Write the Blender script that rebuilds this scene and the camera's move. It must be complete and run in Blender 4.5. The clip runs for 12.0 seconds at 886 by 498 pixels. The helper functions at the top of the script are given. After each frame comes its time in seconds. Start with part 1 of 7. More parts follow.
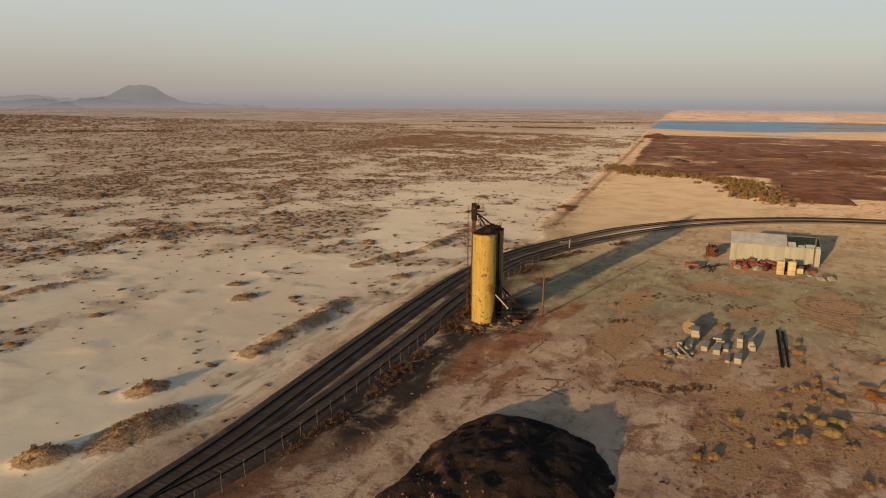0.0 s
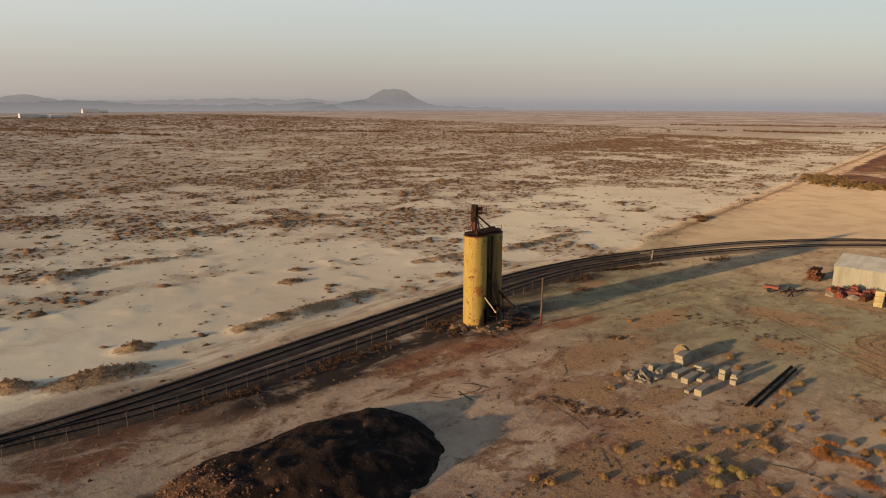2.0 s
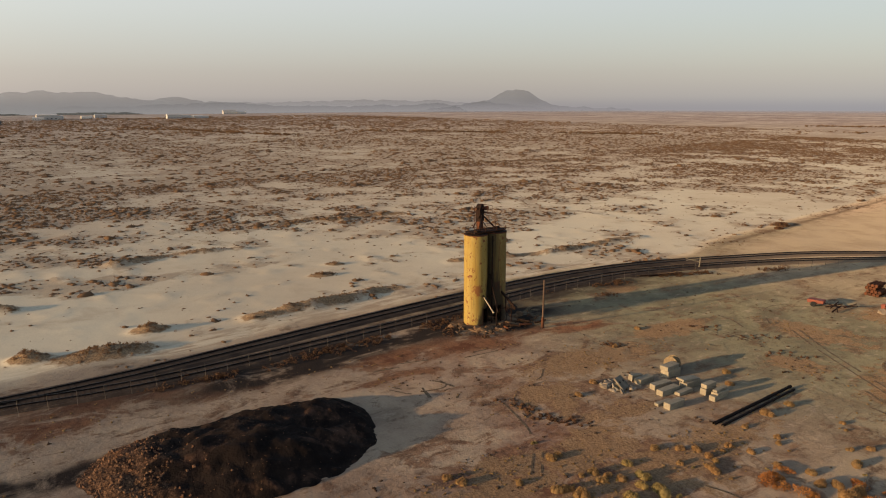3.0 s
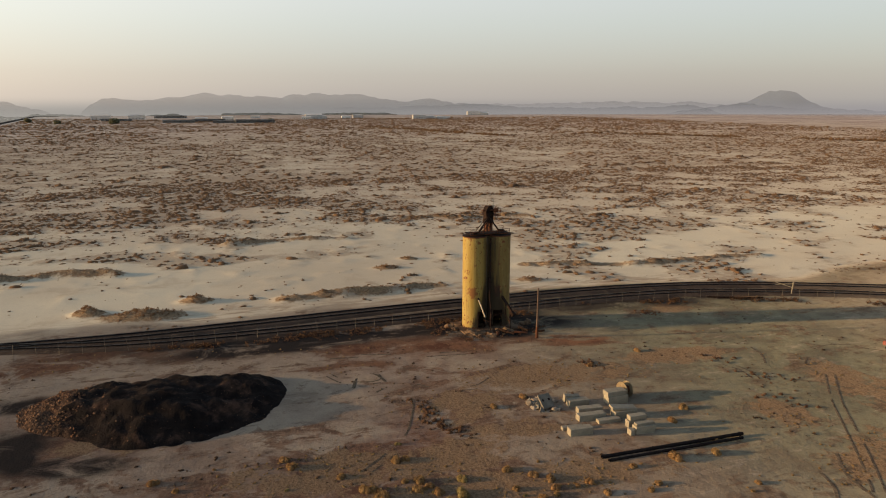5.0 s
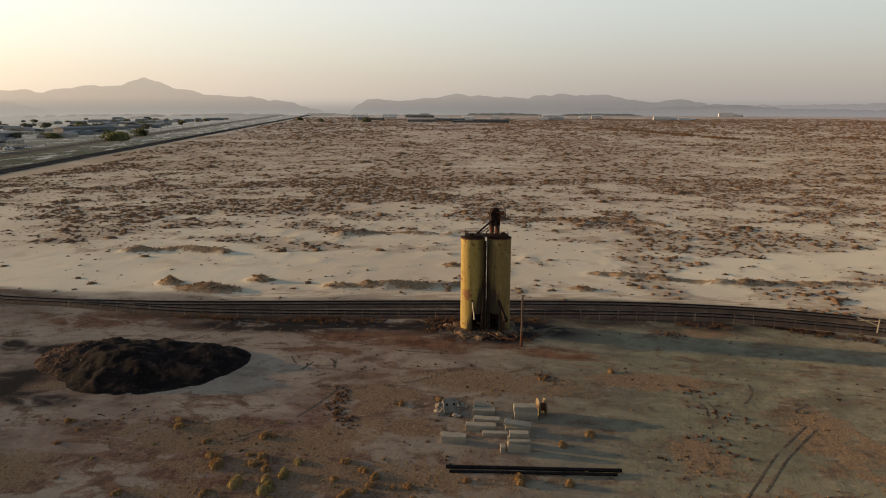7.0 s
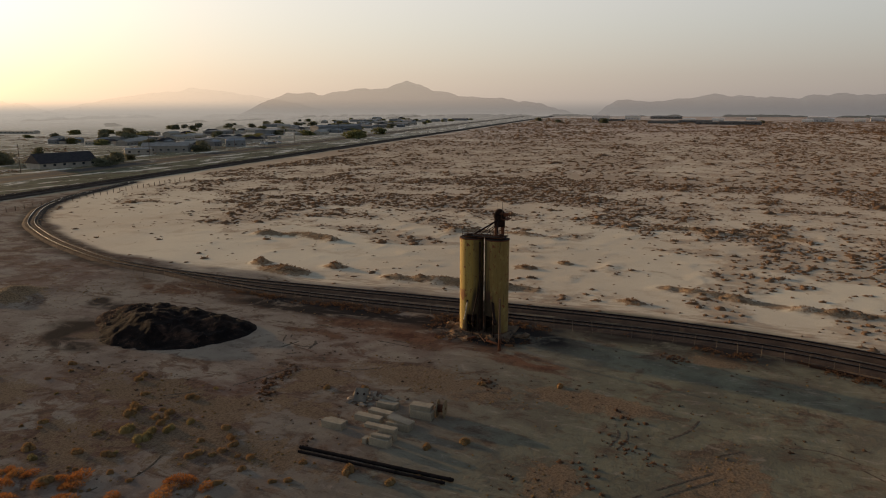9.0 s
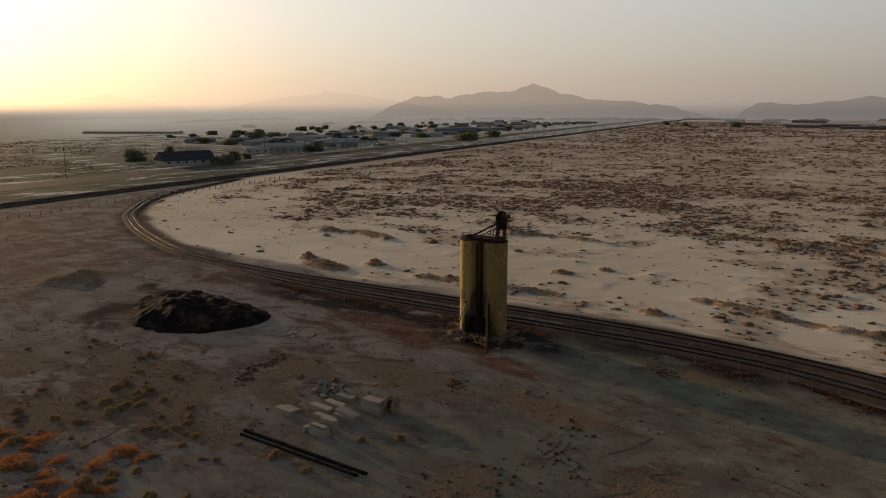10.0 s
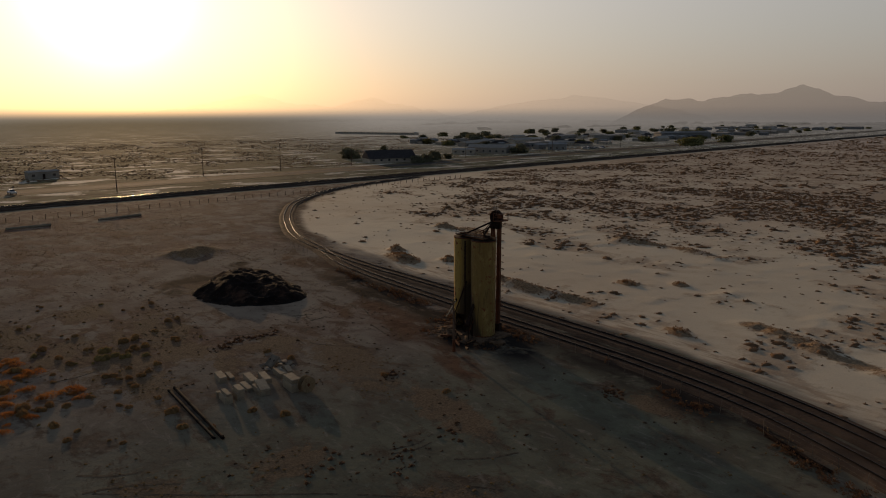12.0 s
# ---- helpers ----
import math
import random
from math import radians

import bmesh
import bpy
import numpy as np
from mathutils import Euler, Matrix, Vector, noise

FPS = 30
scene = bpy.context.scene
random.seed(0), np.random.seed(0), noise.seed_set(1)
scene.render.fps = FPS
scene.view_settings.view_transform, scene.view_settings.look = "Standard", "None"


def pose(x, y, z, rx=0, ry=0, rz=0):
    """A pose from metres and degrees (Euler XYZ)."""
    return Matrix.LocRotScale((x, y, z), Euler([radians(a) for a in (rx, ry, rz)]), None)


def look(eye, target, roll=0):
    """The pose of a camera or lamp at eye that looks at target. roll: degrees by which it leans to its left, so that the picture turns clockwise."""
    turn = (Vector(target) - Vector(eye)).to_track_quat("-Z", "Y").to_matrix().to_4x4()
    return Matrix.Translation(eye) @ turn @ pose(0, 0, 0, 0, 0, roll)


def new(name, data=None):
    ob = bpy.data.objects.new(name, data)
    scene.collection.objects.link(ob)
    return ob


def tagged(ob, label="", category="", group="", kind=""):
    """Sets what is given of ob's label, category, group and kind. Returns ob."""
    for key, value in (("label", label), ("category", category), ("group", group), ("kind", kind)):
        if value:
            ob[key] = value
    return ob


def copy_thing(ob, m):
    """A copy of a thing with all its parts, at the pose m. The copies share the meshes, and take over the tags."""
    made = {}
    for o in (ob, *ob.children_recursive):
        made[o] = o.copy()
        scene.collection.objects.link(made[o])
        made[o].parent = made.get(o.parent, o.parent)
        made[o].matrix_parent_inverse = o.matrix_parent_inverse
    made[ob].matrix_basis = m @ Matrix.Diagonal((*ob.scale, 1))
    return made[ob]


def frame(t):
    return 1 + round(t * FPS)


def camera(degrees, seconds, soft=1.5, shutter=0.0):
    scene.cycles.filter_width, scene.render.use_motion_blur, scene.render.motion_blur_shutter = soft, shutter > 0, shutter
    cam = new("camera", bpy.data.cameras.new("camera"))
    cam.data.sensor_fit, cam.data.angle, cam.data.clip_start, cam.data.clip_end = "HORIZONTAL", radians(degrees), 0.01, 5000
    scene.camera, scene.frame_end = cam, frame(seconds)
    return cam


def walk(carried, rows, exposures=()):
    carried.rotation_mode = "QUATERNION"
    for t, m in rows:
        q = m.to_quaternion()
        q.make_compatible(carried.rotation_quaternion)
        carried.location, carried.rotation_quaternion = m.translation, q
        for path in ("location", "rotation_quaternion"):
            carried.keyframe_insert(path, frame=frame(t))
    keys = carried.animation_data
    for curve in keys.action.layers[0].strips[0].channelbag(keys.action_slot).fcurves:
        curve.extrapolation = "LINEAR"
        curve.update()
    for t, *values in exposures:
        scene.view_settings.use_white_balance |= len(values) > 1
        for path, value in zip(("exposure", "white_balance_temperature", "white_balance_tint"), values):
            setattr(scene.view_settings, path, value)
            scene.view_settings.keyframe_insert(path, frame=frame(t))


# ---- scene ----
cam = camera(64.0, 12.0, soft=1.05)
PATH = [
    (0, (-0.034, -0.008, 30.152), (-0.746, 1.814, 29.734), 0.5),
    (0.5, (7.727, 2.806, 30.228), (6.863, 4.56, 29.81), 0.4),
    (1, (15.194, 6.448, 30.357), (14.181, 8.12, 29.938), 0.3),
    (1.5, (22.307, 10.792, 30.399), (21.151, 12.369, 29.979), 0.2),
    (2, (28.934, 15.662, 30.323), (27.651, 17.139, 29.907), 0.2),
    (2.5, (35.091, 21.179, 30.196), (33.682, 22.536, 29.781), 0.1),
    (4.5, (53.562, 47.795, 29.846), (51.771, 48.585, 29.437), -0.1),
    (5, (56.579, 55.266, 29.852), (54.726, 55.896, 29.443), 0.0),
    (5.5, (59.054, 63.015, 29.758), (57.152, 63.48, 29.352), 0.0),
    (6, (60.825, 70.92, 29.84), (58.889, 71.212, 29.43), 0.1),
    (6.5, (62.03, 78.952, 29.796), (60.076, 79.079, 29.388), 0.0),
    (7, (62.451, 86.936, 29.898), (60.495, 86.889, 29.4906), 0.06),
    (9, (57.021, 118.901, 29.724), (55.202, 118.173, 29.319), -0.1),
    (9.5, (53.819, 126.532, 29.558), (52.069, 125.649, 29.159), -0.1),
    (10, (50.031, 133.849, 29.433), (48.373, 132.803, 29.037), -0.1),
    (10.5, (45.57, 140.693, 29.286), (44.011, 139.504, 28.892), -0.1),
    (11, (40.534, 147.195, 28.999), (39.08, 145.878, 28.61), -0.1),
    (11.5, (34.952, 153.072, 28.721), (33.621, 151.629, 28.336), -0.1),
    (12, (28.841, 158.403, 28.564), (27.643, 156.849, 28.179), -0.1),
]
walk(cam, [(t, look(eye, target, roll)) for t, eye, target, roll in PATH], [(0, 0.15, 6800, 12), (2.5, 0.27, 6680, 11), (5.5, 0.34, 6680, 9), (7, 0.24, 6720, 10), (9.5, -0.29, 6820, 14), (10.5, -0.60, 6760, 14.5), (12, -1.06, 6620, 15)])

# ---- world, sun ----
SUN_AZ, SUN_EL = radians(-103.5), radians(8.2)
SUN = Vector((math.cos(SUN_EL) * math.cos(SUN_AZ), math.cos(SUN_EL) * math.sin(SUN_AZ), math.sin(SUN_EL)))


def link(nt, a, b):
    nt.links.new(a, b)


def math_node(nt, op, a, b=None, clamp=False):
    n = nt.nodes.new("ShaderNodeMath")
    n.operation, n.use_clamp = op, clamp
    for i, v in enumerate((a, b)):
        if v is None:
            continue
        if isinstance(v, (int, float)):
            n.inputs[i].default_value = v
        else:
            link(nt, v, n.inputs[i])
    return n.outputs[0]


def step_node(nt, v, lo, hi):
    n = nt.nodes.new("ShaderNodeMapRange")
    n.interpolation_type = "SMOOTHSTEP"
    link(nt, v, n.inputs["Value"])
    n.inputs["From Min"].default_value, n.inputs["From Max"].default_value = lo, hi
    return n.outputs["Result"]


def mix_node(nt, fac, a, b, blend="MIX"):
    n = nt.nodes.new("ShaderNodeMix")
    n.data_type, n.blend_type = "RGBA", blend
    for s, v in ((n.inputs[0], fac), (n.inputs[6], a), (n.inputs[7], b)):
        if isinstance(v, (int, float)):
            s.default_value = v
        elif isinstance(v, tuple):
            s.default_value = (*v, 1)
        else:
            link(nt, v, s)
    return n.outputs[2]


def noise_node(nt, vec, scale, detail=4, rough=0.55, dist=0.0):
    n = nt.nodes.new("ShaderNodeTexNoise")
    link(nt, vec, n.inputs["Vector"])
    n.inputs["Scale"].default_value, n.inputs["Detail"].default_value = scale, detail
    n.inputs["Roughness"].default_value, n.inputs["Distortion"].default_value = rough, dist
    return n.outputs["Fac"]


world = bpy.data.worlds.new("hazy_evening_sky")
scene.world = world
world.use_nodes = True
wt = world.node_tree
wt.nodes.clear()
sky = wt.nodes.new("ShaderNodeTexSky")
sky.sky_type, sky.sun_disc, sky.sun_elevation = "NISHITA", False, SUN_EL
sky.sun_rotation = math.pi / 2 - SUN_AZ
sky.air_density, sky.dust_density, sky.ozone_density = 1.0, 1.6, 1.5
coord = wt.nodes.new("ShaderNodeTexCoord")
sep = wt.nodes.new("ShaderNodeSeparateXYZ")
link(wt, coord.outputs["Generated"], sep.inputs[0])
dotn = wt.nodes.new("ShaderNodeVectorMath")
dotn.operation = "DOT_PRODUCT"
link(wt, coord.outputs["Generated"], dotn.inputs[0])
dotn.inputs[1].default_value = SUN
toward = math_node(wt, "MAXIMUM", dotn.outputs["Value"], 0.0)
height = sep.outputs["Z"]
ramp = wt.nodes.new("ShaderNodeValToRGB")
link(wt, height, ramp.inputs[0])
els = ramp.color_ramp.elements
# haze from the horizon up to the zenith
HAZE = [(0.0, (0.26, 0.245, 0.25)), (0.035, (0.265, 0.255, 0.265)), (0.10, (0.325, 0.335, 0.345)),
        (0.19, (0.41, 0.42, 0.44)), (0.33, (0.20, 0.25, 0.31)), (0.6, (0.08, 0.12, 0.19)), (1.0, (0.045, 0.07, 0.13))]
els[0].position, els[0].color = HAZE[0][0], (*HAZE[0][1], 1)
els[1].position, els[1].color = HAZE[-1][0], (*HAZE[-1][1], 1)
for at, c in HAZE[1:-1]:
    els.new(at).color = (*c, 1)
half = math_node(wt, "MULTIPLY_ADD", dotn.outputs["Value"], 0.5)
half.node.inputs[2].default_value = 0.5
wide = math_node(wt, "POWER", toward, 1.5)
mid = math_node(wt, "POWER", toward, 8.0)
core = math_node(wt, "POWER", toward, 520.0)
low = step_node(wt, height, 0.5, -0.02)
wide = math_node(wt, "MULTIPLY", wide, math_node(wt, "MULTIPLY", low, math_node(wt, "SUBTRACT", 1.0, math_node(wt, "MULTIPLY", mid, 0.65))))
glow = mix_node(wt, 1.0, ramp.outputs[0], mix_node(wt, half, (1.18, 1.18, 1.18), (2.2, 2.14, 2.0)), "MULTIPLY")
glow = mix_node(wt, 1.0, glow, mix_node(wt, wide, (0, 0, 0), (0.395, 0.31, 0.213)), "ADD")
# the dust near the horizon swallows part of the glare
veil = math_node(wt, "MULTIPLY", mid, math_node(wt, "ADD", 0.5, math_node(wt, "MULTIPLY", step_node(wt, height, 0.0, 0.15), 0.5)))
glow = mix_node(wt, 1.0, glow, mix_node(wt, veil, (0, 0, 0), (0.58, 0.565, 0.51)), "ADD")
glow = mix_node(wt, 1.0, glow, mix_node(wt, core, (0, 0, 0), (4.6, 4.4, 3.7)), "ADD")
lift = math_node(wt, "MULTIPLY", step_node(wt, height, 0.14, 0.0), step_node(wt, half, 0.3, 0.0))
glow = mix_node(wt, 1.0, glow, mix_node(wt, lift, (0, 0, 0), (0.075, 0.085, 0.095)), "ADD")
# below the horizon the dusty air lies against the darker ground, darkest under the sun
under = step_node(wt, height, 0.007, -0.016)
glow = mix_node(wt, 1.0, glow, mix_node(wt, under, (1, 1, 1), mix_node(wt, step_node(wt, half, 0.2, 0.62), (0.90, 0.91, 0.94), (0.66, 0.70, 0.715))), "MULTIPLY")
glow = mix_node(wt, 1.0, glow, mix_node(wt, step_node(wt, height, -0.018, -0.075), (1, 1, 1), (0.20, 0.22, 0.20)), "MULTIPLY")
sunward = math_node(wt, "MULTIPLY", step_node(wt, toward, 0.925, 0.993), step_node(wt, height, 0.003, -0.020))
glow = mix_node(wt, 1.0, glow, mix_node(wt, sunward, (1, 1, 1), (0.165, 0.185, 0.18)), "MULTIPLY")
bg1 = wt.nodes.new("ShaderNodeBackground")
link(wt, glow, bg1.inputs[0])
bg1.inputs[1].default_value = 0.76
bg2 = wt.nodes.new("ShaderNodeBackground")
dim = mix_node(wt, 1.0, mix_node(wt, under, (1, 1, 1), (0.66, 0.70, 0.74)), mix_node(wt, step_node(wt, height, 0.004, -0.012), (1, 1, 1), (0.1, 0.11, 0.12)), "MULTIPLY")
link(wt, mix_node(wt, 1.0, sky.outputs[0], dim, "MULTIPLY"), bg2.inputs[0])
bg2.inputs[1].default_value = 0.05
both = wt.nodes.new("ShaderNodeAddShader")
link(wt, bg1.outputs[0], both.inputs[0])
link(wt, bg2.outputs[0], both.inputs[1])
out = wt.nodes.new("ShaderNodeOutputWorld")
link(wt, both.outputs[0], out.inputs[0])

sun = new("sun", bpy.data.lights.new("sun", "SUN"))
sun.data.energy, sun.data.angle, sun.data.color = 5.4, radians(0.6), (1.0, 0.665, 0.355)
sun.matrix_world = look(SUN * 500, (0, 0, 0))


# ---- materials ----
def shell(name):
    m = bpy.data.materials.new(name)
    m.use_nodes = True
    nt = m.node_tree
    return m, nt, nt.nodes["Principled BSDF"]


def scaled(nt, vec, s):
    n = nt.nodes.new("ShaderNodeMapping")
    link(nt, vec, n.inputs[0])
    n.inputs["Scale"].default_value = s
    return n.outputs[0]


def bump_node(nt, bsdf, fac, strength, dist):
    b = nt.nodes.new("ShaderNodeBump")
    b.inputs["Strength"].default_value, b.inputs["Distance"].default_value = strength, dist
    link(nt, fac, b.inputs["Height"])
    link(nt, b.outputs[0], bsdf.inputs["Normal"])


def surf(name, c1, c2, scale=1.0, rough=0.85, metal=0.0, bump=0.3, dist=0.02, fine=12.0, stretch=(1, 1, 1),
         c3=None, cut=(0.58, 0.66), scale3=2.0, stretch3=(1, 1, 1), rnd=0.0, where="Object"):
    """Two colours in soft noise, a third one in patches with edges, fine grain and relief."""
    m, nt, bsdf = shell(name)
    tc = nt.nodes.new("ShaderNodeTexCoord")
    vec = tc.outputs["Object"]
    if where == "Position":
        vec = nt.nodes.new("ShaderNodeNewGeometry").outputs["Position"]
    a = noise_node(nt, scaled(nt, vec, stretch), scale, 5)
    col = mix_node(nt, step_node(nt, a, 0.32, 0.68), c1, c2)
    if c3:
        b = noise_node(nt, scaled(nt, vec, stretch3), scale3, 6, 0.65, 0.3)
        col = mix_node(nt, step_node(nt, b, *cut), col, c3)
    g = noise_node(nt, vec, fine, 4, 0.7)
    col = mix_node(nt, 0.55, col, mix_node(nt, g, (0.45, 0.45, 0.45), (1.5, 1.5, 1.5)), "MULTIPLY")
    if rnd:
        oi = nt.nodes.new("ShaderNodeObjectInfo")
        col = mix_node(nt, rnd, col, mix_node(nt, oi.outputs["Random"], (0.35, 0.36, 0.38), (1.5, 1.45, 1.35)), "MULTIPLY")
    link(nt, col, bsdf.inputs["Base Color"])
    bsdf.inputs["Roughness"].default_value, bsdf.inputs["Metallic"].default_value = rough, metal
    if where == "Position":
        bsdf.inputs["Diffuse Roughness"].default_value = 0.9
    if rough > 0.78:
        bsdf.inputs["Specular IOR Level"].default_value = 0.05
    bump_node(nt, bsdf, g, bump, dist)
    return m


def silo_paint(name, soot_top, soot_side, shade_age):
    """Yellow paint with pale runs, rust specks and a sooty foot on one side."""
    m, nt, bsdf = shell(name)
    vec = nt.nodes.new("ShaderNodeTexCoord").outputs["Object"]
    runs = noise_node(nt, scaled(nt, vec, (1, 1, 0.07)), 2.6, 5, 0.6)
    blot = noise_node(nt, scaled(nt, vec, (1, 1, 0.5)), 0.9, 6, 0.65)
    speck = noise_node(nt, vec, 2.4, 7, 0.72, 0.4)
    grain = noise_node(nt, vec, 14.0, 4, 0.7)
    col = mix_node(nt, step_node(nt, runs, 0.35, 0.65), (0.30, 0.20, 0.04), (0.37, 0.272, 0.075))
    # even darkening: wear, and the shade of the north faces put into the paint
    col = mix_node(nt, shade_age, col, (0.112, 0.076, 0.032))
    col = mix_node(nt, math_node(nt, "MULTIPLY", step_node(nt, runs, 0.54, 0.68), 0.4 + shade_age), col, (0.09, 0.06, 0.02))
    col = mix_node(nt, math_node(nt, "MULTIPLY", step_node(nt, blot, 0.52, 0.66), 0.45), col, (0.36, 0.29, 0.10))
    rust = math_node(nt, "ADD", speck, math_node(nt, "MULTIPLY", math_node(nt, "SUBTRACT", blot, 0.5), 0.5))
    col = mix_node(nt, step_node(nt, rust, 0.585, 0.635), col, (0.15, 0.045, 0.016))
    drip = noise_node(nt, scaled(nt, vec, (1, 1, 0.035)), 4.6, 6, 0.66)
    col = mix_node(nt, math_node(nt, "MULTIPLY", step_node(nt, drip, 0.55, 0.66), 0.3 + 0.7 * shade_age), col, (0.14, 0.065, 0.026))
    spot = nt.nodes.new("ShaderNodeVectorMath")
    spot.operation = "DISTANCE"
    link(nt, vec, spot.inputs[0])
    spot.inputs[1].default_value = (1.35, -0.85, 5.1)
    scab = math_node(nt, "ADD", math_node(nt, "MULTIPLY", spot.outputs["Value"], -0.42), math_node(nt, "MULTIPLY", speck, 1.3))
    col = mix_node(nt, math_node(nt, "MULTIPLY", step_node(nt, scab, 0.33, 0.42), 0.75), col, (0.17, 0.05, 0.02))
    sp = nt.nodes.new("ShaderNodeSeparateXYZ")
    link(nt, vec, sp.inputs[0])
    foot = math_node(nt, "ADD", math_node(nt, "MULTIPLY", sp.outputs["Z"], -1.0 / soot_top), math_node(nt, "MULTIPLY", runs, 1.3))
    foot = math_node(nt, "ADD", foot, math_node(nt, "MULTIPLY", sp.outputs["Y"], soot_side))
    foot = math_node(nt, "ADD", foot, math_node(nt, "MULTIPLY", sp.outputs["X"], 0.2))
    col = mix_node(nt, math_node(nt, "MULTIPLY", step_node(nt, foot, 0.05, 0.5), 0.88), col, (0.022, 0.016, 0.012))
    # darker over the side that faces the other silo, with a ragged edge
    inner_side = math_node(nt, "MULTIPLY", sp.outputs["Y"], 1.0 if soot_side > 0 else -1.0)
    inner_side = step_node(nt, math_node(nt, "ADD", inner_side, math_node(nt, "MULTIPLY", math_node(nt, "SUBTRACT", runs, 0.5), 1.6)), 0.35, 1.45)
    col = mix_node(nt, math_node(nt, "MULTIPLY", inner_side, 0.72), col, (0.05, 0.038, 0.022))
    col = mix_node(nt, 0.4, col, mix_node(nt, grain, (0.5, 0.5, 0.5), (1.5, 1.5, 1.5)), "MULTIPLY")
    link(nt, col, bsdf.inputs["Base Color"])
    bsdf.inputs["Roughness"].default_value = 0.7
    bsdf.inputs["Specular IOR Level"].default_value = 0.25
    bump_node(nt, bsdf, grain, 0.2, 0.01)
    return m


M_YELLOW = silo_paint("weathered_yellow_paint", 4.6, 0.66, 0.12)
# darker copy of the paint, for the silo seen from its shaded side
M_YELLOW_N = silo_paint("shaded_sooty_yellow_paint", 7.0, -0.45, 0.62)
M_RUST = surf("rusted_steel", (0.14, 0.056, 0.03), (0.065, 0.032, 0.021), 2.0, 0.85, 0.2, 0.4, 0.01, 25, (1, 1, 0.4), (0.16, 0.075, 0.03), (0.6, 0.68), 3.0)
M_DARK = surf("dark_rusty_iron", (0.018, 0.013, 0.011), (0.04, 0.023, 0.017), 3.0, 0.8, 0.3, 0.3, 0.01, 25)
M_RAIL = surf("rail_steel", (0.014, 0.010, 0.009), (0.028, 0.019, 0.015), 0.6, 0.45, 0.6, 0.2, 0.004, 30)
M_SHINE = surf("worn_rail_head", (0.42, 0.38, 0.34), (0.33, 0.29, 0.26), 0.6, 0.22, 1.0, 0.05, 0.002, 30)
M_TIE = surf("weathered_sleeper_wood", (0.045, 0.032, 0.025), (0.085, 0.06, 0.043), 2.0, 0.9, 0, 0.5, 0.02, 14, rnd=0.4)
M_BALLAST = surf("dark_track_ballast", (0.047, 0.034, 0.026), (0.082, 0.058, 0.042), 0.35, 0.95, 0, 0.9, 0.06, 5.5, c3=(0.115, 0.08, 0.054), cut=(0.54, 0.7), scale3=0.3)
_bt = M_BALLAST.node_tree
_bb = _bt.nodes["Principled BSDF"]
_by = _bt.nodes.new("ShaderNodeSeparateXYZ")
_bp = _bt.nodes.new("ShaderNodeTexCoord").outputs["Object"]
link(_bt, _bp, _by.inputs[0])
# blown sand covers the bed north of the silos
_sand = math_node(_bt, "ADD", _by.outputs["Y"], math_node(_bt, "MULTIPLY", noise_node(_bt, _bp, 0.12, 5, 0.6), 40.0))
link(_bt, mix_node(_bt, math_node(_bt, "MULTIPLY", step_node(_bt, _sand, 154.0, 188.0), 0.85), _bb.inputs["Base Color"].links[0].from_socket, (0.25, 0.178, 0.115)), _bb.inputs["Base Color"])
M_CONC = surf("weathered_concrete", (0.30, 0.262, 0.192), (0.23, 0.203, 0.152), 1.4, 0.9, 0, 0.35, 0.02, 14, c3=(0.20, 0.17, 0.13), cut=(0.6, 0.72), scale3=1.6, rnd=0.25)
M_WOOD = surf("grey_weathered_pole_wood", (0.13, 0.09, 0.065), (0.085, 0.06, 0.045), 3.0, 0.9, 0, 0.5, 0.01, 18, (1, 1, 0.2))
M_POST = surf("grey_steel_post", (0.16, 0.135, 0.105), (0.10, 0.08, 0.062), 3.0, 0.6, 0.5, 0.2, 0.005, 20)
M_PILE = surf("black_spoil", (0.0105, 0.008, 0.0072), (0.023, 0.016, 0.013), 0.5, 0.95, 0, 1.0, 0.2, 2.2, c3=(0.085, 0.048, 0.032), cut=(0.5, 0.7), scale3=0.35, where="Position")
M_SHED = surf("pale_corrugated_sheet", (0.245, 0.245, 0.195), (0.185, 0.185, 0.142), 0.9, 0.6, 0.1, 0.2, 0.01, 8, (1.6, 1, 0.15), (0.17, 0.14, 0.09), (0.57, 0.72), 0.8, (2.2, 2, 0.3))
M_SHEDROOF = surf("bleached_roof_sheet", (0.46, 0.435, 0.36), (0.36, 0.335, 0.27), 0.6, 0.75, 0, 0.2, 0.01, 8, (1.6, 1, 0.3), (0.24, 0.19, 0.13), (0.6, 0.75), 0.7, (1, 3, 1))
M_GREEN = surf("dark_green_roof_hole", (0.035, 0.05, 0.032), (0.02, 0.03, 0.022), 0.8, 0.8, 0, 0.2, 0.01, 8)
M_RED = surf("faded_red_paint", (0.20, 0.045, 0.022), (0.12, 0.03, 0.018), 1.2, 0.7, 0, 0.3, 0.02, 10, c3=(0.10, 0.05, 0.03), rnd=0.4)
M_CREAM = surf("cream_painted_crate", (0.43, 0.36, 0.19), (0.33, 0.27, 0.14), 1.0, 0.8, 0, 0.3, 0.02, 9, rnd=0.2)
M_RUBBLE = surf("broken_rubble", (0.30, 0.25, 0.19), (0.19, 0.15, 0.11), 1.0, 0.95, 0, 0.5, 0.03, 8, rnd=0.5)
M_TRUNK = surf("dry_bark", (0.10, 0.07, 0.05), (0.06, 0.045, 0.03), 4.0, 0.95, 0, 0.5, 0.02, 14)
M_ROOFDK = surf("dark_shingle_roof", (0.035, 0.033, 0.035), (0.055, 0.05, 0.05), 0.8, 0.9, 0, 0.4, 0.03, 5, rnd=0.5)
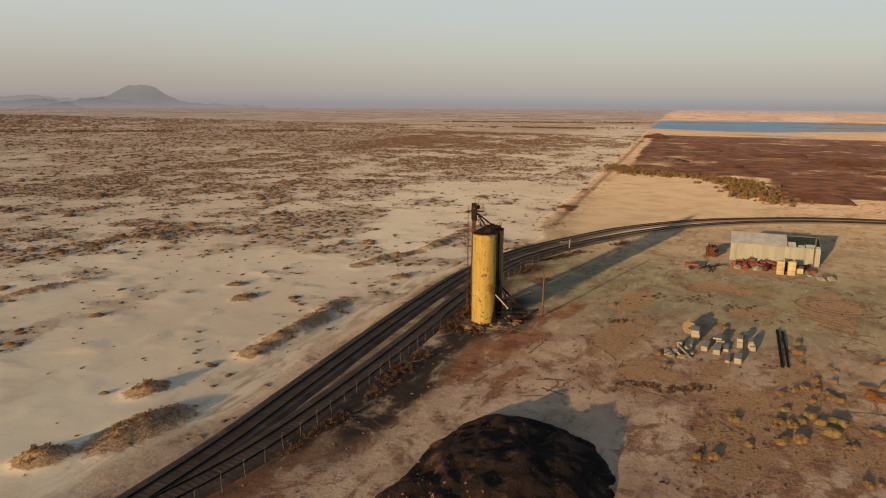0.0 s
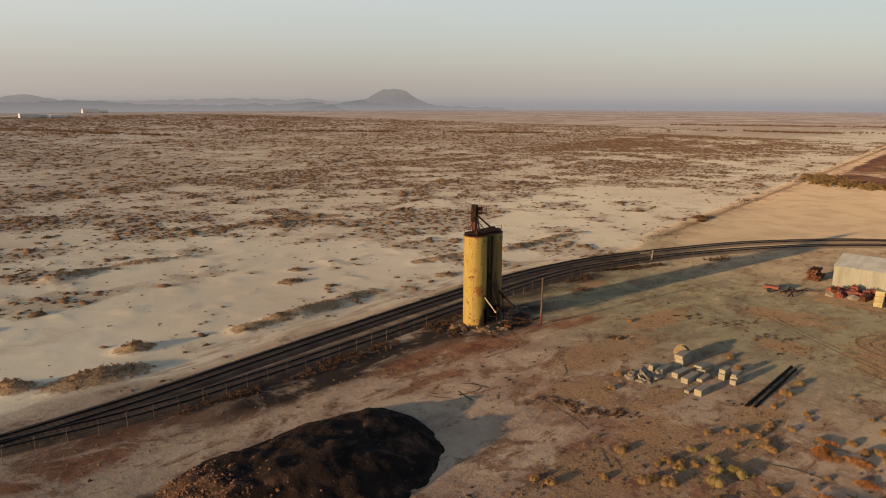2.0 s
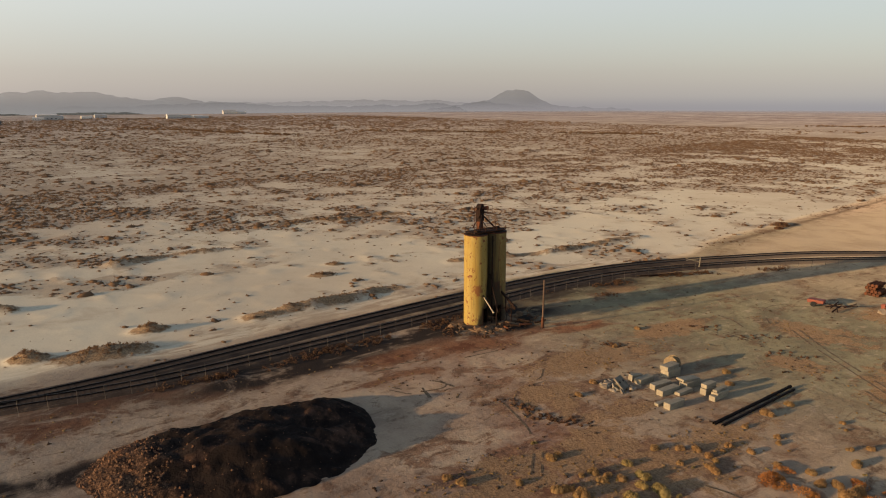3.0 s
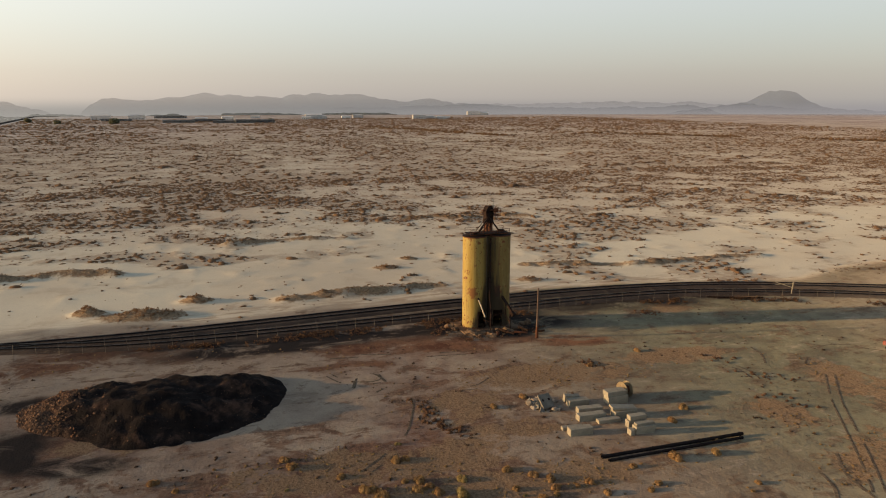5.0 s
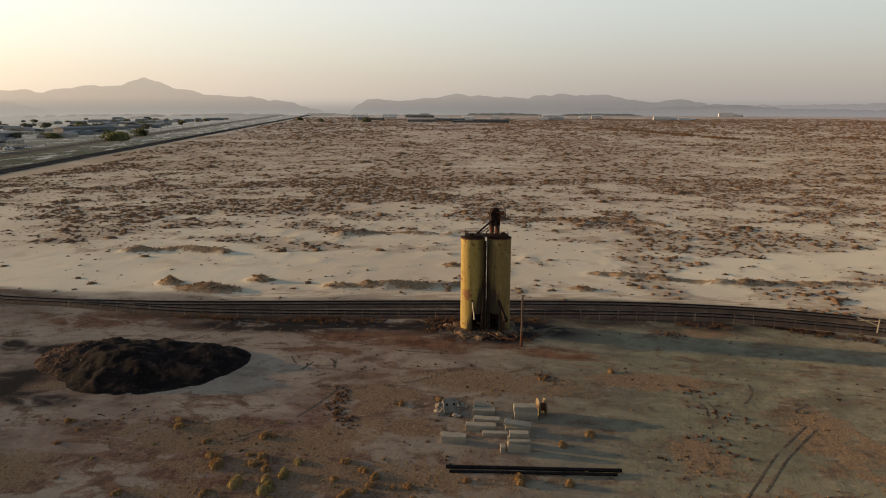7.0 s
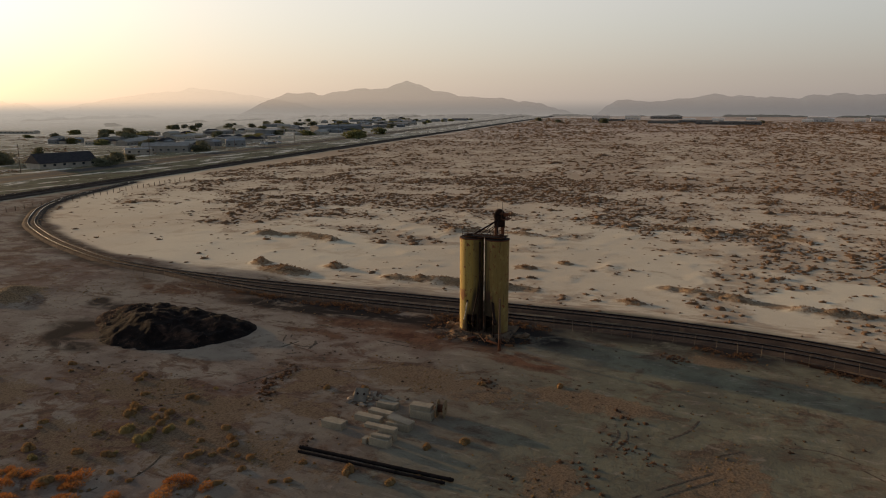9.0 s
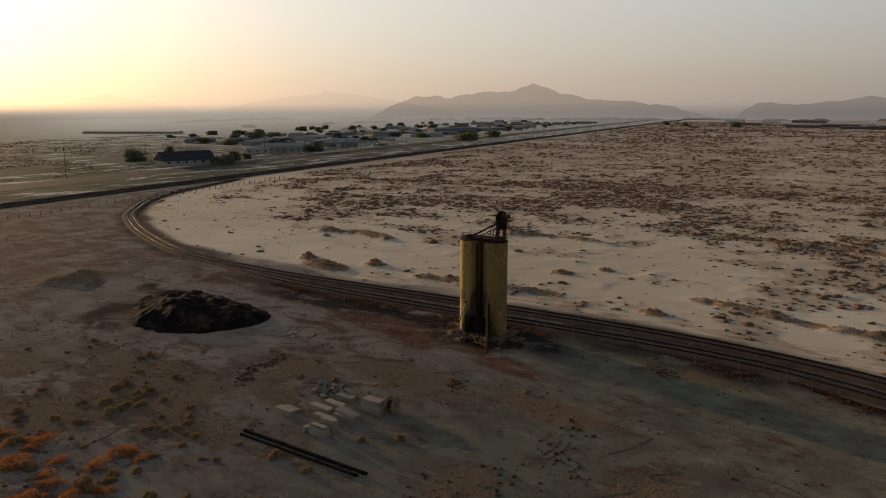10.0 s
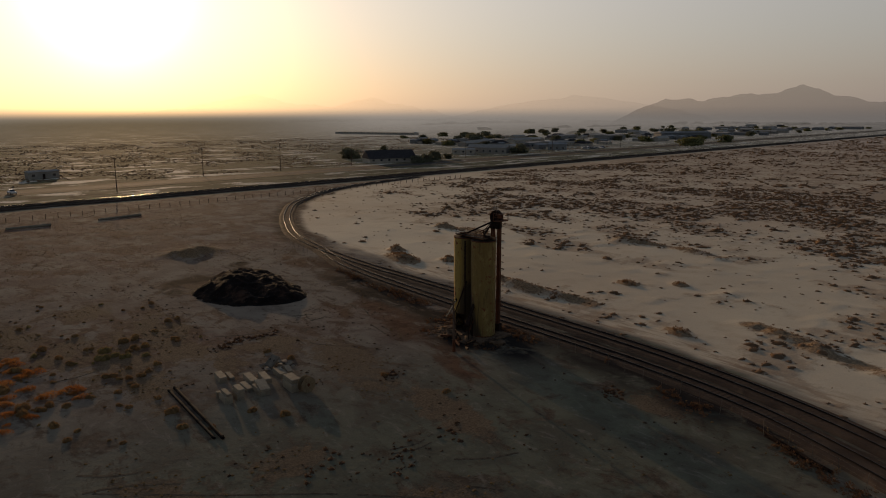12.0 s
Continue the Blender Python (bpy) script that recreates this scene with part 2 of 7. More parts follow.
M_ROOFLT = surf("pale_metal_roof", (0.27, 0.25, 0.225), (0.19, 0.178, 0.16), 0.3, 0.75, 0.0, 0.1, 0.01, 5, rnd=0.6)
M_WALL = surf("pale_plaster", (0.42, 0.38, 0.32), (0.33, 0.30, 0.26), 0.5, 0.9, 0, 0.2, 0.01, 8, rnd=0.5)
M_BLUE = surf("blue_sheet_wall", (0.20, 0.205, 0.205), (0.15, 0.158, 0.16), 0.5, 0.7, 0, 0.2, 0.01, 8, rnd=0.3)
M_GLASS, _nt, _b = shell("dark_window_glass")
_b.inputs["Base Color"].default_value, _b.inputs["Roughness"].default_value = (0.02, 0.025, 0.03, 1), 0.12
M_ASPH = surf("old_asphalt", (0.06, 0.056, 0.053), (0.085, 0.078, 0.07), 0.12, 0.9, 0, 0.3, 0.01, 4, where="Position")
M_GRIT = surf("pale_road_grit", (0.20, 0.145, 0.085), (0.13, 0.10, 0.062), 0.15, 0.95, 0, 0.3, 0.03, 3, where="Position")
# blue of the higher sky's reflection put into the water's base colour
M_WATER = surf("shallow_sky_blue_water", (0.022, 0.062, 0.135), (0.04, 0.085, 0.15), 0.01, 0.38, 0, 0.05, 0.02, 0.5, where="Position")
M_WHITE = surf("white_vehicle_paint", (0.7, 0.7, 0.68), (0.62, 0.62, 0.6), 1.0, 0.3, 0, 0.02, 0.002, 6)
M_TYRE = surf("black_rubber", (0.02, 0.02, 0.02), (0.03, 0.03, 0.03), 2.0, 0.85, 0, 0.1, 0.005, 20)


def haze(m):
    """Haze of dusty air put into the material: the farther off a surface lies, the more of the sky behind shows through
    it, most of all towards the sun.
    """
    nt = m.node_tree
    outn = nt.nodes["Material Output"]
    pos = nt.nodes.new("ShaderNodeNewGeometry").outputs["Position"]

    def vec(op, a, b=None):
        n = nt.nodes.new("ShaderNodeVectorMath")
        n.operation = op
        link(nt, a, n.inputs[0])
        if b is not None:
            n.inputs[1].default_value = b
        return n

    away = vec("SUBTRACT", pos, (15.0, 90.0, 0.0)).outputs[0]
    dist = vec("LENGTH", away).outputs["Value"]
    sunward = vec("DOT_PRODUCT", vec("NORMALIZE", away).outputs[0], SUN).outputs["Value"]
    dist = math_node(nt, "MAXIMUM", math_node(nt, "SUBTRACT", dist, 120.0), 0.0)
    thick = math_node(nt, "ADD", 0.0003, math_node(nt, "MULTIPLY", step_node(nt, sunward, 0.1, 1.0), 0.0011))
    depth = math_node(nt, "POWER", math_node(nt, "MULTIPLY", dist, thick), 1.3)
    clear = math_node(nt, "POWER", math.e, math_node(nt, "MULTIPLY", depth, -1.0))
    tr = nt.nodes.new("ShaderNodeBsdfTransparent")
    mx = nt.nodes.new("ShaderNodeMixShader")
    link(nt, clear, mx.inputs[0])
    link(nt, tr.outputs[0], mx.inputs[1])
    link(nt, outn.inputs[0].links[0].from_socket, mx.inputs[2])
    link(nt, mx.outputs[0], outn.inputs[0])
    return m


def leafy(name, a, b, c):
    m, nt, bsdf = shell(name)
    g = nt.nodes.new("ShaderNodeNewGeometry")
    oi = nt.nodes.new("ShaderNodeObjectInfo")
    col = mix_node(nt, g.outputs["Random Per Island"], a, b)
    col = mix_node(nt, math_node(nt, "MULTIPLY", oi.outputs["Random"], 0.8), col, c)
    link(nt, col, bsdf.inputs["Base Color"])
    bsdf.inputs["Roughness"].default_value = 0.8
    bsdf.inputs["Specular IOR Level"].default_value = 0.04
    # thin leaves let some sun through
    tl = nt.nodes.new("ShaderNodeBsdfTranslucent")
    link(nt, col, tl.inputs[0])
    mx = nt.nodes.new("ShaderNodeMixShader")
    mx.inputs[0].default_value = 0.26
    link(nt, bsdf.outputs[0], mx.inputs[1])
    link(nt, tl.outputs[0], mx.inputs[2])
    link(nt, mx.outputs[0], nt.nodes["Material Output"].inputs[0])
    return m


M_BRUSH = leafy("yellow_rabbitbrush", (0.31, 0.205, 0.09), (0.18, 0.118, 0.055), (0.27, 0.155, 0.07))
M_GREENBRUSH = leafy("olive_rabbitbrush", (0.27, 0.21, 0.085), (0.16, 0.125, 0.055), (0.28, 0.2, 0.08))
M_SCRUB = leafy("brown_dry_scrub", (0.275, 0.16, 0.085), (0.135, 0.08, 0.047), (0.21, 0.128, 0.07))
M_WEED = leafy("rust_coloured_weeds", (0.165, 0.082, 0.042), (0.08, 0.046, 0.028), (0.125, 0.072, 0.04))
M_STRAW = leafy("straw_dry_grass", (0.26, 0.165, 0.066), (0.17, 0.106, 0.047), (0.21, 0.128, 0.053))
# leaf colours lightened to stand in for the haze over the town
M_LEAF = leafy("haze_paled_green_leaves", (0.17, 0.165, 0.10), (0.11, 0.112, 0.07), (0.15, 0.15, 0.095))
M_LEAFY = leafy("yellowing_leaves", (0.19, 0.17, 0.07), (0.13, 0.13, 0.055), (0.16, 0.155, 0.06))
M_BELT = leafy("hazy_tree_belt", (0.12, 0.118, 0.072), (0.075, 0.08, 0.05), (0.10, 0.10, 0.06))
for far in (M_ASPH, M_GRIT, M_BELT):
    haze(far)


# ---- mesh helpers ----
def part(name, bm, material, parent=None, label="", smooth=False):
    me = bpy.data.meshes.new(name)
    bm.normal_update()
    bm.to_mesh(me)
    bm.free()
    me.materials.append(material)
    if smooth:
        me.polygons.foreach_set("use_smooth", [True] * len(me.polygons))
    ob = new(name, me)
    if parent:
        ob.parent = parent
    if label:
        ob["label"] = label
    return ob


def empty(name, m=None):
    ob = new(name)
    ob.empty_display_size = 0.2
    if m:
        ob.matrix_world = m
    return ob


def box(bm, c, s, rz=0.0, rx=0.0, ry=0.0, bevel=0.0):
    r = bmesh.ops.create_cube(bm, size=1.0, matrix=pose(*c, rx, ry, rz) @ Matrix.Diagonal((*s, 1)))
    if bevel:
        es = list({e for v in r["verts"] for e in v.link_edges})
        bmesh.ops.bevel(bm, geom=es, offset=bevel, segments=1, affect="EDGES")
    return bm


def rod(bm, p, q, r, n=8, r2=None):
    p, q = Vector(p), Vector(q)
    d = q - p
    m = Matrix.Translation((p + q) / 2) @ d.to_track_quat("Z", "Y").to_matrix().to_4x4()
    bmesh.ops.create_cone(bm, cap_ends=True, segments=n, radius1=r, radius2=r if r2 is None else r2, depth=d.length, matrix=m)
    return bm


def bar(bm, p, q, w, h=None):
    """A square bar from p to q."""
    p, q = Vector(p), Vector(q)
    d = q - p
    m = Matrix.Translation((p + q) / 2) @ d.to_track_quat("Z", "Y").to_matrix().to_4x4()
    bmesh.ops.create_cube(bm, size=1.0, matrix=m @ Matrix.Diagonal((w, h or w, d.length, 1)))
    return bm


BM = bmesh.new


def mesh_from(name, verts, faces, material, smooth=False):
    me = bpy.data.meshes.new(name)
    me.from_pydata(verts, [], faces)
    me.materials.append(material)
    if smooth:
        me.polygons.foreach_set("use_smooth", [True] * len(me.polygons))
    me.update()
    return me


# ---- value noise for the ground ----
def lattice(ix, iy, seed):
    h = (ix.astype(np.int64) * 374761393 + iy.astype(np.int64) * 668265263 + seed * 974634777) & 0xFFFFFFFF
    h = ((h ^ (h >> 13)) * 1274126177) & 0xFFFFFFFF
    return ((h ^ (h >> 16)) & 0xFFFF) / 65535.0


def vnoise(x, y, seed):
    ix, iy = np.floor(x), np.floor(y)
    fx, fy = x - ix, y - iy
    fx, fy = fx * fx * (3 - 2 * fx), fy * fy * (3 - 2 * fy)
    a, b = lattice(ix, iy, seed), lattice(ix + 1, iy, seed)
    c, d = lattice(ix, iy + 1, seed), lattice(ix + 1, iy + 1, seed)
    return (a + (b - a) * fx) * (1 - fy) + (c + (d - c) * fx) * fy


def fbm(x, y, size, octaves=4, seed=0):
    x, y = np.asarray(x, float), np.asarray(y, float)
    s, amp, tot = np.zeros(np.broadcast(x, y).shape), 1.0, 0.0
    for i in range(octaves):
        s = s + amp * vnoise(x / size * 2**i + 17.3 * i, y / size * 2**i - 9.1 * i, seed + i)
        tot += amp
        amp *= 0.55
    return s / tot


def smooth(v, a, b):
    k = np.clip((np.asarray(v, float) - a) / (b - a), 0, 1)
    return k * k * (3 - 2 * k)


# ---- plan ----
# centre lines, south to north
TRACK_W = [(-150, -92), (-117, -80.3), (-103, -74), (-89, -64.4), (-78, -54), (-67.4, -42), (-59.5, -29), (-52.9, -16.3), (-47.6, -4), (-43.8, 6), (-41.2, 16), (-39.6, 28),
           (-38.8, 45), (-39.3, 60), (-39.9, 75), (-40.4, 95), (-40.2, 112), (-38.3, 127), (-35.0, 139), (-29.5, 152), (-21.6, 168), (-12.6, 180), (-3.0, 190), (10, 198.2), (25, 205), (40, 208), (80, 212)]
TRACK_E = [(-39.6, 28), (-37.9, 35), (-36.2, 42), (-35.2, 50), (-34.8, 62), (-34.9, 80), (-35.4, 96), (-35.5, 112), (-34.3, 125), (-31.2, 136), (-26.3, 148), (-19.4, 161), (-11, 173.5), (-1.5, 184), (11.5, 193.6), (26, 200.3), (42, 203.6), (80, 207.5)]
EDGE_Y = [-400, -92, -80, -64, -42, -16, 6, 28, 60, 110, 139, 152, 166, 227, 381, 620, 1000, 5000]
EDGE_X = [-150, -150, -117, -89, -67, -52.9, -43.8, -39.6, -39.3, -40.3, -35, -33.2, -38, -41, -49, -62, -82, -300]


def main_y(x):
    return -85.0 + 0.105 * x


def curve_points(pts, gap):
    """Points at even steps on a smooth line through pts."""
    p = np.array(pts, float)
    q = np.vstack([2 * p[0] - p[1], p, 2 * p[-1] - p[-2]])
    outp = []
    for i in range(1, len(q) - 2):
        for u in np.linspace(0, 1, 24, endpoint=False):
            a, b, c, d = q[i - 1], q[i], q[i + 1], q[i + 2]
            outp.append(0.5 * (2 * b + (c - a) * u + (2 * a - 5 * b + 4 * c - d) * u * u + (3 * b - a - 3 * c + d) * u**3))
    outp = np.array(outp + [p[-1]])
    s = np.concatenate([[0], np.cumsum(np.hypot(*np.diff(outp, axis=0).T))])
    t = np.arange(0, s[-1], gap)
    return np.stack([np.interp(t, s, outp[:, 0]), np.interp(t, s, outp[:, 1])], 1)


def near_line(x, y, pts):
    """Distance to a line of points."""
    best = np.full(np.shape(x), 1e9)
    for (x0, y0), (x1, y1) in zip(pts[:-1], pts[1:]):
        dx, dy = x1 - x0, y1 - y0
        k = np.clip(((x - x0) * dx + (y - y0) * dy) / (dx * dx + dy * dy), 0, 1)
        best = np.minimum(best, np.hypot(x - x0 - k * dx, y - y0 - k * dy))
    return best


DROP_AZ = [-180, -150, -125, -105, -80, 0, 60, 100, 130, 160, 180]
DROP_Z = [-68, -52, -16, 0, 0, 0, -20, -38, -46, -62, -68]
# low hummocks: x, y, length, width, turn, height
MOUNDS = [(-51.2, 38.8, 2.3, 1.8, 60, 1.25), (-53.8, 53.3, 2.4, 1.6, 80, 0.9), (-47.8, 46.2, 5.2, 2.5, 82, 0.95), (-66, 86, 2.2, 1.5, 80, 0.4), (-72, 92, 1.8, 1.2, 60, 0.4), (-49.5, 107, 2.2, 1.2, 70, 0.45)]
# low berms of blown sand and weeds west of the line
BERMS = [[(-50.2, 66.3), (-50.3, 72), (-49.8, 78), (-50.8, 84), (-50.9, 91)], [(-60, 111.5), (-58, 119), (-55.8, 124), (-53.6, 134), (-54.2, 141), (-54.0, 148), (-53.2, 158)],
         [(-118, 104), (-119, 112), (-114, 118), (-117, 127), (-112, 136)], [(-77, 20), (-78.5, 30), (-76, 40)], [(-97, 60), (-99, 72), (-97, 84)]]


def far_drop(x, y):
    """The plain falls away slowly far out."""
    r = np.hypot(np.asarray(x, float) + 30, np.asarray(y, float) - 90)
    azim = np.degrees(np.arctan2(np.asarray(y, float) - 90, np.asarray(x, float) + 30))
    return np.interp(azim, DROP_AZ, DROP_Z) * np.clip((r - 1500) / 3300, 0, 1.3)


def ground_z(x, y):
    x, y = np.asarray(x, float), np.asarray(y, float)
    r = np.hypot(x + 30, y - 90)
    z = far_drop(x, y)
    near = 1 - smooth(r, 250, 700)
    west = smooth(np.interp(y, EDGE_Y, EDGE_X) - x, 4, 30)
    z = z + near * ((0.22 - 0.1 * west) * (fbm(x, y, 9, 3, 5) - 0.5) + west * 0.5 * np.maximum(fbm(x, y, 5, 3, 8) - 0.55, 0))
    for mx, my, a, b, turn, h in MOUNDS:
        c, s = math.cos(radians(turn)), math.sin(radians(turn))
        u, v = ((x - mx) * c + (y - my) * s) / a, (-(x - mx) * s + (y - my) * c) / b
        z = z + h * np.exp(-(u * u + v * v) * 1.6) * (0.7 + 0.6 * fbm(x, y, 1.6, 2, 3))
    for b in BERMS:
        z = z + 1.05 * np.exp(-(near_line(x, y, b) / 1.5) ** 2) * np.clip(fbm(x, y, 5.5, 4, 44) * 2.6 - 0.85, 0, 1.2)
    # grey heap by the spur, churned earth
    u, v = (x + 17) / 6.5, (y - 15.5) / 4.5
    z = z + 1.3 * np.exp(-(u * u + v * v) * 1.5) * (0.25 + 1.4 * fbm(x, y, 1.9, 3, 12))
    flat = np.minimum(near_line(x, y, TRACK_W), near_line(x, y, TRACK_E))
    z = z * smooth(flat, 1.0, 5.0)
    return z


# thick and bare stretches of the plain: x, y, half length, half width, turn
PATCHES = [(-159, 68, 30, 6.6, 86), (-134, 2, 32, 9, 86), (-108, 29, 20, 6.5, 86), (-84, 52, 14, 5, 86), (-111, 111, 16, 10, 86), (-206, 78, 56, 10, 86), (-218, 221, 34, 17, 86), (-264, -35, 53, 18, 86),
           (-179, 137, 29, 8, 86), (-71, 124, 8, 4, 86), (-93, 3, 10, 8, 86), (-168, 136, 13, 9, 25), (-135, 169, 10, 6, 25), (-90, 294, 37, 64, 26), (-231, 253, 32, 23, 27), (-80, 60, 4, 5, 23), (-101, 85, 10, 4, 23), (-204, 461, 52, 46, 30)]
PATCHES += [(-91, 34, 13, 5, 86), (-128, 62, 24, 6, 80), (-122, 92, 16, 5, 86), (-196, 30, 40, 10, 86), (-185, -8, 26, 8, 86), (-165, 92, 14, 7, 86)]
CLEAR = [(-67, 70, 37, 12, 86), (-77, 154, 23, 8, 86), (-72, 160, 13, 22, 24), (-84, 97, 13, 11, 23), (-55, 20, 30, 9, 70), (-172, 95, 20, 5, 86)]


def scrub_field(x, y):
    """How thick the scrub stands on the open plain, 0 to 1."""
    east = np.interp(y, EDGE_Y, EDGE_X)
    d = east - x
    patch = 0.4 * fbm(x, y, 55, 2, 21) + 0.6 * fbm(x, y, 10, 4, 31)
    want = np.interp(d, [0, 4, 25, 45, 75, 110, 200, 500, 1500], [0.48, 0.43, 0.435, 0.47, 0.53, 0.55, 0.535, 0.54, 0.55])
    want = want + 0.06 * smooth(-y, -50, 30) * smooth(d, 14, 40) + 0.06 * smooth(y, 95, 150)
    for px_, py_, a, b, turn in PATCHES:
        c, s = math.cos(radians(turn)), math.sin(radians(turn))
        u, v = ((x - px_) * c + (y - py_) * s) / a, (-(x - px_) * s + (y - py_) * c) / b
        want = want + 0.11 * np.exp(-(u * u + v * v) ** 2)
    for px_, py_, a, b, turn in CLEAR:
        c, s = math.cos(radians(turn)), math.sin(radians(turn))
        u, v = ((x - px_) * c + (y - py_) * s) / a, (-(x - px_) * s + (y - py_) * c) / b
        want = want - 0.09 * np.exp(-(u * u + v * v) ** 2)
    clump = fbm(x, y, 3.0, 2, 55) - 0.5
    return np.clip((patch - (1 - want)) * 5.5 + 0.36 + 1.1 * clump, 0, 1) * (d > 0)


# ---- ground ----
def spread(lo, hi, step, grow, far):
    mids = np.arange(lo, hi + step / 2, step)
    side, s, v = [], step, 0.0
    while v < far:
        s *= 1 + grow
        v += s
        side.append(v)
    side = np.array(side)
    return np.concatenate([lo - side[::-1], mids, hi + side])


gx = spread(-60, 26, 0.45, 0.0185, 4900)
gy = spread(32, 138, 0.5, 0.0235, 4900)
X, Y = np.meshgrid(gx, gy)
Z = ground_z(X, Y)
nx, ny = len(gx), len(gy)
idx = np.arange(nx * ny).reshape(ny, nx)
quads = np.stack([idx[:-1, :-1], idx[:-1, 1:], idx[1:, 1:], idx[1:, :-1]], -1).reshape(-1, 4)
me = bpy.data.meshes.new("ground")
me.vertices.add(nx * ny)
me.vertices.foreach_set("co", np.stack([X, Y, Z], -1).astype(np.float32).ravel())
me.loops.add(quads.size)
me.loops.foreach_set("vertex_index", quads.astype(np.int32).ravel())
me.polygons.add(len(quads))
me.polygons.foreach_set("loop_start", np.arange(0, quads.size, 4, dtype=np.int32))
me.polygons.foreach_set("use_smooth", np.ones(len(quads), dtype=bool))
me.update(calc_edges=True)

edge = np.interp(Y, EDGE_Y, EDGE_X)
R = np.hypot(X + 30, Y - 90)
south = smooth(main_y(X) + 6 - Y, -4, 4)                   # beyond the main line
wob = 10 * (fbm(X, Y, 25, 3, 41) - 0.5)
west = smooth(edge - X - 4.5 * np.clip(fbm(X, Y * 0.35, 5, 4, 46) * 1.6 - 0.35, 0, 1) * (1 - smooth(Y, 120, 150)), 0.5, 4) * (1 - south)
scrub = scrub_field(X, Y) * west
mound = np.zeros_like(X)
for mx, my, a, b, turn, h in MOUNDS:
    c, s = math.cos(radians(turn)), math.sin(radians(turn))
    u, v = ((X - mx) * c + (Y - my) * s) / a, (-(X - mx) * s + (Y - my) * c) / b
    mound = np.maximum(mound, np.clip(1.9 * np.exp(-(u * u + v * v) * 1.2), 0, 1))
    scrub = np.maximum(scrub, np.clip(2.2 * np.exp(-(u * u + v * v) * 1.3) * (0.5 + 0.6 * fbm(X, Y, 1.5, 2, 77)), 0, 1))
for b in BERMS:
    mound = np.maximum(mound, np.clip(1.25 * np.exp(-(near_line(X, Y, b) / 2.1) ** 2) * (0.05 + 1.2 * fbm(X, Y, 4, 4, 44)), 0, 1))
    scrub = np.maximum(scrub, np.clip(1.5 * np.exp(-(near_line(X, Y, b) / 1.6) ** 2) * (0.3 + 1.1 * fbm(X, Y, 3.5, 3, 78)), 0, 1))
mound = np.maximum(mound, np.clip(1.5 * np.exp(-((X + 17) / 6.0) ** 2 - ((Y - 16) / 5.0) ** 2) * (0.3 + fbm(X, Y, 2.5, 3, 15)), 0, 1))
open_f = np.interp(edge - X, [0, 6, 25, 50, 80, 120, 5000], [0.55, 0.25, 0.12, 0.2, 0.55, 1, 1]) * west
yard = (1 - west) * (1 - south)
# burnt ground beyond the bare strip, a dark heap in front of it
burnt = smooth(X - edge - 4, 0, 6) * smooth(Y + wob * 2, 296, 312) * (1 - smooth(Y + 0.12 * X + wob, 640, 665))
low_east = smooth(X + wob, 12, 22) * smooth(Y + wob, 246, 256)
burnt = np.maximum(burnt, low_east * (1 - smooth(Y + 0.12 * X + wob, 640, 665))) * 0.74
bare = smooth(X - edge, 2, 9) * smooth(Y - 0.9 * X + wob, 172, 200) * (1 - smooth(Y + wob, 285, 300)) * (1 - smooth(X + wob * 0.6, 8, 14))
bare = np.maximum(bare, 0.4 * smooth(Y + 0.12 * X + wob, 640, 665) * smooth(X - edge, -20, 30) * (0.4 + fbm(X, Y, 120, 3, 52)) * (1 - smooth(Y, 760, 860)))
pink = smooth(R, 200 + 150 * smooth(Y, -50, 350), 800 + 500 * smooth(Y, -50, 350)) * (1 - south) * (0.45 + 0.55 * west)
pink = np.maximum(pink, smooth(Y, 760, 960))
# vehicle tracks: the dirt road along the fence to the north, wheel marks in the yard
lane = np.exp(-((X - edge - 1.2) / 0.8) ** 2) * smooth(Y, 150, 175) * (1 - smooth(Y, 620, 700))
# drifts of dry grass and red earth in the yard


def drifts(x, y, spots):
    best = np.zeros(np.shape(x))
    for sx, sy, a, b, turn in spots:
        c, s = math.cos(radians(turn)), math.sin(radians(turn))
        u, v = ((x - sx) * c + (y - sy) * s) / (a * 1.15), (-(x - sx) * s + (y - sy) * c) / (b * 1.45)
        best = np.maximum(best, np.exp(-(u * u + v * v) ** 1.5))
    return best


GRASS = [(-10.4, 90.8, 11.7, 2.9, 86), (-5.8, 77.9, 4.9, 3.5, 86), (-11.0, 106.8, 7.6, 2.3, 86), (6.1, 107.6, 2.7, 2.8, 86), (3.6, 120.9, 3.9, 6.0, 86), (3.2, 64.6, 10.0, 2.8, 86), (-27.7, 119.1, 3.8, 1.6, 86), (-9.0, 46.4, 5.9, 3.2, 86), (1.1, 81.6, 5.2, 1.7, 86), (-30.8, 136.0, 10.4, 1.5, 86), (9.7, 75.8, 15.9, 2.2, 86), (17.0, 114.0, 5.0, 8.0, 0), (8.0, 136.0, 8.0, 3.0, 0), (14.0, 70.0, 6.5, 7.0, 0), (22.0, 58.0, 9.0, 5.0, 86), (4.0, 74.0, 6.0, 2.5, 86), (9.0, 49.0, 5.0, 2.5, 60)]
RED = [(-25.5, 74.1, 8.0, 1.6, 86), (-28.4, 57.8, 11.1, 1.4, 86), (-29.8, 35.6, 7.4, 1.9, 86), (-23.5, 82.0, 9.0, 2.2, 80), (-20.5, 96.0, 8.0, 1.6, 75), (-19.6, 69.0, 4.7, 1.0, 86)]
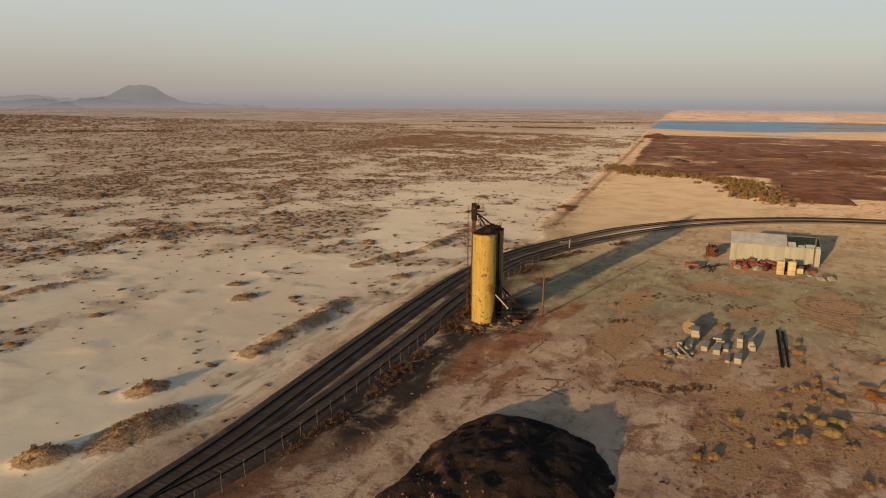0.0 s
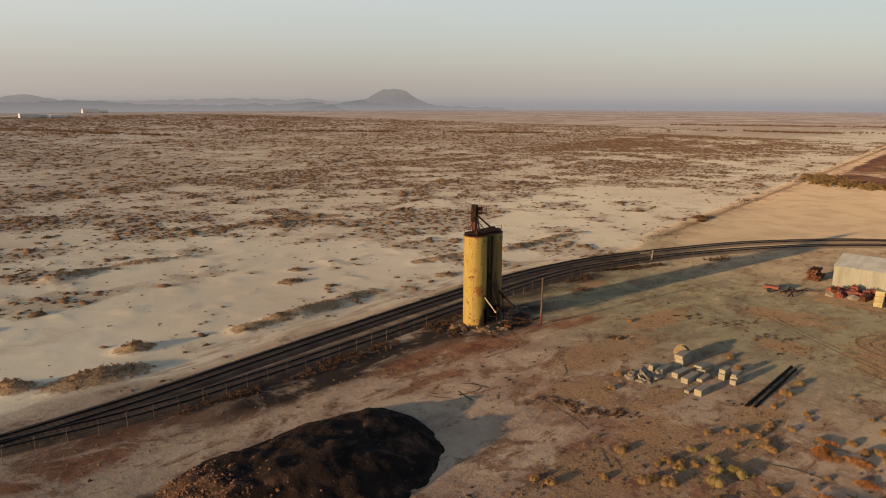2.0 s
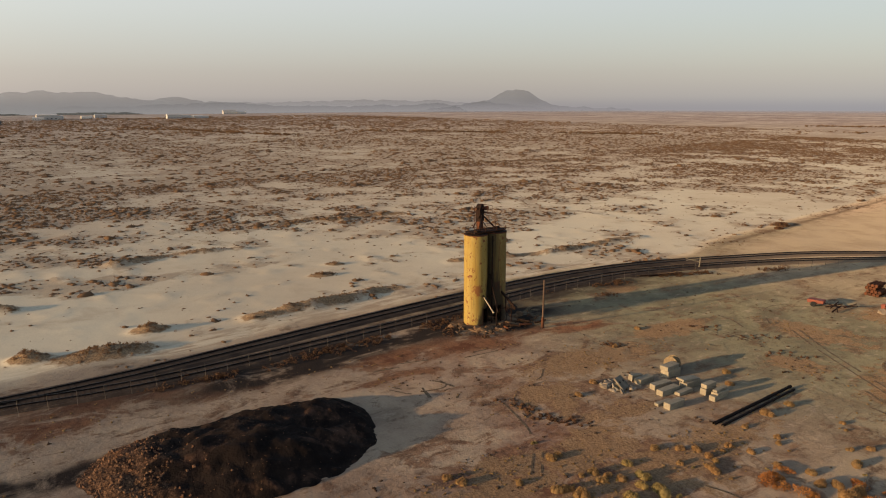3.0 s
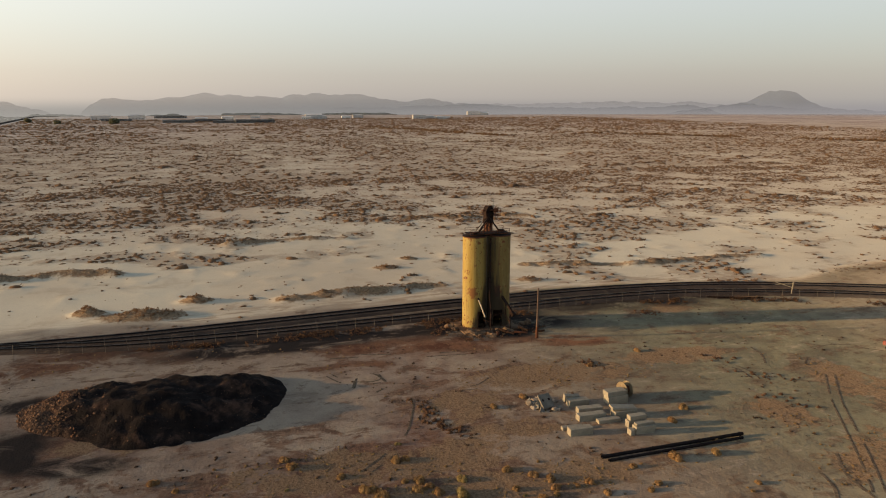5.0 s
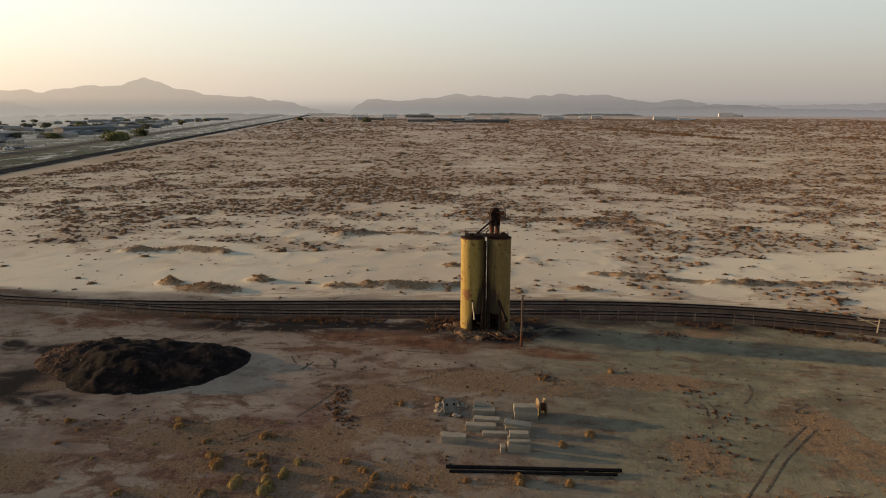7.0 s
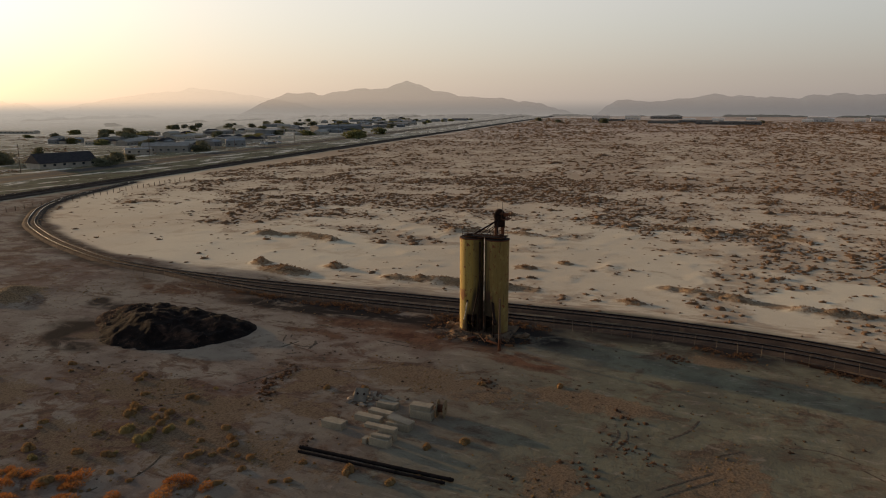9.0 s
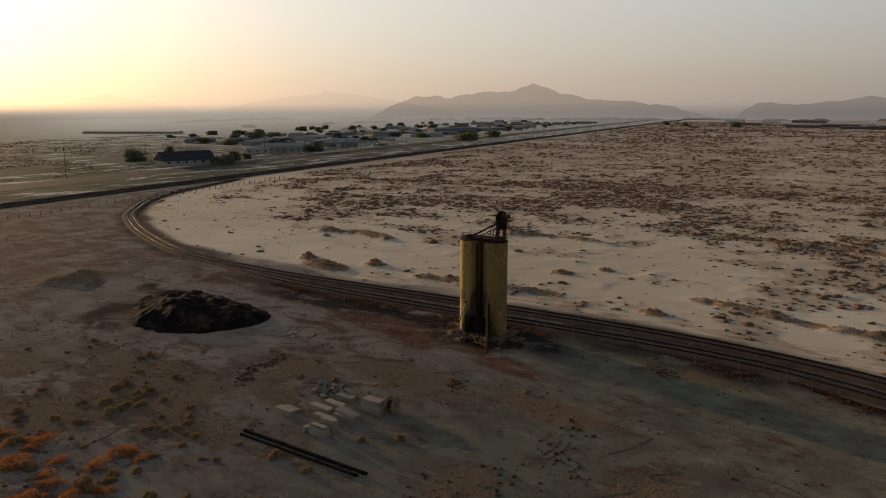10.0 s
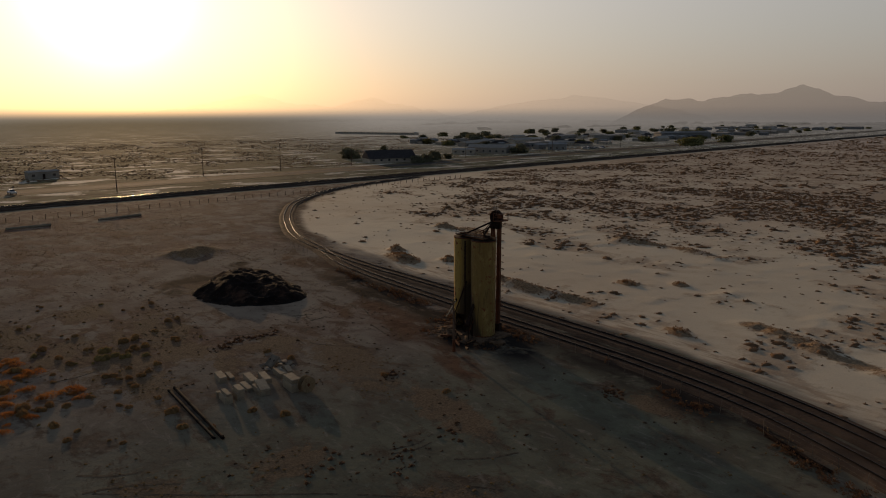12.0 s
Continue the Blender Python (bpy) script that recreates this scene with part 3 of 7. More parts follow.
SOOT = [(-29.9, 78.5, 9.2, 1.7, 86), (-36.0, 106.5, 10.7, 1.5, 86), (-10.5, 38.0, 3.0, 2.0, 86), (-25.8, 90.3, 4.4, 1.4, 86), (-34.9, 123.8, 5.0, 1.2, 86), (-19.3, 38.3, 5.3, 1.3, 86), (-34.9, 72.1, 12.0, 1.1, 86), (-29.5, 64.0, 2.4, 10.0, 0), (-27.0, 92.0, 3.5, 3.5, 0), (-32.2, 76.0, 24.0, 1.6, 88), (-30.5, 84.0, 9.0, 3.0, 80), (-33.0, 120.0, 18.0, 1.3, 84), (-29.0, 97.0, 5.0, 2.6, 70), (-20.4, 31.4, 2.2, 1.0, 40), (-9.0, 38.0, 4.5, 1.3, 20), (-4.5, 43.5, 3.5, 1.2, 80)]
grass = drifts(X, Y, GRASS)
red, soot = drifts(X, Y, RED), drifts(X, Y, SOOT)
# cinders spilt along the east side of the siding
east_d = near_line(X, Y, TRACK_E) * np.where(X > np.interp(Y, [p[1] for p in TRACK_E], [p[0] for p in TRACK_E]), 1, -1)
cinder = smooth(east_d, 0.6, 2.0) * (1 - smooth(east_d, 3.2 + 1.5 * smooth(Y, 95, 125), 6.5 + 3 * smooth(Y, 95, 125))) * smooth(Y, 30, 42) * (1 - smooth(Y, 118, 142)) * (0.35 + 0.9 * fbm(X, Y, 7, 3, 97))
soot = np.maximum(soot, (0.2 + 0.5 * smooth(Y, 78, 96)) * cinder)
red = np.maximum(red, 0.9 * cinder * (1 - smooth(Y, 84, 100)))
spur = near_line(X, Y, TRACK_W)
grass, red, soot = (np.clip(v * (0.3 + 1.4 * fbm(X, Y, 5, 4, sd)) * (1.7 if sd == 73 else 1.0), 0, 1) * yard for v, sd in ((grass, 71), (red, 72), (soot, 73)))


def paint(name, *chan):
    at = me.color_attributes.new(name, "FLOAT_COLOR", "POINT")
    data = np.ones((nx * ny, 4), np.float32)
    for i, c in enumerate(chan):
        data[:, i] = np.clip(c, 0, 1).ravel()
    at.data.foreach_set("color", data.ravel())


# ash spread beside the spur where it swings to the main line
soot = np.maximum(soot, 0.8 * (1 - smooth(spur + 1.2 * (fbm(X, Y, 4, 3, 98) - 0.5), 2.4, 5.0)) * (1 - smooth(Y, 8, 36)) * (1 - south))
w_x = np.interp(Y, [p[1] for p in TRACK_W], [p[0] for p in TRACK_W])
e_x = np.interp(Y, [p[1] for p in TRACK_E], [p[0] for p in TRACK_E])
soot = np.maximum(soot, (0.6 + 0.2 * smooth(Y, 84, 100)) * smooth(X - w_x, 0, 0.8) * smooth(e_x - X, 0, 0.8) * smooth(Y, 24, 34) * (1 - smooth(Y, 122, 145)))
scrub = scrub * (1 - 0.8 * soot)
paint("zone_a", scrub, yard, burnt)
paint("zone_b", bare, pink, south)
paint("zone_c", lane, grass, red)
paint("zone_d", soot, open_f, west)
# broad reddish ground, olive clay to the north, salt on the low ground by the spur
ruddy = yard * np.clip(smooth(24 - Y, -6, 14) * (0.75 + fbm(X, Y, 14, 3, 33)) + np.exp(-((X - 6) / 17) ** 2 - ((Y - 64) / 15) ** 2) * (0.1 + 1.2 * fbm(X, Y, 12, 3, 34)) + np.exp(-((X - 4) / 20) ** 2 - ((Y - 40) / 16) ** 2) * (0.2 + 0.9 * fbm(X, Y, 9, 3, 39)) + np.exp(-((X + 22) / 7) ** 2 - ((Y - 80) / 17) ** 2) * (0.1 + 0.9 * fbm(X, Y, 6, 3, 38)) + 0.4 * smooth(X, -26, -18) * smooth(fbm(X, Y, 16, 3, 35), 0.45, 0.7) * (1 - smooth(Y, 80, 105)), 0, 1)
olive = yard * smooth(Y + wob, 72, 112) * (1 - 0.45 * smooth(Y + wob, 126, 150)) * (1 - smooth(Y, 190, 240))
salty = yard * np.clip(np.exp(-((near_line(X, Y, TRACK_W) - 12) / 14) ** 2) * smooth(16 - Y, 0, 20) * (fbm(X, Y, 7, 4, 36) * 4.2 - 1.8), 0, 1)
paint("zone_e", ruddy, olive, salty)
# trampled shoulder along the west side of the spur
verge = west * (1 - smooth(spur + 5 * (fbm(X, Y, 9, 3, 99) - 0.5), 4.0, 11.0)) * smooth(Y, 14, 34) * (1 - smooth(Y, 135, 165))
paint("zone_f", mound, verge, mound)

m, nt, bsdf = shell("desert_ground")
pos = nt.nodes.new("ShaderNodeNewGeometry").outputs["Position"]


def zone(name):
    a = nt.nodes.new("ShaderNodeVertexColor")
    a.layer_name = name
    s = nt.nodes.new("ShaderNodeSeparateColor")
    link(nt, a.outputs[0], s.inputs[0])
    return s.outputs


za, zb, zc, zd, ze = zone("zone_a"), zone("zone_b"), zone("zone_c"), zone("zone_d"), zone("zone_e")
zf = zone("zone_f")


def cells(vec, scale):
    n = nt.nodes.new("ShaderNodeTexVoronoi")
    link(nt, vec, n.inputs["Vector"])
    n.inputs["Scale"].default_value = scale
    s = nt.nodes.new("ShaderNodeSeparateColor")
    link(nt, n.outputs["Color"], s.inputs[0])
    return n.outputs["Distance"], s.outputs[0]


# low tufts and clods: a rounded lump in each cell, of its own brightness
tuft_d, tuft_c = cells(pos, 4.2)
clod_d, clod_c = cells(pos, 5.5)
tuft = step_node(nt, tuft_d, 0.62, 0.12)
clod = step_node(nt, clod_d, 0.62, 0.12)
n_big = noise_node(nt, pos, 0.018, 5, 0.6)
n_mid = noise_node(nt, pos, 0.13, 6, 0.62, 0.4)
n_two = noise_node(nt, pos, 0.38, 5, 0.7)
n_sml = noise_node(nt, pos, 0.9, 5, 0.65)
n_fin = noise_node(nt, pos, 5.0, 4, 0.7)
n_dirt = noise_node(nt, scaled(nt, pos, (1, 0.6, 1)), 0.26, 7, 0.66, 0.8)
# salt and sand
sand = mix_node(nt, step_node(nt, n_big, 0.35, 0.65), (0.555, 0.463, 0.326), (0.645, 0.564, 0.404))
sand = mix_node(nt, math_node(nt, "MULTIPLY", step_node(nt, n_mid, 0.5, 0.75), 0.5), sand, (0.38, 0.285, 0.19))
sand = mix_node(nt, math_node(nt, "MULTIPLY", zd[1], 0.5), sand, (0.45, 0.35, 0.25))
sand = mix_node(nt, math_node(nt, "MULTIPLY", step_node(nt, n_sml, 0.58, 0.8), 0.45), sand, (0.33, 0.25, 0.17))
# yard dirt
n_clod = noise_node(nt, pos, 4.2, 4, 0.75)
clay = mix_node(nt, step_node(nt, n_big, 0.4, 0.6), (0.37, 0.284, 0.198), (0.315, 0.24, 0.17))
clay = mix_node(nt, ze[1], clay, mix_node(nt, step_node(nt, n_mid, 0.4, 0.6), (0.20, 0.18, 0.115), (0.143, 0.133, 0.087)))
clay = mix_node(nt, math_node(nt, "MULTIPLY", step_node(nt, n_mid, 0.45, 0.7), 0.5), clay, (0.155, 0.112, 0.078))
clay = mix_node(nt, math_node(nt, "MULTIPLY", math_node(nt, "MULTIPLY", ze[0], step_node(nt, n_mid, 0.36, 0.55)), 0.7), clay, (0.175, 0.093, 0.07))
grit = math_node(nt, "ADD", math_node(nt, "MULTIPLY", n_sml, 0.65), math_node(nt, "MULTIPLY", n_clod, 0.35))
soil = mix_node(nt, step_node(nt, grit, 0.4, 0.62), (0.115, 0.070, 0.046), (0.235, 0.155, 0.10))
soil = mix_node(nt, math_node(nt, "MULTIPLY", ze[1], 0.5), soil, mix_node(nt, step_node(nt, grit, 0.4, 0.62), (0.08, 0.064, 0.042), (0.17, 0.14, 0.088)))
soil = mix_node(nt, ze[0], soil, mix_node(nt, step_node(nt, grit, 0.4, 0.62), (0.105, 0.052, 0.034), (0.23, 0.125, 0.076)))
cover = math_node(nt, "ADD", n_dirt, math_node(nt, "MULTIPLY", math_node(nt, "SUBTRACT", n_sml, 0.5), 0.35))
cover = math_node(nt, "ADD", cover, math_node(nt, "ADD", math_node(nt, "MULTIPLY", math_node(nt, "MAXIMUM", zc[1], zc[2]), 0.14), math_node(nt, "MULTIPLY", ze[0], 0.06)))
dirt = mix_node(nt, math_node(nt, "MULTIPLY", step_node(nt, cover, 0.55, 0.64), 0.9), clay, soil)
dirt = mix_node(nt, math_node(nt, "MULTIPLY", step_node(nt, math_node(nt, "ADD", ze[2], math_node(nt, "MULTIPLY", n_two, 1.3)), 1.0, 1.45), 0.5), dirt, (0.42, 0.34, 0.255))
n_str = noise_node(nt, scaled(nt, pos, (1, 0.45, 1)), 0.75, 8, 0.72, 0.6)
dirt = mix_node(nt, math_node(nt, "MULTIPLY", step_node(nt, n_str, 0.53, 0.66), 0.55), dirt, (0.10, 0.06, 0.04))
dirt = mix_node(nt, math_node(nt, "MULTIPLY", step_node(nt, n_str, 0.46, 0.33), 0.4), dirt, (0.40, 0.318, 0.232))
blotch = math_node(nt, "ADD", math_node(nt, "MULTIPLY", n_two, 0.6), math_node(nt, "MULTIPLY", n_dirt, 0.4))
dirt = mix_node(nt, math_node(nt, "MULTIPLY", step_node(nt, blotch, 0.52, 0.66), 0.68), dirt, (0.10, 0.064, 0.043))
col = mix_node(nt, za[1], sand, dirt)
red_f = math_node(nt, "MULTIPLY", zc[2], step_node(nt, n_dirt, 0.3, 0.6))
col = mix_node(nt, red_f, col, mix_node(nt, step_node(nt, n_two, 0.4, 0.6), (0.11, 0.05, 0.03), (0.20, 0.10, 0.055)))
grass_v = math_node(nt, "ADD", math_node(nt, "MULTIPLY", zc[1], 0.75), math_node(nt, "MULTIPLY", math_node(nt, "SUBTRACT", n_two, 0.5), 1.5))
grass_v = math_node(nt, "ADD", grass_v, math_node(nt, "MULTIPLY", math_node(nt, "SUBTRACT", n_sml, 0.5), 1.1))
grass_f = math_node(nt, "MULTIPLY", step_node(nt, grass_v, 0.40, 0.62), step_node(nt, zc[1], 0.03, 0.2))
col = mix_node(nt, math_node(nt, "MULTIPLY", grass_f, 0.85), col, mix_node(nt, step_node(nt, n_clod, 0.36, 0.62), (0.155, 0.098, 0.056), (0.28, 0.183, 0.104)))
soot_f = math_node(nt, "MULTIPLY", zd[0], step_node(nt, n_dirt, 0.28, 0.5))
col = mix_node(nt, soot_f, col, (0.032, 0.025, 0.021))
# fields south of the line
field = mix_node(nt, step_node(nt, n_big, 0.42, 0.6), (0.135, 0.13, 0.076), (0.09, 0.096, 0.054))
field = mix_node(nt, step_node(nt, n_mid, 0.5, 0.6), field, (0.062, 0.052, 0.032))
n_salt = noise_node(nt, scaled(nt, pos, (0.55, 1.5, 1)), 0.06, 7, 0.66, 0.5)
salt_f = math_node(nt, "MULTIPLY", step_node(nt, n_salt, 0.54, 0.58), zb[2])
field = mix_node(nt, salt_f, field, (0.62, 0.56, 0.46))
col = mix_node(nt, zb[2], col, field)
col = mix_node(nt, math_node(nt, "MULTIPLY", zb[0], 0.92), col, mix_node(nt, step_node(nt, n_mid, 0.4, 0.7), (0.33, 0.265, 0.185), (0.265, 0.207, 0.142)))
burn_v = math_node(nt, "ADD", za[2], math_node(nt, "MULTIPLY", math_node(nt, "SUBTRACT", noise_node(nt, pos, 0.022, 7, 0.66, 0.6), 0.5), 2.2))
burn_v = math_node(nt, "ADD", burn_v, math_node(nt, "MULTIPLY", math_node(nt, "SUBTRACT", n_mid, 0.5), 0.8))
burn_f = math_node(nt, "MULTIPLY", step_node(nt, burn_v, 0.28, 0.66), step_node(nt, za[2], 0.05, 0.3))
col = mix_node(nt, burn_f, col, mix_node(nt, step_node(nt, n_mid, 0.3, 0.7), (0.042, 0.023, 0.018), (0.125, 0.066, 0.046)))
# scrub: litter and low growth between the shrubs, thinning out in ragged patches
n_far = noise_node(nt, pos, 0.055, 7, 0.66, 0.5)
rag = math_node(nt, "ADD", math_node(nt, "MULTIPLY", n_sml, 0.25), math_node(nt, "ADD", math_node(nt, "MULTIPLY", n_two, 0.4), math_node(nt, "MULTIPLY", n_far, 0.35)))
rag = math_node(nt, "MULTIPLY", math_node(nt, "SUBTRACT", rag, 0.47), 4.4)
rag = math_node(nt, "MULTIPLY", rag, math_node(nt, "ADD", math_node(nt, "MULTIPLY", zd[1], 0.7), 0.3))
scr_v = math_node(nt, "ADD", math_node(nt, "MULTIPLY", za[0], 0.55), rag)
scr_f = math_node(nt, "MULTIPLY", step_node(nt, scr_v, 0.18, 0.46), zd[2])
verge_n = noise_node(nt, scaled(nt, pos, (1.5, 0.28, 1)), 0.55, 7, 0.68, 0.5)
col = mix_node(nt, math_node(nt, "MULTIPLY", math_node(nt, "MULTIPLY", zf[1], step_node(nt, verge_n, 0.42, 0.6)), 0.75), col, mix_node(nt, n_fin, (0.16, 0.10, 0.06), (0.34, 0.235, 0.15)))
mound_f = step_node(nt, math_node(nt, "ADD", zf[0], math_node(nt, "MULTIPLY", math_node(nt, "SUBTRACT", n_sml, 0.5), 1.2)), 0.35, 0.6)
scr_f = math_node(nt, "MAXIMUM", scr_f, mound_f)
brown = mix_node(nt, step_node(nt, n_dirt, 0.35, 0.65), (0.24, 0.132, 0.07), (0.13, 0.072, 0.042))
brown = mix_node(nt, math_node(nt, "MULTIPLY", math_node(nt, "SUBTRACT", 1.0, tuft), 0.55), brown, (0.33, 0.225, 0.135))
col = mix_node(nt, math_node(nt, "MULTIPLY", scr_f, 0.46), col, brown)
col = mix_node(nt, math_node(nt, "MULTIPLY", mound_f, 0.85), col, mix_node(nt, step_node(nt, n_clod, 0.38, 0.6), (0.12, 0.075, 0.04), (0.33, 0.215, 0.115)))
# reddish plain far out, pinkish haze in its colour: long bands of scrub and bare salt
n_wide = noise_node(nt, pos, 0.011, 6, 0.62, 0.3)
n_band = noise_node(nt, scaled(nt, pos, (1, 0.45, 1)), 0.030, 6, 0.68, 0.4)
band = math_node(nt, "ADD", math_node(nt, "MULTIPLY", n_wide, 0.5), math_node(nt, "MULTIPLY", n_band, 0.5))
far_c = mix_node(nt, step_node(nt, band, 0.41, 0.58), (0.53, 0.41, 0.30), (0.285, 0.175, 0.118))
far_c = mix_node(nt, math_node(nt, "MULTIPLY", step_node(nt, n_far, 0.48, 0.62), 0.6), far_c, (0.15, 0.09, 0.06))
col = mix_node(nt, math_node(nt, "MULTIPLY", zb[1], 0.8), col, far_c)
col = mix_node(nt, math_node(nt, "MULTIPLY", zc[0], 0.7), col, (0.085, 0.055, 0.036))
col = mix_node(nt, 0.4, col, mix_node(nt, n_fin, (0.5, 0.5, 0.5), (1.5, 1.5, 1.5)), "MULTIPLY")
link(nt, col, bsdf.inputs["Base Color"])
link(nt, math_node(nt, "SUBTRACT", 0.95, math_node(nt, "MULTIPLY", salt_f, 0.1)), bsdf.inputs["Roughness"])
link(nt, math_node(nt, "ADD", math_node(nt, "MULTIPLY", salt_f, 0.04), math_node(nt, "ADD", 0.014, math_node(nt, "MULTIPLY", zd[2], 0.05))), bsdf.inputs["Specular IOR Level"])
link(nt, math_node(nt, "ADD", 0.2, math_node(nt, "MULTIPLY", math_node(nt, "MAXIMUM", za[1], zb[2]), 0.65)), bsdf.inputs["Diffuse Roughness"])
rough_f = math_node(nt, "ADD", 0.2, math_node(nt, "MULTIPLY", math_node(nt, "MAXIMUM", za[1], za[0]), 0.75))
rel = math_node(nt, "MULTIPLY", math_node(nt, "ADD", math_node(nt, "MULTIPLY", n_fin, 0.25), n_sml), rough_f)
lumps = math_node(nt, "MULTIPLY", math_node(nt, "MULTIPLY", tuft, math_node(nt, "ADD", tuft_c, 0.3)), math_node(nt, "MAXIMUM", grass_f, math_node(nt, "MULTIPLY", scr_f, 0.8)))
clods = math_node(nt, "MULTIPLY", math_node(nt, "MULTIPLY", clod, step_node(nt, clod_c, 0.45, 0.9)), math_node(nt, "MULTIPLY", step_node(nt, cover, 0.54, 0.63), math_node(nt, "MULTIPLY", za[1], 0.12)))
rel = math_node(nt, "ADD", rel, math_node(nt, "ADD", math_node(nt, "MULTIPLY", lumps, 0.07), clods))
bump_node(nt, bsdf, rel, 0.55, 0.22)
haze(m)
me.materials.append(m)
ground = tagged(new("ground", me), "pale salt flat with brown scrub and trampled dirt yard", "ground", kind="structure")


# ---- wheel ruts ----
M_RUT = surf("churned_rut_soil", (0.075, 0.055, 0.038), (0.16, 0.12, 0.08), 2.2, 0.95, 0, 0.6, 0.04, 7, where="Position")


def wheel_rut(pts, wide=0.2, seed=0, keep=0.38):
    """A tyre mark: a dark groove between two low lips, breaking off here and there."""
    line = curve_points(pts, 0.3)
    t = np.gradient(line, axis=0)
    t /= np.hypot(*t.T)[:, None]
    nrm = np.stack([t[:, 1], -t[:, 0]], 1)
    show = fbm(line[:, 0], line[:, 1], 2.5, 2, 60 + seed) > keep
    gz = ground_z(line[:, 0], line[:, 1])
    ww = wide * (0.6 + 0.7 * fbm(line[:, 0], line[:, 1], 0.9, 2, 5))
    vs, fs = [], []
    for i, (p, q) in enumerate(zip(line, nrm)):
        w = ww[i]
        for o, h in ((-2.2, -0.05), (-1.2, 0.0), (-0.5, -0.012), (0.5, -0.012), (1.2, 0.0), (2.2, -0.05)):
            c = p + q * o * w
            vs.append((c[0], c[1], gz[i] + 0.02 + h))
        if i and show[i] and show[i - 1]:
            fs += [((i - 1) * 6 + j, (i - 1) * 6 + j + 1, i * 6 + j + 1, i * 6 + j) for j in range(5)]
    return tagged(new("wheel_rut", mesh_from("wheel_rut", vs, fs, M_RUT, True)), "dark tyre rut pressed into the yard dirt", "wheel rut", kind="structure")


def rut_pair(pts, gap=1.7, seed=0, keep=0.38):
    p = np.array(pts, float)
    t = np.gradient(p, axis=0)
    t /= np.hypot(*t.T)[:, None]
    nrm = np.stack([t[:, 1], -t[:, 0]], 1)
    for k, side in enumerate((-0.5, 0.5)):
        wheel_rut(p + nrm * side * gap * 0.62, 0.07, seed + k, keep + 0.08)


rut_pair([(0.0, 120.0), (5.6, 114.9), (10.6, 111.1), (14.9, 107.8), (20.2, 103.5)], 1.5, 1, 0.3)
rut_pair([(-3.2, 120.2), (-6.2, 124.2), (-7.2, 127.4), (-6.6, 130.1), (-4.0, 133.0)], 1.2, 3, 0.42)
rut_pair([(-17.9, 67.2), (-15.5, 68.4), (-14.3, 70.5), (-14.6, 72.6), (-17.3, 72.9)], 1.2, 5)
wheel_rut([(-13.4, 69.0), (-16.4, 70.2), (-16.6, 72.0), (-13.3, 72.6), (-11.5, 71.0)], 0.1, 7)
wheel_rut([(14.1, 105.7), (16.9, 103.7), (18.8, 103.0), (21.0, 102.6)], 0.12, 8)
wheel_rut([(16.2, 101.8), (18.2, 101.0), (20.4, 99.2)], 0.1, 9)
rut_pair([(-7.2, 111.1), (-4.3, 111.9), (-1.6, 111.4)], 1.3, 10)
wheel_rut([(-10.2, 118.2), (-7.5, 117.4), (-5.1, 115.8)], 0.1, 12)
rut_pair([(4.0, 66.6), (2.2, 68.6), (0.6, 70.2), (-2.0, 72.2), (-7.8, 74.5)], 1.3, 13, 0.4)
rut_pair([(-12.5, 76.0), (-10.0, 78.6), (-9.4, 81.5), (-11.2, 84.2)], 1.4, 15, 0.45)
rut_pair([(22.0, 128.0), (17.0, 129.5), (13.2, 126.5), (14.0, 122.0), (19.0, 120.6), (25.0, 122.0)], 2.6, 17, 0.4)
for k, r in enumerate((2.6, 3.7, 5.0)):
    wheel_rut([(18.4 + 1.25 * r * math.cos(a), 116.4 + r * math.sin(a)) for a in np.linspace(0.4 * k, 5.2 + 0.3 * k, 12)], 0.12, 30 + k, 0.3)
rut_pair([(24.0, 74.0), (17.0, 75.6), (13.0, 74.8)], 1.5, 19, 0.45)
rut_pair([(-24.0, 66.0), (-22.6, 72.0), (-20.6, 78.0), (-19.6, 84.0)], 1.6, 21, 0.48)

# ---- railway ----
def strip(name, line, profile, material):
    """A body along a line: profile is (offset to the right, height) from left to right."""
    n, k = len(line), len(profile)
    t = np.gradient(line, axis=0)
    t /= np.hypot(*t.T)[:, None]
    nrm = np.stack([t[:, 1], -t[:, 0]], 1)
    vs = []
    for p, q in zip(line, nrm):
        low = float(far_drop(p[0], p[1]))
        vs += [(p[0] + q[0] * o, p[1] + q[1] * o, h + low) for o, h in profile]
    fs = [(i * k + j, i * k + j + 1, (i + 1) * k + j + 1, (i + 1) * k + j) for i in range(n - 1) for j in range(k - 1)]
    fs += [tuple(range(k - 1, -1, -1)), tuple((n - 1) * k + j for j in range(k))]
    return mesh_from(name, vs, fs, material)


def wide_bed(line, half, top, name, label):
    ob = new(name, strip(name, line, [(-half - 0.9, -0.15), (-half, top), (half, top), (half + 0.9, -0.15)], M_BALLAST))
    return tagged(ob, label, "track bed", kind="structure")


RAIL = [(-0.07, 0.0), (-0.065, 0.02), (-0.012, 0.04), (-0.012, 0.11), (-0.036, 0.125), (-0.036, 0.158), (0.036, 0.158), (0.036, 0.125), (0.012, 0.11), (0.012, 0.04), (0.065, 0.02), (0.07, 0.0)]


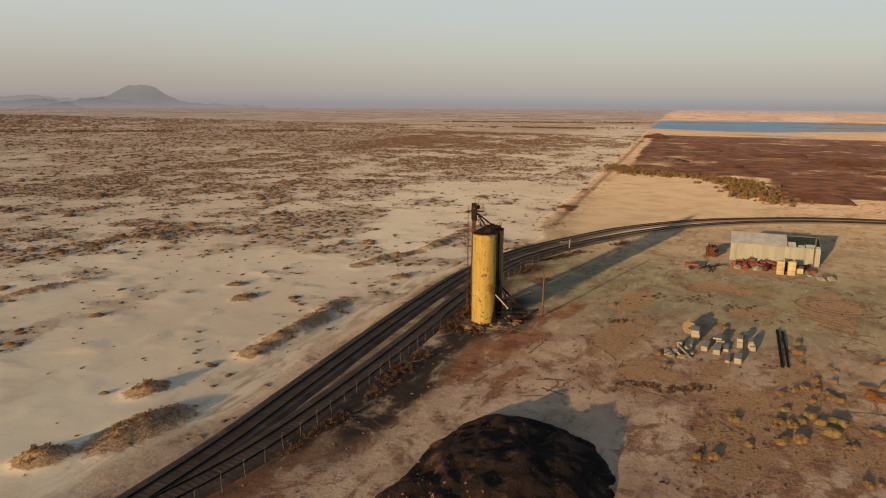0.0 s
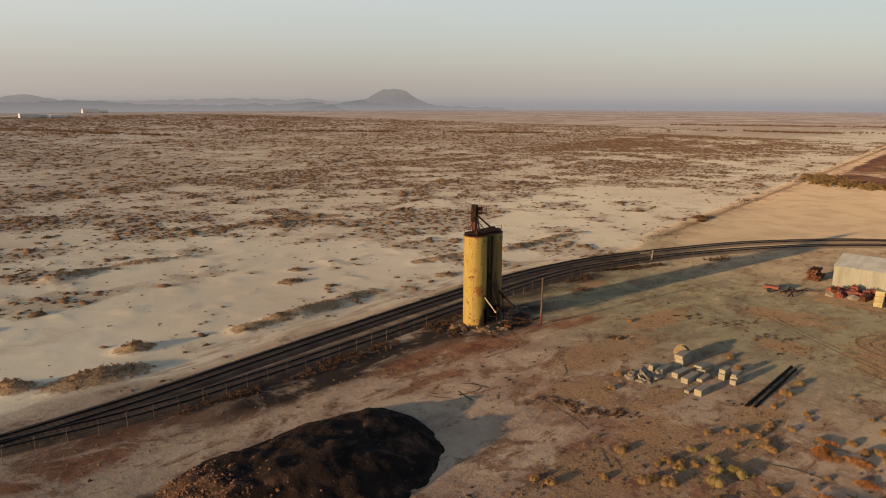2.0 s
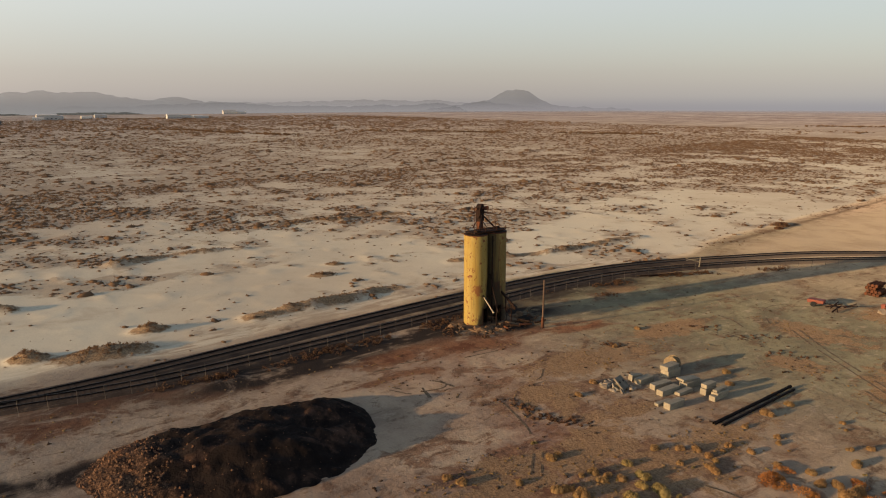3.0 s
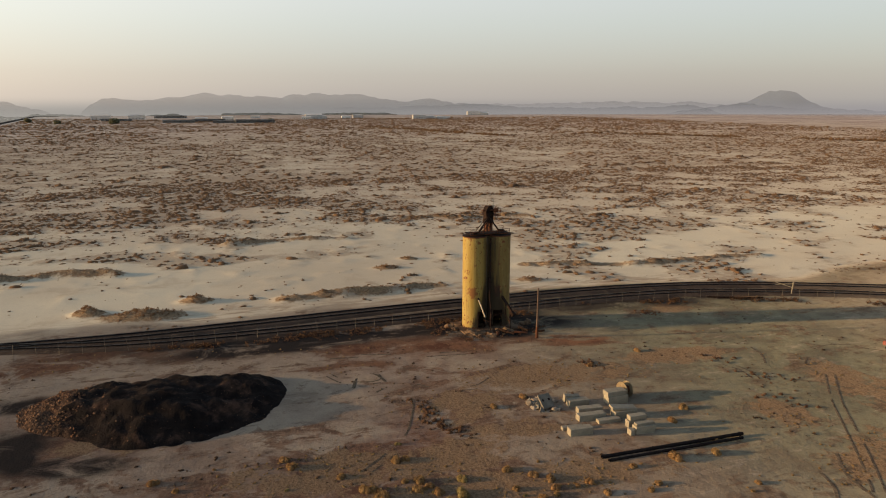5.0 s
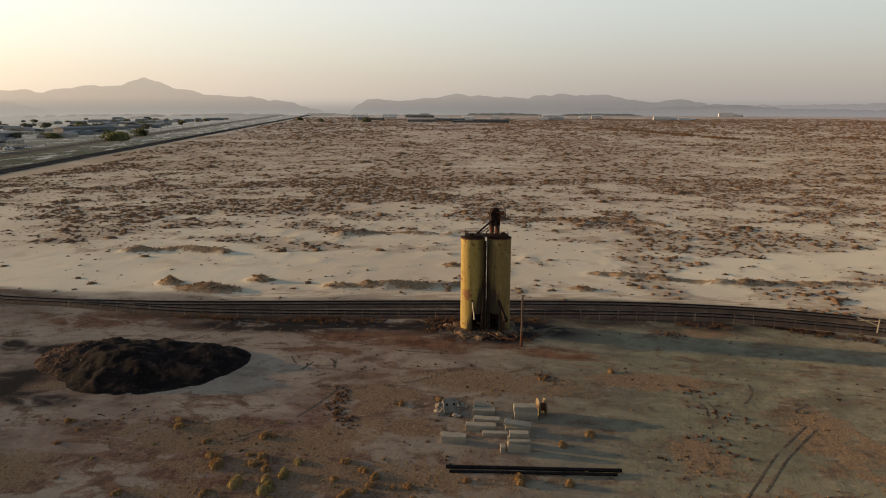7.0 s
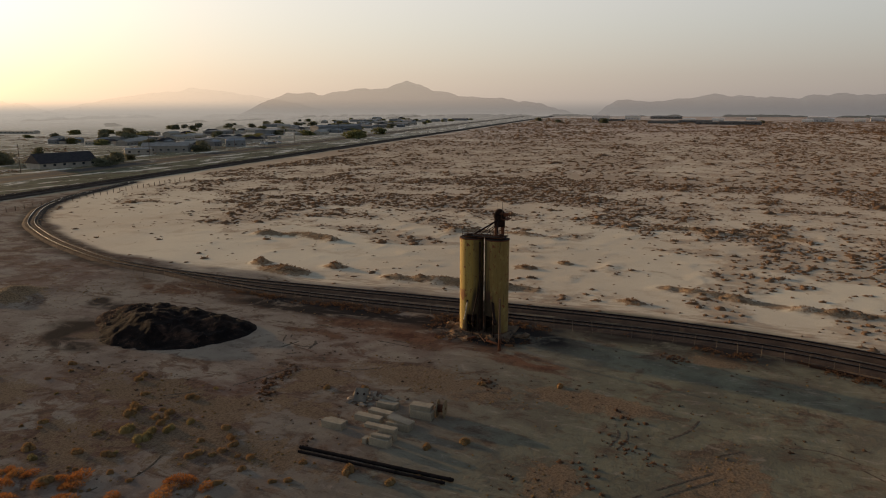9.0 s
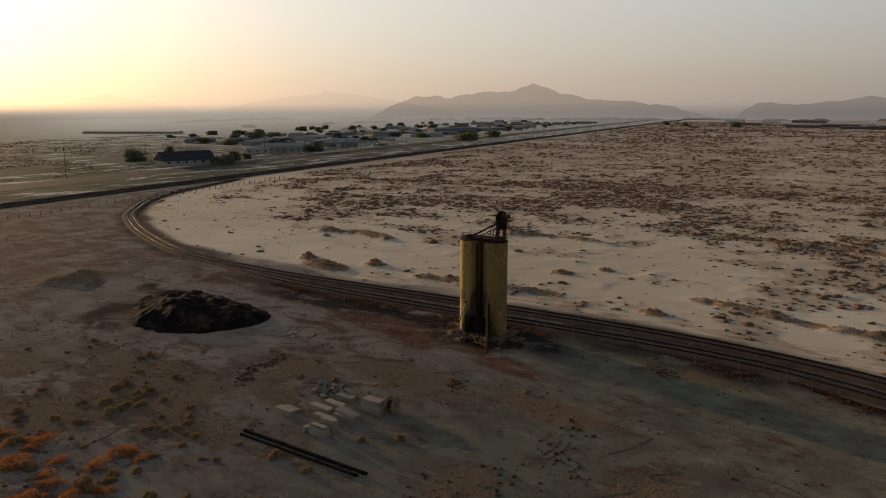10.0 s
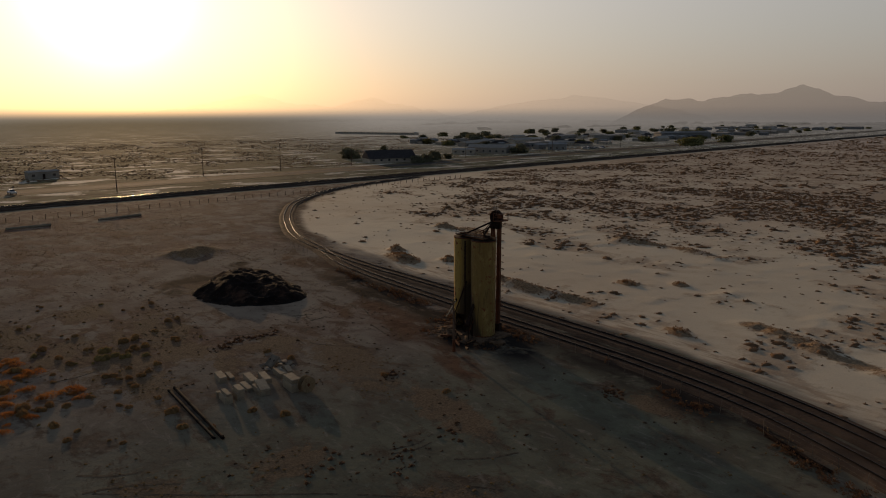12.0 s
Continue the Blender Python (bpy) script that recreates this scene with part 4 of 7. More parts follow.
def rail_line(pts, name, label, shine, top=0.16):
    line = curve_points(pts, 1.2)
    wide_bed(line, 1.5, top + (0.08 if shine else 0.074), "track_bed", "dark gravel bed under the " + label)
    track = tagged(empty(name), label + " with dark rails on wooden sleepers", "railway track", "tracks")
    t = np.gradient(line, axis=0)
    t /= np.hypot(*t.T)[:, None]
    for side in (-1, 1):
        off = line + side * 0.7535 * np.stack([t[:, 1], -t[:, 0]], 1)
        r = new("rail", strip("rail", off, [(o, top + 0.10 + h) for o, h in RAIL], M_RAIL))
        r.parent = track
        if shine:
            cut = off[shine[0]:shine[1]]
            c = new("rail_head", strip("rail_head", cut, [(-0.034, top + 0.256), (-0.03, top + 0.264), (0.03, top + 0.264), (0.034, top + 0.256)], M_SHINE))
            c.parent = r
    return track


def sleepers(track, pts, gap, pick, top=0.16):
    bm = box(BM(), (0, 0, 0), (2.6, 0.23, 0.16), bevel=0.015)
    tie = bpy.data.meshes.new("sleeper")
    bm.to_mesh(tie)
    bm.free()
    tie.materials.append(M_TIE)
    line = curve_points(pts, gap)
    t = np.gradient(line, axis=0)
    rest, faces = [], []
    rnd = random.Random(4)
    for p, q in zip(line, t):
        rz = math.degrees(math.atan2(q[1], q[0])) - 90 + rnd.uniform(-1.5, 1.5)
        m4 = pose(p[0] + rnd.uniform(-0.05, 0.05), p[1], top + 0.008 - (0.05 if 132 < p[1] < 260 else 0.0), 0, 0, rz)
        if pick(p):
            ob = new("sleeper", tie)
            ob.matrix_basis = m4
            ob.parent = track
        else:
            k = len(rest)
            rest += [tuple(m4 @ v.co) for v in tie.vertices]
            faces += [tuple(k + i for i in f.vertices) for f in tie.polygons]
    if rest:
        ob = new("sleepers_beyond", mesh_from("sleepers_beyond", rest, faces, M_TIE))
        ob.parent = track
        tagged(ob, kind="stuff")


track_w = rail_line(TRACK_W, "railway_track", "curved spur track", (0, 75))
track_e = rail_line(TRACK_E, "railway_track", "siding track beside the silos", None)
sleepers(track_w, TRACK_W, 0.6, lambda p: 36 < p[1] < 126 and p[0] > -60)
sleepers(track_e, TRACK_E, 0.6, lambda p: 36 < p[1] < 126)
MAIN = [(x, main_y(x)) for x in (260, 100, 0, -100, -200, -400, -700, -1000, -1500, -2200)]
rail_line(MAIN, "railway_track", "straight main line track", (150, 330), 0.75)
wide_bed(curve_points(MAIN, 6), 4.2, 0.45, "track_bed", "broad dark embankment of the main line")

# ---- road ----
road_line = curve_points([(x, -131 + 0.115 * x + 10 * math.exp(-((x + 30) / 60) ** 2) * 0) for x in (500, 250, 100, 0, -100, -250, -500, -900, -1400, -2100)], 8)
tagged(new("pavement", strip("pavement", road_line, [(-10, -0.1), (-9.8, 0.06), (9.8, 0.06), (10, -0.1)], M_GRIT)), "pale gritty shoulder along the highway", "road shoulder", kind="structure")
tagged(new("road", strip("road", road_line, [(-5.2, 0.0), (-5.1, 0.075), (5.1, 0.075), (5.2, 0.0)], M_ASPH)), "grey two-lane asphalt highway beside the railway", "road", kind="structure")

# ---- pond ----
bm = BM()
vs = [bm.verts.new((x, y, 0.12)) for x, y in ((-74, 790), (-8, 752), (40, 756), (160, 845), (420, 800), (520, 1080), (320, 1135), (135, 1150), (40, 1120), (-88, 1090))]
bm.faces.new(vs)
tagged(part("water", bm, M_WATER), "shallow blue evaporation pond with sandy banks", "pond", kind="structure")
bm = BM()
vs = [bm.verts.new((x, y, 0.12)) for x, y in ((0, 690), (16, 676), (72, 660), (70, 674), (30, 688))]
bm.faces.new(vs)
tagged(part("water", bm, M_WATER), "narrow strip of shallow water beside the pond", "pond", kind="structure")

def sand_bar(pts, label):
    bm = BM()
    rim = [bm.verts.new((x, y, 0.1)) for x, y in pts]
    cx, cy = sum(p[0] for p in pts) / len(pts), sum(p[1] for p in pts) / len(pts)
    top = [bm.verts.new((cx + (x - cx) * 0.8, cy + (y - cy) * 0.8, 0.5)) for x, y in pts]
    n = len(pts)
    for i in range(n):
        bm.faces.new((rim[i], rim[(i + 1) % n], top[(i + 1) % n], top[i]))
    bm.faces.new(top)
    return tagged(part("sand_bar", bm, M_GRIT), label, "sand bar", kind="structure")


sand_bar([(60, 905), (120, 880), (260, 900), (420, 960), (520, 1010), (380, 960), (240, 925), (120, 915)], "long pale sand spit across the pond")
sand_bar([(75, 1065), (180, 1030), (330, 1060), (480, 1075), (320, 1105), (150, 1120)], "broad pale sand bank at the far shore of the pond")
sand_bar([(-60, 1010), (-20, 1000), (30, 1012), (-10, 1022)], "small sand bank in the shallow pond")

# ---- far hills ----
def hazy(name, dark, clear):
    """Far hills with haze put into the material: mostly see-through, so the sky behind comes through."""
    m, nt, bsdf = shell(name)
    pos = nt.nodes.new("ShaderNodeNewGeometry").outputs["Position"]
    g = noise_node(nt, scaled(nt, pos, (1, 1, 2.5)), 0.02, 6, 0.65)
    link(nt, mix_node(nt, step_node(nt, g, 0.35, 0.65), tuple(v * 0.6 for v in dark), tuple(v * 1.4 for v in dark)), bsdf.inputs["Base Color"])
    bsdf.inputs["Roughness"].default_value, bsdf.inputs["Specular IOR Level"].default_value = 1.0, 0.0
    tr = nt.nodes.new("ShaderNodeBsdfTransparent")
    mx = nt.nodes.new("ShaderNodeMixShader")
    # more see-through towards the foot, standing in for thicker haze over the plain
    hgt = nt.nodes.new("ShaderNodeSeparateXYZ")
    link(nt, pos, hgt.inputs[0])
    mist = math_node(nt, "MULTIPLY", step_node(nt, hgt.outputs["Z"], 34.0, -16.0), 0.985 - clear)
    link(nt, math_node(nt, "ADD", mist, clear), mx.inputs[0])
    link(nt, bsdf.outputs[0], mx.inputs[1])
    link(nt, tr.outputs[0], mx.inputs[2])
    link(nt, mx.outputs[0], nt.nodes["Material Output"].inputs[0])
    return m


def ridge(eye, sil, dist, material, label, depth=420, foot=-70):
    """A range of hills with the given skyline: bearing and rise in degrees from the eye."""
    sil = sorted((a % 360, e) for a, e in sil)
    A = np.linspace(sil[0][0], sil[-1][0], max(24, int((sil[-1][0] - sil[0][0]) * 14)))
    E = np.interp(A, [s[0] for s in sil], [s[1] for s in sil])
    soft = np.convolve(np.pad(E, 2, "edge"), [0.1, 0.2, 0.4, 0.2, 0.1], "valid")
    E = soft - 0.05 + 0.34 * (fbm(A, A * 0, 0.9, 4, 9) - 0.5)
    rows = []
    prof = [(-1.0, 0.0), (-0.62, 0.18), (-0.3, 0.52), (-0.12, 0.8), (0, 1.0)]
    for k, h in prof:
        d = dist + depth * k + 25 * (fbm(A * 3, A * 0 + k * 7, 2, 3, 14) - 0.5) * (k != 0)
        top = eye[2] + dist * np.tan(np.radians(E))
        lumps = 1 + 0.12 * (fbm(A, A * 0 + k * 5, 0.5, 3, 6) - 0.5) * (0 < h < 1)
        z = np.maximum(foot + (top - foot) * h * lumps, foot)
        rows.append(np.stack([eye[0] + d * np.cos(np.radians(A)), eye[1] + d * np.sin(np.radians(A)), z], 1))
    n = len(A)
    vs = [tuple(p) for r in rows for p in r]
    fs = [(j * n + i, (j + 1) * n + i, (j + 1) * n + i + 1, j * n + i + 1) for j in range(len(prof) - 1) for i in range(n - 1)]
    return tagged(new("backdrop", mesh_from("backdrop", vs, fs, material, True)), label, "hills", kind="structure")


E0, E45, E95, E12 = (0, 0, 30.1), (53.6, 47.8, 29.8), (53.8, 126.5, 29.5), (28.8, 158.4, 28.6)
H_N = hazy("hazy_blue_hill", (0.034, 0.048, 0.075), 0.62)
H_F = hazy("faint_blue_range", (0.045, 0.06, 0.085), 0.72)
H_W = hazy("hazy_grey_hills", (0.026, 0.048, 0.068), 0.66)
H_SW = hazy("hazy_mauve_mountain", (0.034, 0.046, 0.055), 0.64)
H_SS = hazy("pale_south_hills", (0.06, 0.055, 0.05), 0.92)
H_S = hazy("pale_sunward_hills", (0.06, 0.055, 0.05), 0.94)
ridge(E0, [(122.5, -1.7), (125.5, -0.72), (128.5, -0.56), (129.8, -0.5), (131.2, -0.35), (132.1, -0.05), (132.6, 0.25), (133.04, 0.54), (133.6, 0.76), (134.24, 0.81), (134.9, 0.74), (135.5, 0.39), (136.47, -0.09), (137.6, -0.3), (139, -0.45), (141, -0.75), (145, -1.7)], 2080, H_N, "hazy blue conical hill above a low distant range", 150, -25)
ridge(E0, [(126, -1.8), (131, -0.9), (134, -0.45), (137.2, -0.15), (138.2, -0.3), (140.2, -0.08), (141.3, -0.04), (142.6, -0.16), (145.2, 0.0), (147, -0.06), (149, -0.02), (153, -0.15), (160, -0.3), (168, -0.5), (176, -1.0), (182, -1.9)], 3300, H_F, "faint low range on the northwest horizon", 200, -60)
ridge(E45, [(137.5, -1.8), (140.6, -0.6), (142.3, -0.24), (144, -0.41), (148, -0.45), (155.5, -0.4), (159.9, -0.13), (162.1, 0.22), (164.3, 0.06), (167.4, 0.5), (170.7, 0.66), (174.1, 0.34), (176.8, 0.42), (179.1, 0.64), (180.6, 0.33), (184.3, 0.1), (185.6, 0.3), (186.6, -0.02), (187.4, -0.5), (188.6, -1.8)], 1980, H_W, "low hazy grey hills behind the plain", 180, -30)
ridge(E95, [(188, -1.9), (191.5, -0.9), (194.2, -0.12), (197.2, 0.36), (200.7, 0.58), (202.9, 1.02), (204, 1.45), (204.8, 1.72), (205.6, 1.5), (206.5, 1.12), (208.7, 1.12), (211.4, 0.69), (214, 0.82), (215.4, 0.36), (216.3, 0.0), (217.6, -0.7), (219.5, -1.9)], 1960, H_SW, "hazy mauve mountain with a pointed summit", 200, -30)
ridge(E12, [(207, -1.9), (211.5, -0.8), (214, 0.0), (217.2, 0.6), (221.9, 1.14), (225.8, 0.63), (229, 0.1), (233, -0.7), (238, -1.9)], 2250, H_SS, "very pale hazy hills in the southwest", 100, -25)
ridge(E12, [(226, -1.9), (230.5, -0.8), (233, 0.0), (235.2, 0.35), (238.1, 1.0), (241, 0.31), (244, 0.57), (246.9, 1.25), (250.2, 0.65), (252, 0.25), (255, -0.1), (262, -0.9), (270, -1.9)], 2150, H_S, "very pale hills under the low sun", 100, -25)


# ---- silos ----
SA, SB, SR, ST = (-28.72, 88.67), (-28.73, 92.09), 1.57, 12.5


def silo(at, hatch_az, label, paint_m):
    s = tagged(empty("silo", pose(*at, 0)), label, "silo", "twin silos")
    bm = BM()
    seg, levels = 48, [0.0, 0.25, 2.5, 2.52, 5.0, 5.02, 7.5, 7.52, 10.0, 10.02, ST - 0.06, ST]
    rings = []
    for i, z in enumerate(levels):
        r = SR + (0.012 if i % 4 in (2, 3) else 0.0)
        rings.append([bm.verts.new((r * math.cos(a * math.tau / seg), r * math.sin(a * math.tau / seg), z)) for a in range(seg)])
    hole = {int(round(hatch_az / 360 * seg + k)) % seg for k in (-3, -2, -1, 0, 1, 2)}
    for lo, hi, zz in zip(rings[:-1], rings[1:], levels):
        for a in range(seg):
            if a in hole and 0.2 < zz < 2.0:
                continue
            bm.faces.new((lo[a], lo[(a + 1) % seg], hi[(a + 1) % seg], hi[a]))
    body = part("shell", bm, paint_m, s, smooth=False)
    so = body.modifiers.new("thick", "SOLIDIFY")
    so.thickness = 0.05
    part("rim", rod(BM(), (0, 0, ST - 0.07), (0, 0, ST + 0.05), SR + 0.05, 48), M_RUST, s, "rusty steel rim")
    bm = rod(BM(), (0, 0, ST + 0.054), (0, 0, ST + 0.2), SR - 0.02, 48, 0.5)
    part("roof", bm, M_DARK, s, "rusty shallow conical roof")
    # dark hopper behind the opening
    bm = rod(BM(), (0, 0, 0.9), (0, 0, 2.9), 0.35, 24, SR - 0.1)
    part("hopper", bm, M_DARK, s, "dark discharge hopper")
    a = radians(hatch_az + 360 / seg * -0.5)
    c, sn = math.cos(a), math.sin(a)
    for side in (-1, 1):
        k = a + side * radians(3.0 * 360 / seg)
        part("jamb", bar(BM(), ((SR + 0.03) * math.cos(k), (SR + 0.03) * math.sin(k), 0.2), ((SR + 0.03) * math.cos(k), (SR + 0.03) * math.sin(k), 2.6), 0.1), M_DARK, s, "dark steel door jamb")
    # rust skirt at the foot, patches are let into the paint by plates
    bm = BM()
    for i in range(24):
        k0, k1 = i * math.tau / 24, (i + 1) * math.tau / 24
        h0, h1 = 0.35 + 0.28 * noise.noise((at[1] + i * 0.6, 0, 0)), 0.35 + 0.28 * noise.noise((at[1] + ((i + 1) % 24) * 0.6, 0, 0))
        if any(abs(((i + 0.5) * 15 - hatch_az + 180) % 360 - 180) < w for w in (24,)):
            continue
        r = SR + 0.012
        bm.faces.new([bm.verts.new((r * math.cos(k), r * math.sin(k), z)) for k, z in ((k0, 0), (k1, 0), (k1, h1), (k0, h0))])
    ob = part("skirt", bm, M_RUST, s, "rusted foot of the silo wall")
    ob.modifiers.new("thick", "SOLIDIFY").thickness = 0.01
    return s


silo(SA, 25, "tall weathered yellow steel silo with rust stains", M_YELLOW)
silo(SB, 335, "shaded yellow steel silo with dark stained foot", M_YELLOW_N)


def rail_fence(parent, pts, z, h=1.0):
    for (x0, y0), (x1, y1) in zip(pts[:-1], pts[1:]):
        for k in (0.5, 1.0):
            part("handrail", bar(BM(), (x0, y0, z + h * k), (x1, y1, z + h * k), 0.04), M_RUST, parent)
    for x, y in pts:
        part("rail_post", bar(BM(), (x, y, z), (x, y, z + h), 0.05), M_RUST, parent)


# roof platform across both silos
M_PALE = surf("pale_weathered_steel", (0.42, 0.36, 0.25), (0.30, 0.25, 0.17), 2.0, 0.7, 0.1, 0.2, 0.01, 14)
deck = tagged(empty("platform", pose(0, 0, 0)), "rusty steel service platform on top of the silos", "platform")
bm = BM()
for x in (-29.75, -29.1, -28.5, -27.85):
    bar(bm, (x, 87.7, ST + 0.26), (x, 93.2, ST + 0.26), 0.07, 0.1)
part("beam", bm, M_RUST, deck)
for i in range(13):
    y = 87.8 + i * 0.44
    part("deck_plank", box(BM(), (-28.8, y, ST + 0.33), (2.1, 0.36, 0.05), rz=(i * 37 % 5 - 2) * 0.7), M_DARK, deck)
rail_fence(deck, [(-27.8, 87.7), (-27.8, 89.5), (-27.8, 91.5), (-27.8, 93.2)], ST + 0.34, 0.55)
rail_fence(deck, [(-29.8, 93.2), (-29.8, 91.2), (-29.8, 89.3), (-29.8, 87.7)], ST + 0.34, 0.6)
part("hatch", box(BM(), (-28.3, 88.5, ST + 0.46), (0.6, 0.6, 0.25), bevel=0.03), M_DARK, deck, "dark roof hatch")
part("hatch", box(BM(), (-28.9, 92.6, ST + 0.46), (0.55, 0.6, 0.3), bevel=0.03), M_DARK, deck, "dark roof hatch")

# bucket elevator
def spin(bm):
    """The two legs stand one behind the other, slantwise to the silos."""
    bmesh.ops.rotate(bm, verts=bm.verts, cent=(0, 0, 0), matrix=Matrix.Rotation(radians(114), 3, "Z"))
    return bm


LX, LY, LT = -31.25, 91.6, 16.3
lift = tagged(empty("bucket_elevator", pose(LX, LY, 0)), "tall dark rusty bucket elevator leg beside the silos", "elevator")
for sx in (-0.42, 0.42):
    bm = box(BM(), (sx, 0, 6.9), (0.42, 0.5, 13.8), bevel=0.02)
    for k in range(9):
        box(bm, (sx, 0, 0.8 + k * 1.6), (0.5, 0.58, 0.08))
    part("leg_casing", spin(bm), M_RUST, lift, "rusty sheet steel casing")
part("boot", spin(box(BM(), (0, 0, 0.55), (1.6, 0.9, 1.1), bevel=0.06)), M_DARK, lift)
bm = box(BM(), (0, 0, 14.4), (1.35, 0.7, 1.5), bevel=0.04)
part("head_shaft_casing", spin(bm), M_DARK, lift)
bm = rod(BM(), (0, -0.34, 15.4), (0, 0.34, 15.4), 0.64, 20)
box(bm, (0, 0, 15.1), (1.5, 0.68, 0.6), bevel=0.03)
part("head", spin(bm), M_DARK, lift, "dark rounded elevator head")
bm = rod(BM(), (0.2, -0.9, 15.4), (0.2, 0.9, 15.4), 0.14, 12)
box(bm, (0.2, 0.95, 15.35), (0.5, 0.6, 0.5), bevel=0.05)
part("drive_motor", bm, M_RUST, lift, "rusty drive motor")
bm = BM()
box(bm, (0.1, 0.95, 14.75), (1.8, 0.9, 0.06))
box(bm, (-0.95, 0.1, 14.75), (0.5, 1.6, 0.06))
part("walkway", bm, M_RUST, lift)
for x, y in ((-0.75, 1.38), (0.1, 1.38), (0.95, 1.38), (0.95, 0.55)):
    part("rail_post", bar(BM(), (x, y, 14.75), (x, y, 15.75), 0.045), M_RUST, lift)
for z in (15.25, 15.75):
    part("handrail", bar(BM(), (-0.75, 1.38, z), (0.95, 1.38, z), 0.04), M_RUST, lift)
    part("handrail", bar(BM(), (0.95, 1.38, z), (0.95, 0.55, z), 0.04), M_RUST, lift)
part("antenna", rod(BM(), (0.45, 0.5, 15.6), (0.48, 0.5, 17.0), 0.025, 6), M_POST, lift, "thin pale lightning rod")
part("antenna", rod(BM(), (0.2, -0.2, 16.0), (0.2, -0.2, 16.9), 0.02, 6), M_POST, lift, "thin pale lightning rod")
# spouts from the head down to the silo roofs
for tx, ty, tz in ((SA[0] - LX + 0.3, SA[1] - LY + 0.4, ST + 0.5), (SB[0] - LX, SB[1] - LY, ST + 0.5)):
    bm = rod(BM(), (0.5, -0.1, 14.6), (tx, ty, tz), 0.11, 12)
    part("spout", bm, M_DARK, lift, "dark sloping grain spout")
for a, b in (((0.5, -0.3, 13.9), (1.9, -1.9, ST + 0.45)), ((0.5, 0.2, 14.2), (1.6, -1.2, ST + 0.45)), ((0.4, -0.35, 14.6), (0.7, -1.9, ST + 0.45)), ((1.2, -1.0, 13.55), (1.25, -1.0, ST + 0.45)), ((0.9, -0.6, 14.0), (1.9, -0.3, ST + 0.45))):
    part("brace", bar(BM(), a, b, 0.07), M_DARK, lift)
# caged ladder on the outer side
for sx in (-0.22, 0.22):
    part("ladder_rail", bar(BM(), (-0.8, sx - 0.1, 0.3), (-0.8, sx - 0.1, 15.6), 0.045), M_RUST, lift)
for k in range(48):
    part("rung", bar(BM(), (-0.8, -0.32, 0.6 + k * 0.31), (-0.8, 0.12, 0.6 + k * 0.31), 0.025), M_RUST, lift)
for k in range(13):
    z = 2.4 + k * 0.95
    bm = BM()
    ps = [(-0.8 - 0.62 * math.sin(a), -0.1 + 0.36 * math.cos(a), z) for a in np.linspace(0, math.pi, 7)]
    for p, q in zip(ps[:-1], ps[1:]):
        bar(bm, p, q, 0.035)
    part("cage_hoop", bm, M_RUST, lift)
for k in range(4):
    z = 3.0 + k * 3.0
    part("tie_bar", bar(BM(), (0.6, -0.1, z), (1.6, 0.1, z), 0.07), M_RUST, lift)

# loading chutes, props and debris on the yard side
chute = tagged(empty("loading_chute", pose(-26.6, 90.4, 0)), "dark steel loading chute leaning out from the silos", "chute")
bm = BM()
bar(bm, (-0.85, 1.55, 4.6), (1.0, 2.45, 2.55), 0.3, 0.26)
part("trough", bm, M_DARK, chute)
part("mouth", box(BM(), (1.1, 2.5, 2.35), (0.6, 0.5, 0.45), rz=26, ry=35, bevel=0.03), M_DARK, chute, "boxy dark chute mouth")
part("prop", bar(BM(), (0.75, 2.3, 0.0), (0.7, 2.3, 2.7), 0.1), M_DARK, chute)
part("prop", bar(BM(), (0.0, 2.1, 0.0), (-0.1, 1.9, 3.6), 0.1), M_DARK, chute)
part("brace", bar(BM(), (0.75, 2.3, 1.0), (-0.7, 1.7, 2.6), 0.07), M_RUST, chute)
spout = tagged(empty("discharge_spout", pose(-27.1, 88.65, 0)), "pale steel discharge spout sloping out of the silo wall", "spout")
part("tube", rod(BM(), (-0.15, -0.02, 4.42), (1.81, 0.23, 2.37), 0.085, 12), M_PALE, spout)
part("collar", rod(BM(), (-0.12, -0.02, 4.39), (0.08, 0.01, 4.18), 0.15, 12), M_DARK, spout)
part("lip", rod(BM(), (1.72, 0.22, 2.46), (1.83, 0.23, 2.35), 0.12, 12), M_PALE, spout)
part("hanger", rod(BM(), (1.6, 0.2, 2.6), (0.02, 0.0, 5.4), 0.015, 6), M_DARK, spout)
boards = tagged(empty("discharge_spout", pose(-27.3, 90.1, 0)), "long dark spout sloping out between the silos", "spout")
part("tube", rod(BM(), (-0.25, 0.1, 7.0), (1.78, -0.25, 2.28), 0.085, 12), M_DARK, boards)
part("prop", bar(BM(), (1.5, -0.2, 0.0), (1.45, -0.2, 3.0), 0.09), M_DARK, boards)
part("cross_bar", bar(BM(), (1.45, -0.2, 1.4), (0.2, -0.9, 1.5), 0.07), M_DARK, boards)
part("cross_bar", bar(BM(), (1.45, -0.2, 2.2), (0.9, 2.0, 2.3), 0.07), M_DARK, boards)
pipe = tagged(empty("downpipe", pose(-27.2, 90.38, 0)), "narrow dark downpipe between the two silos", "pipe")
part("tube", rod(BM(), (0, -0.09, 0.3), (0, -0.09, 12.3), 0.11, 12), M_DARK, pipe)
for k in range(5):
    part("clip", box(BM(), (0, 0, 1.2 + k * 2.6), (0.16, 0.22, 0.08)), M_DARK, pipe)
M_MUD = surf("trodden_brown_mud", (0.10, 0.062, 0.038), (0.17, 0.115, 0.072), 0.7, 0.95, 0, 0.6, 0.05, 5, c3=(0.035, 0.025, 0.02), cut=(0.5, 0.66), scale3=0.6)
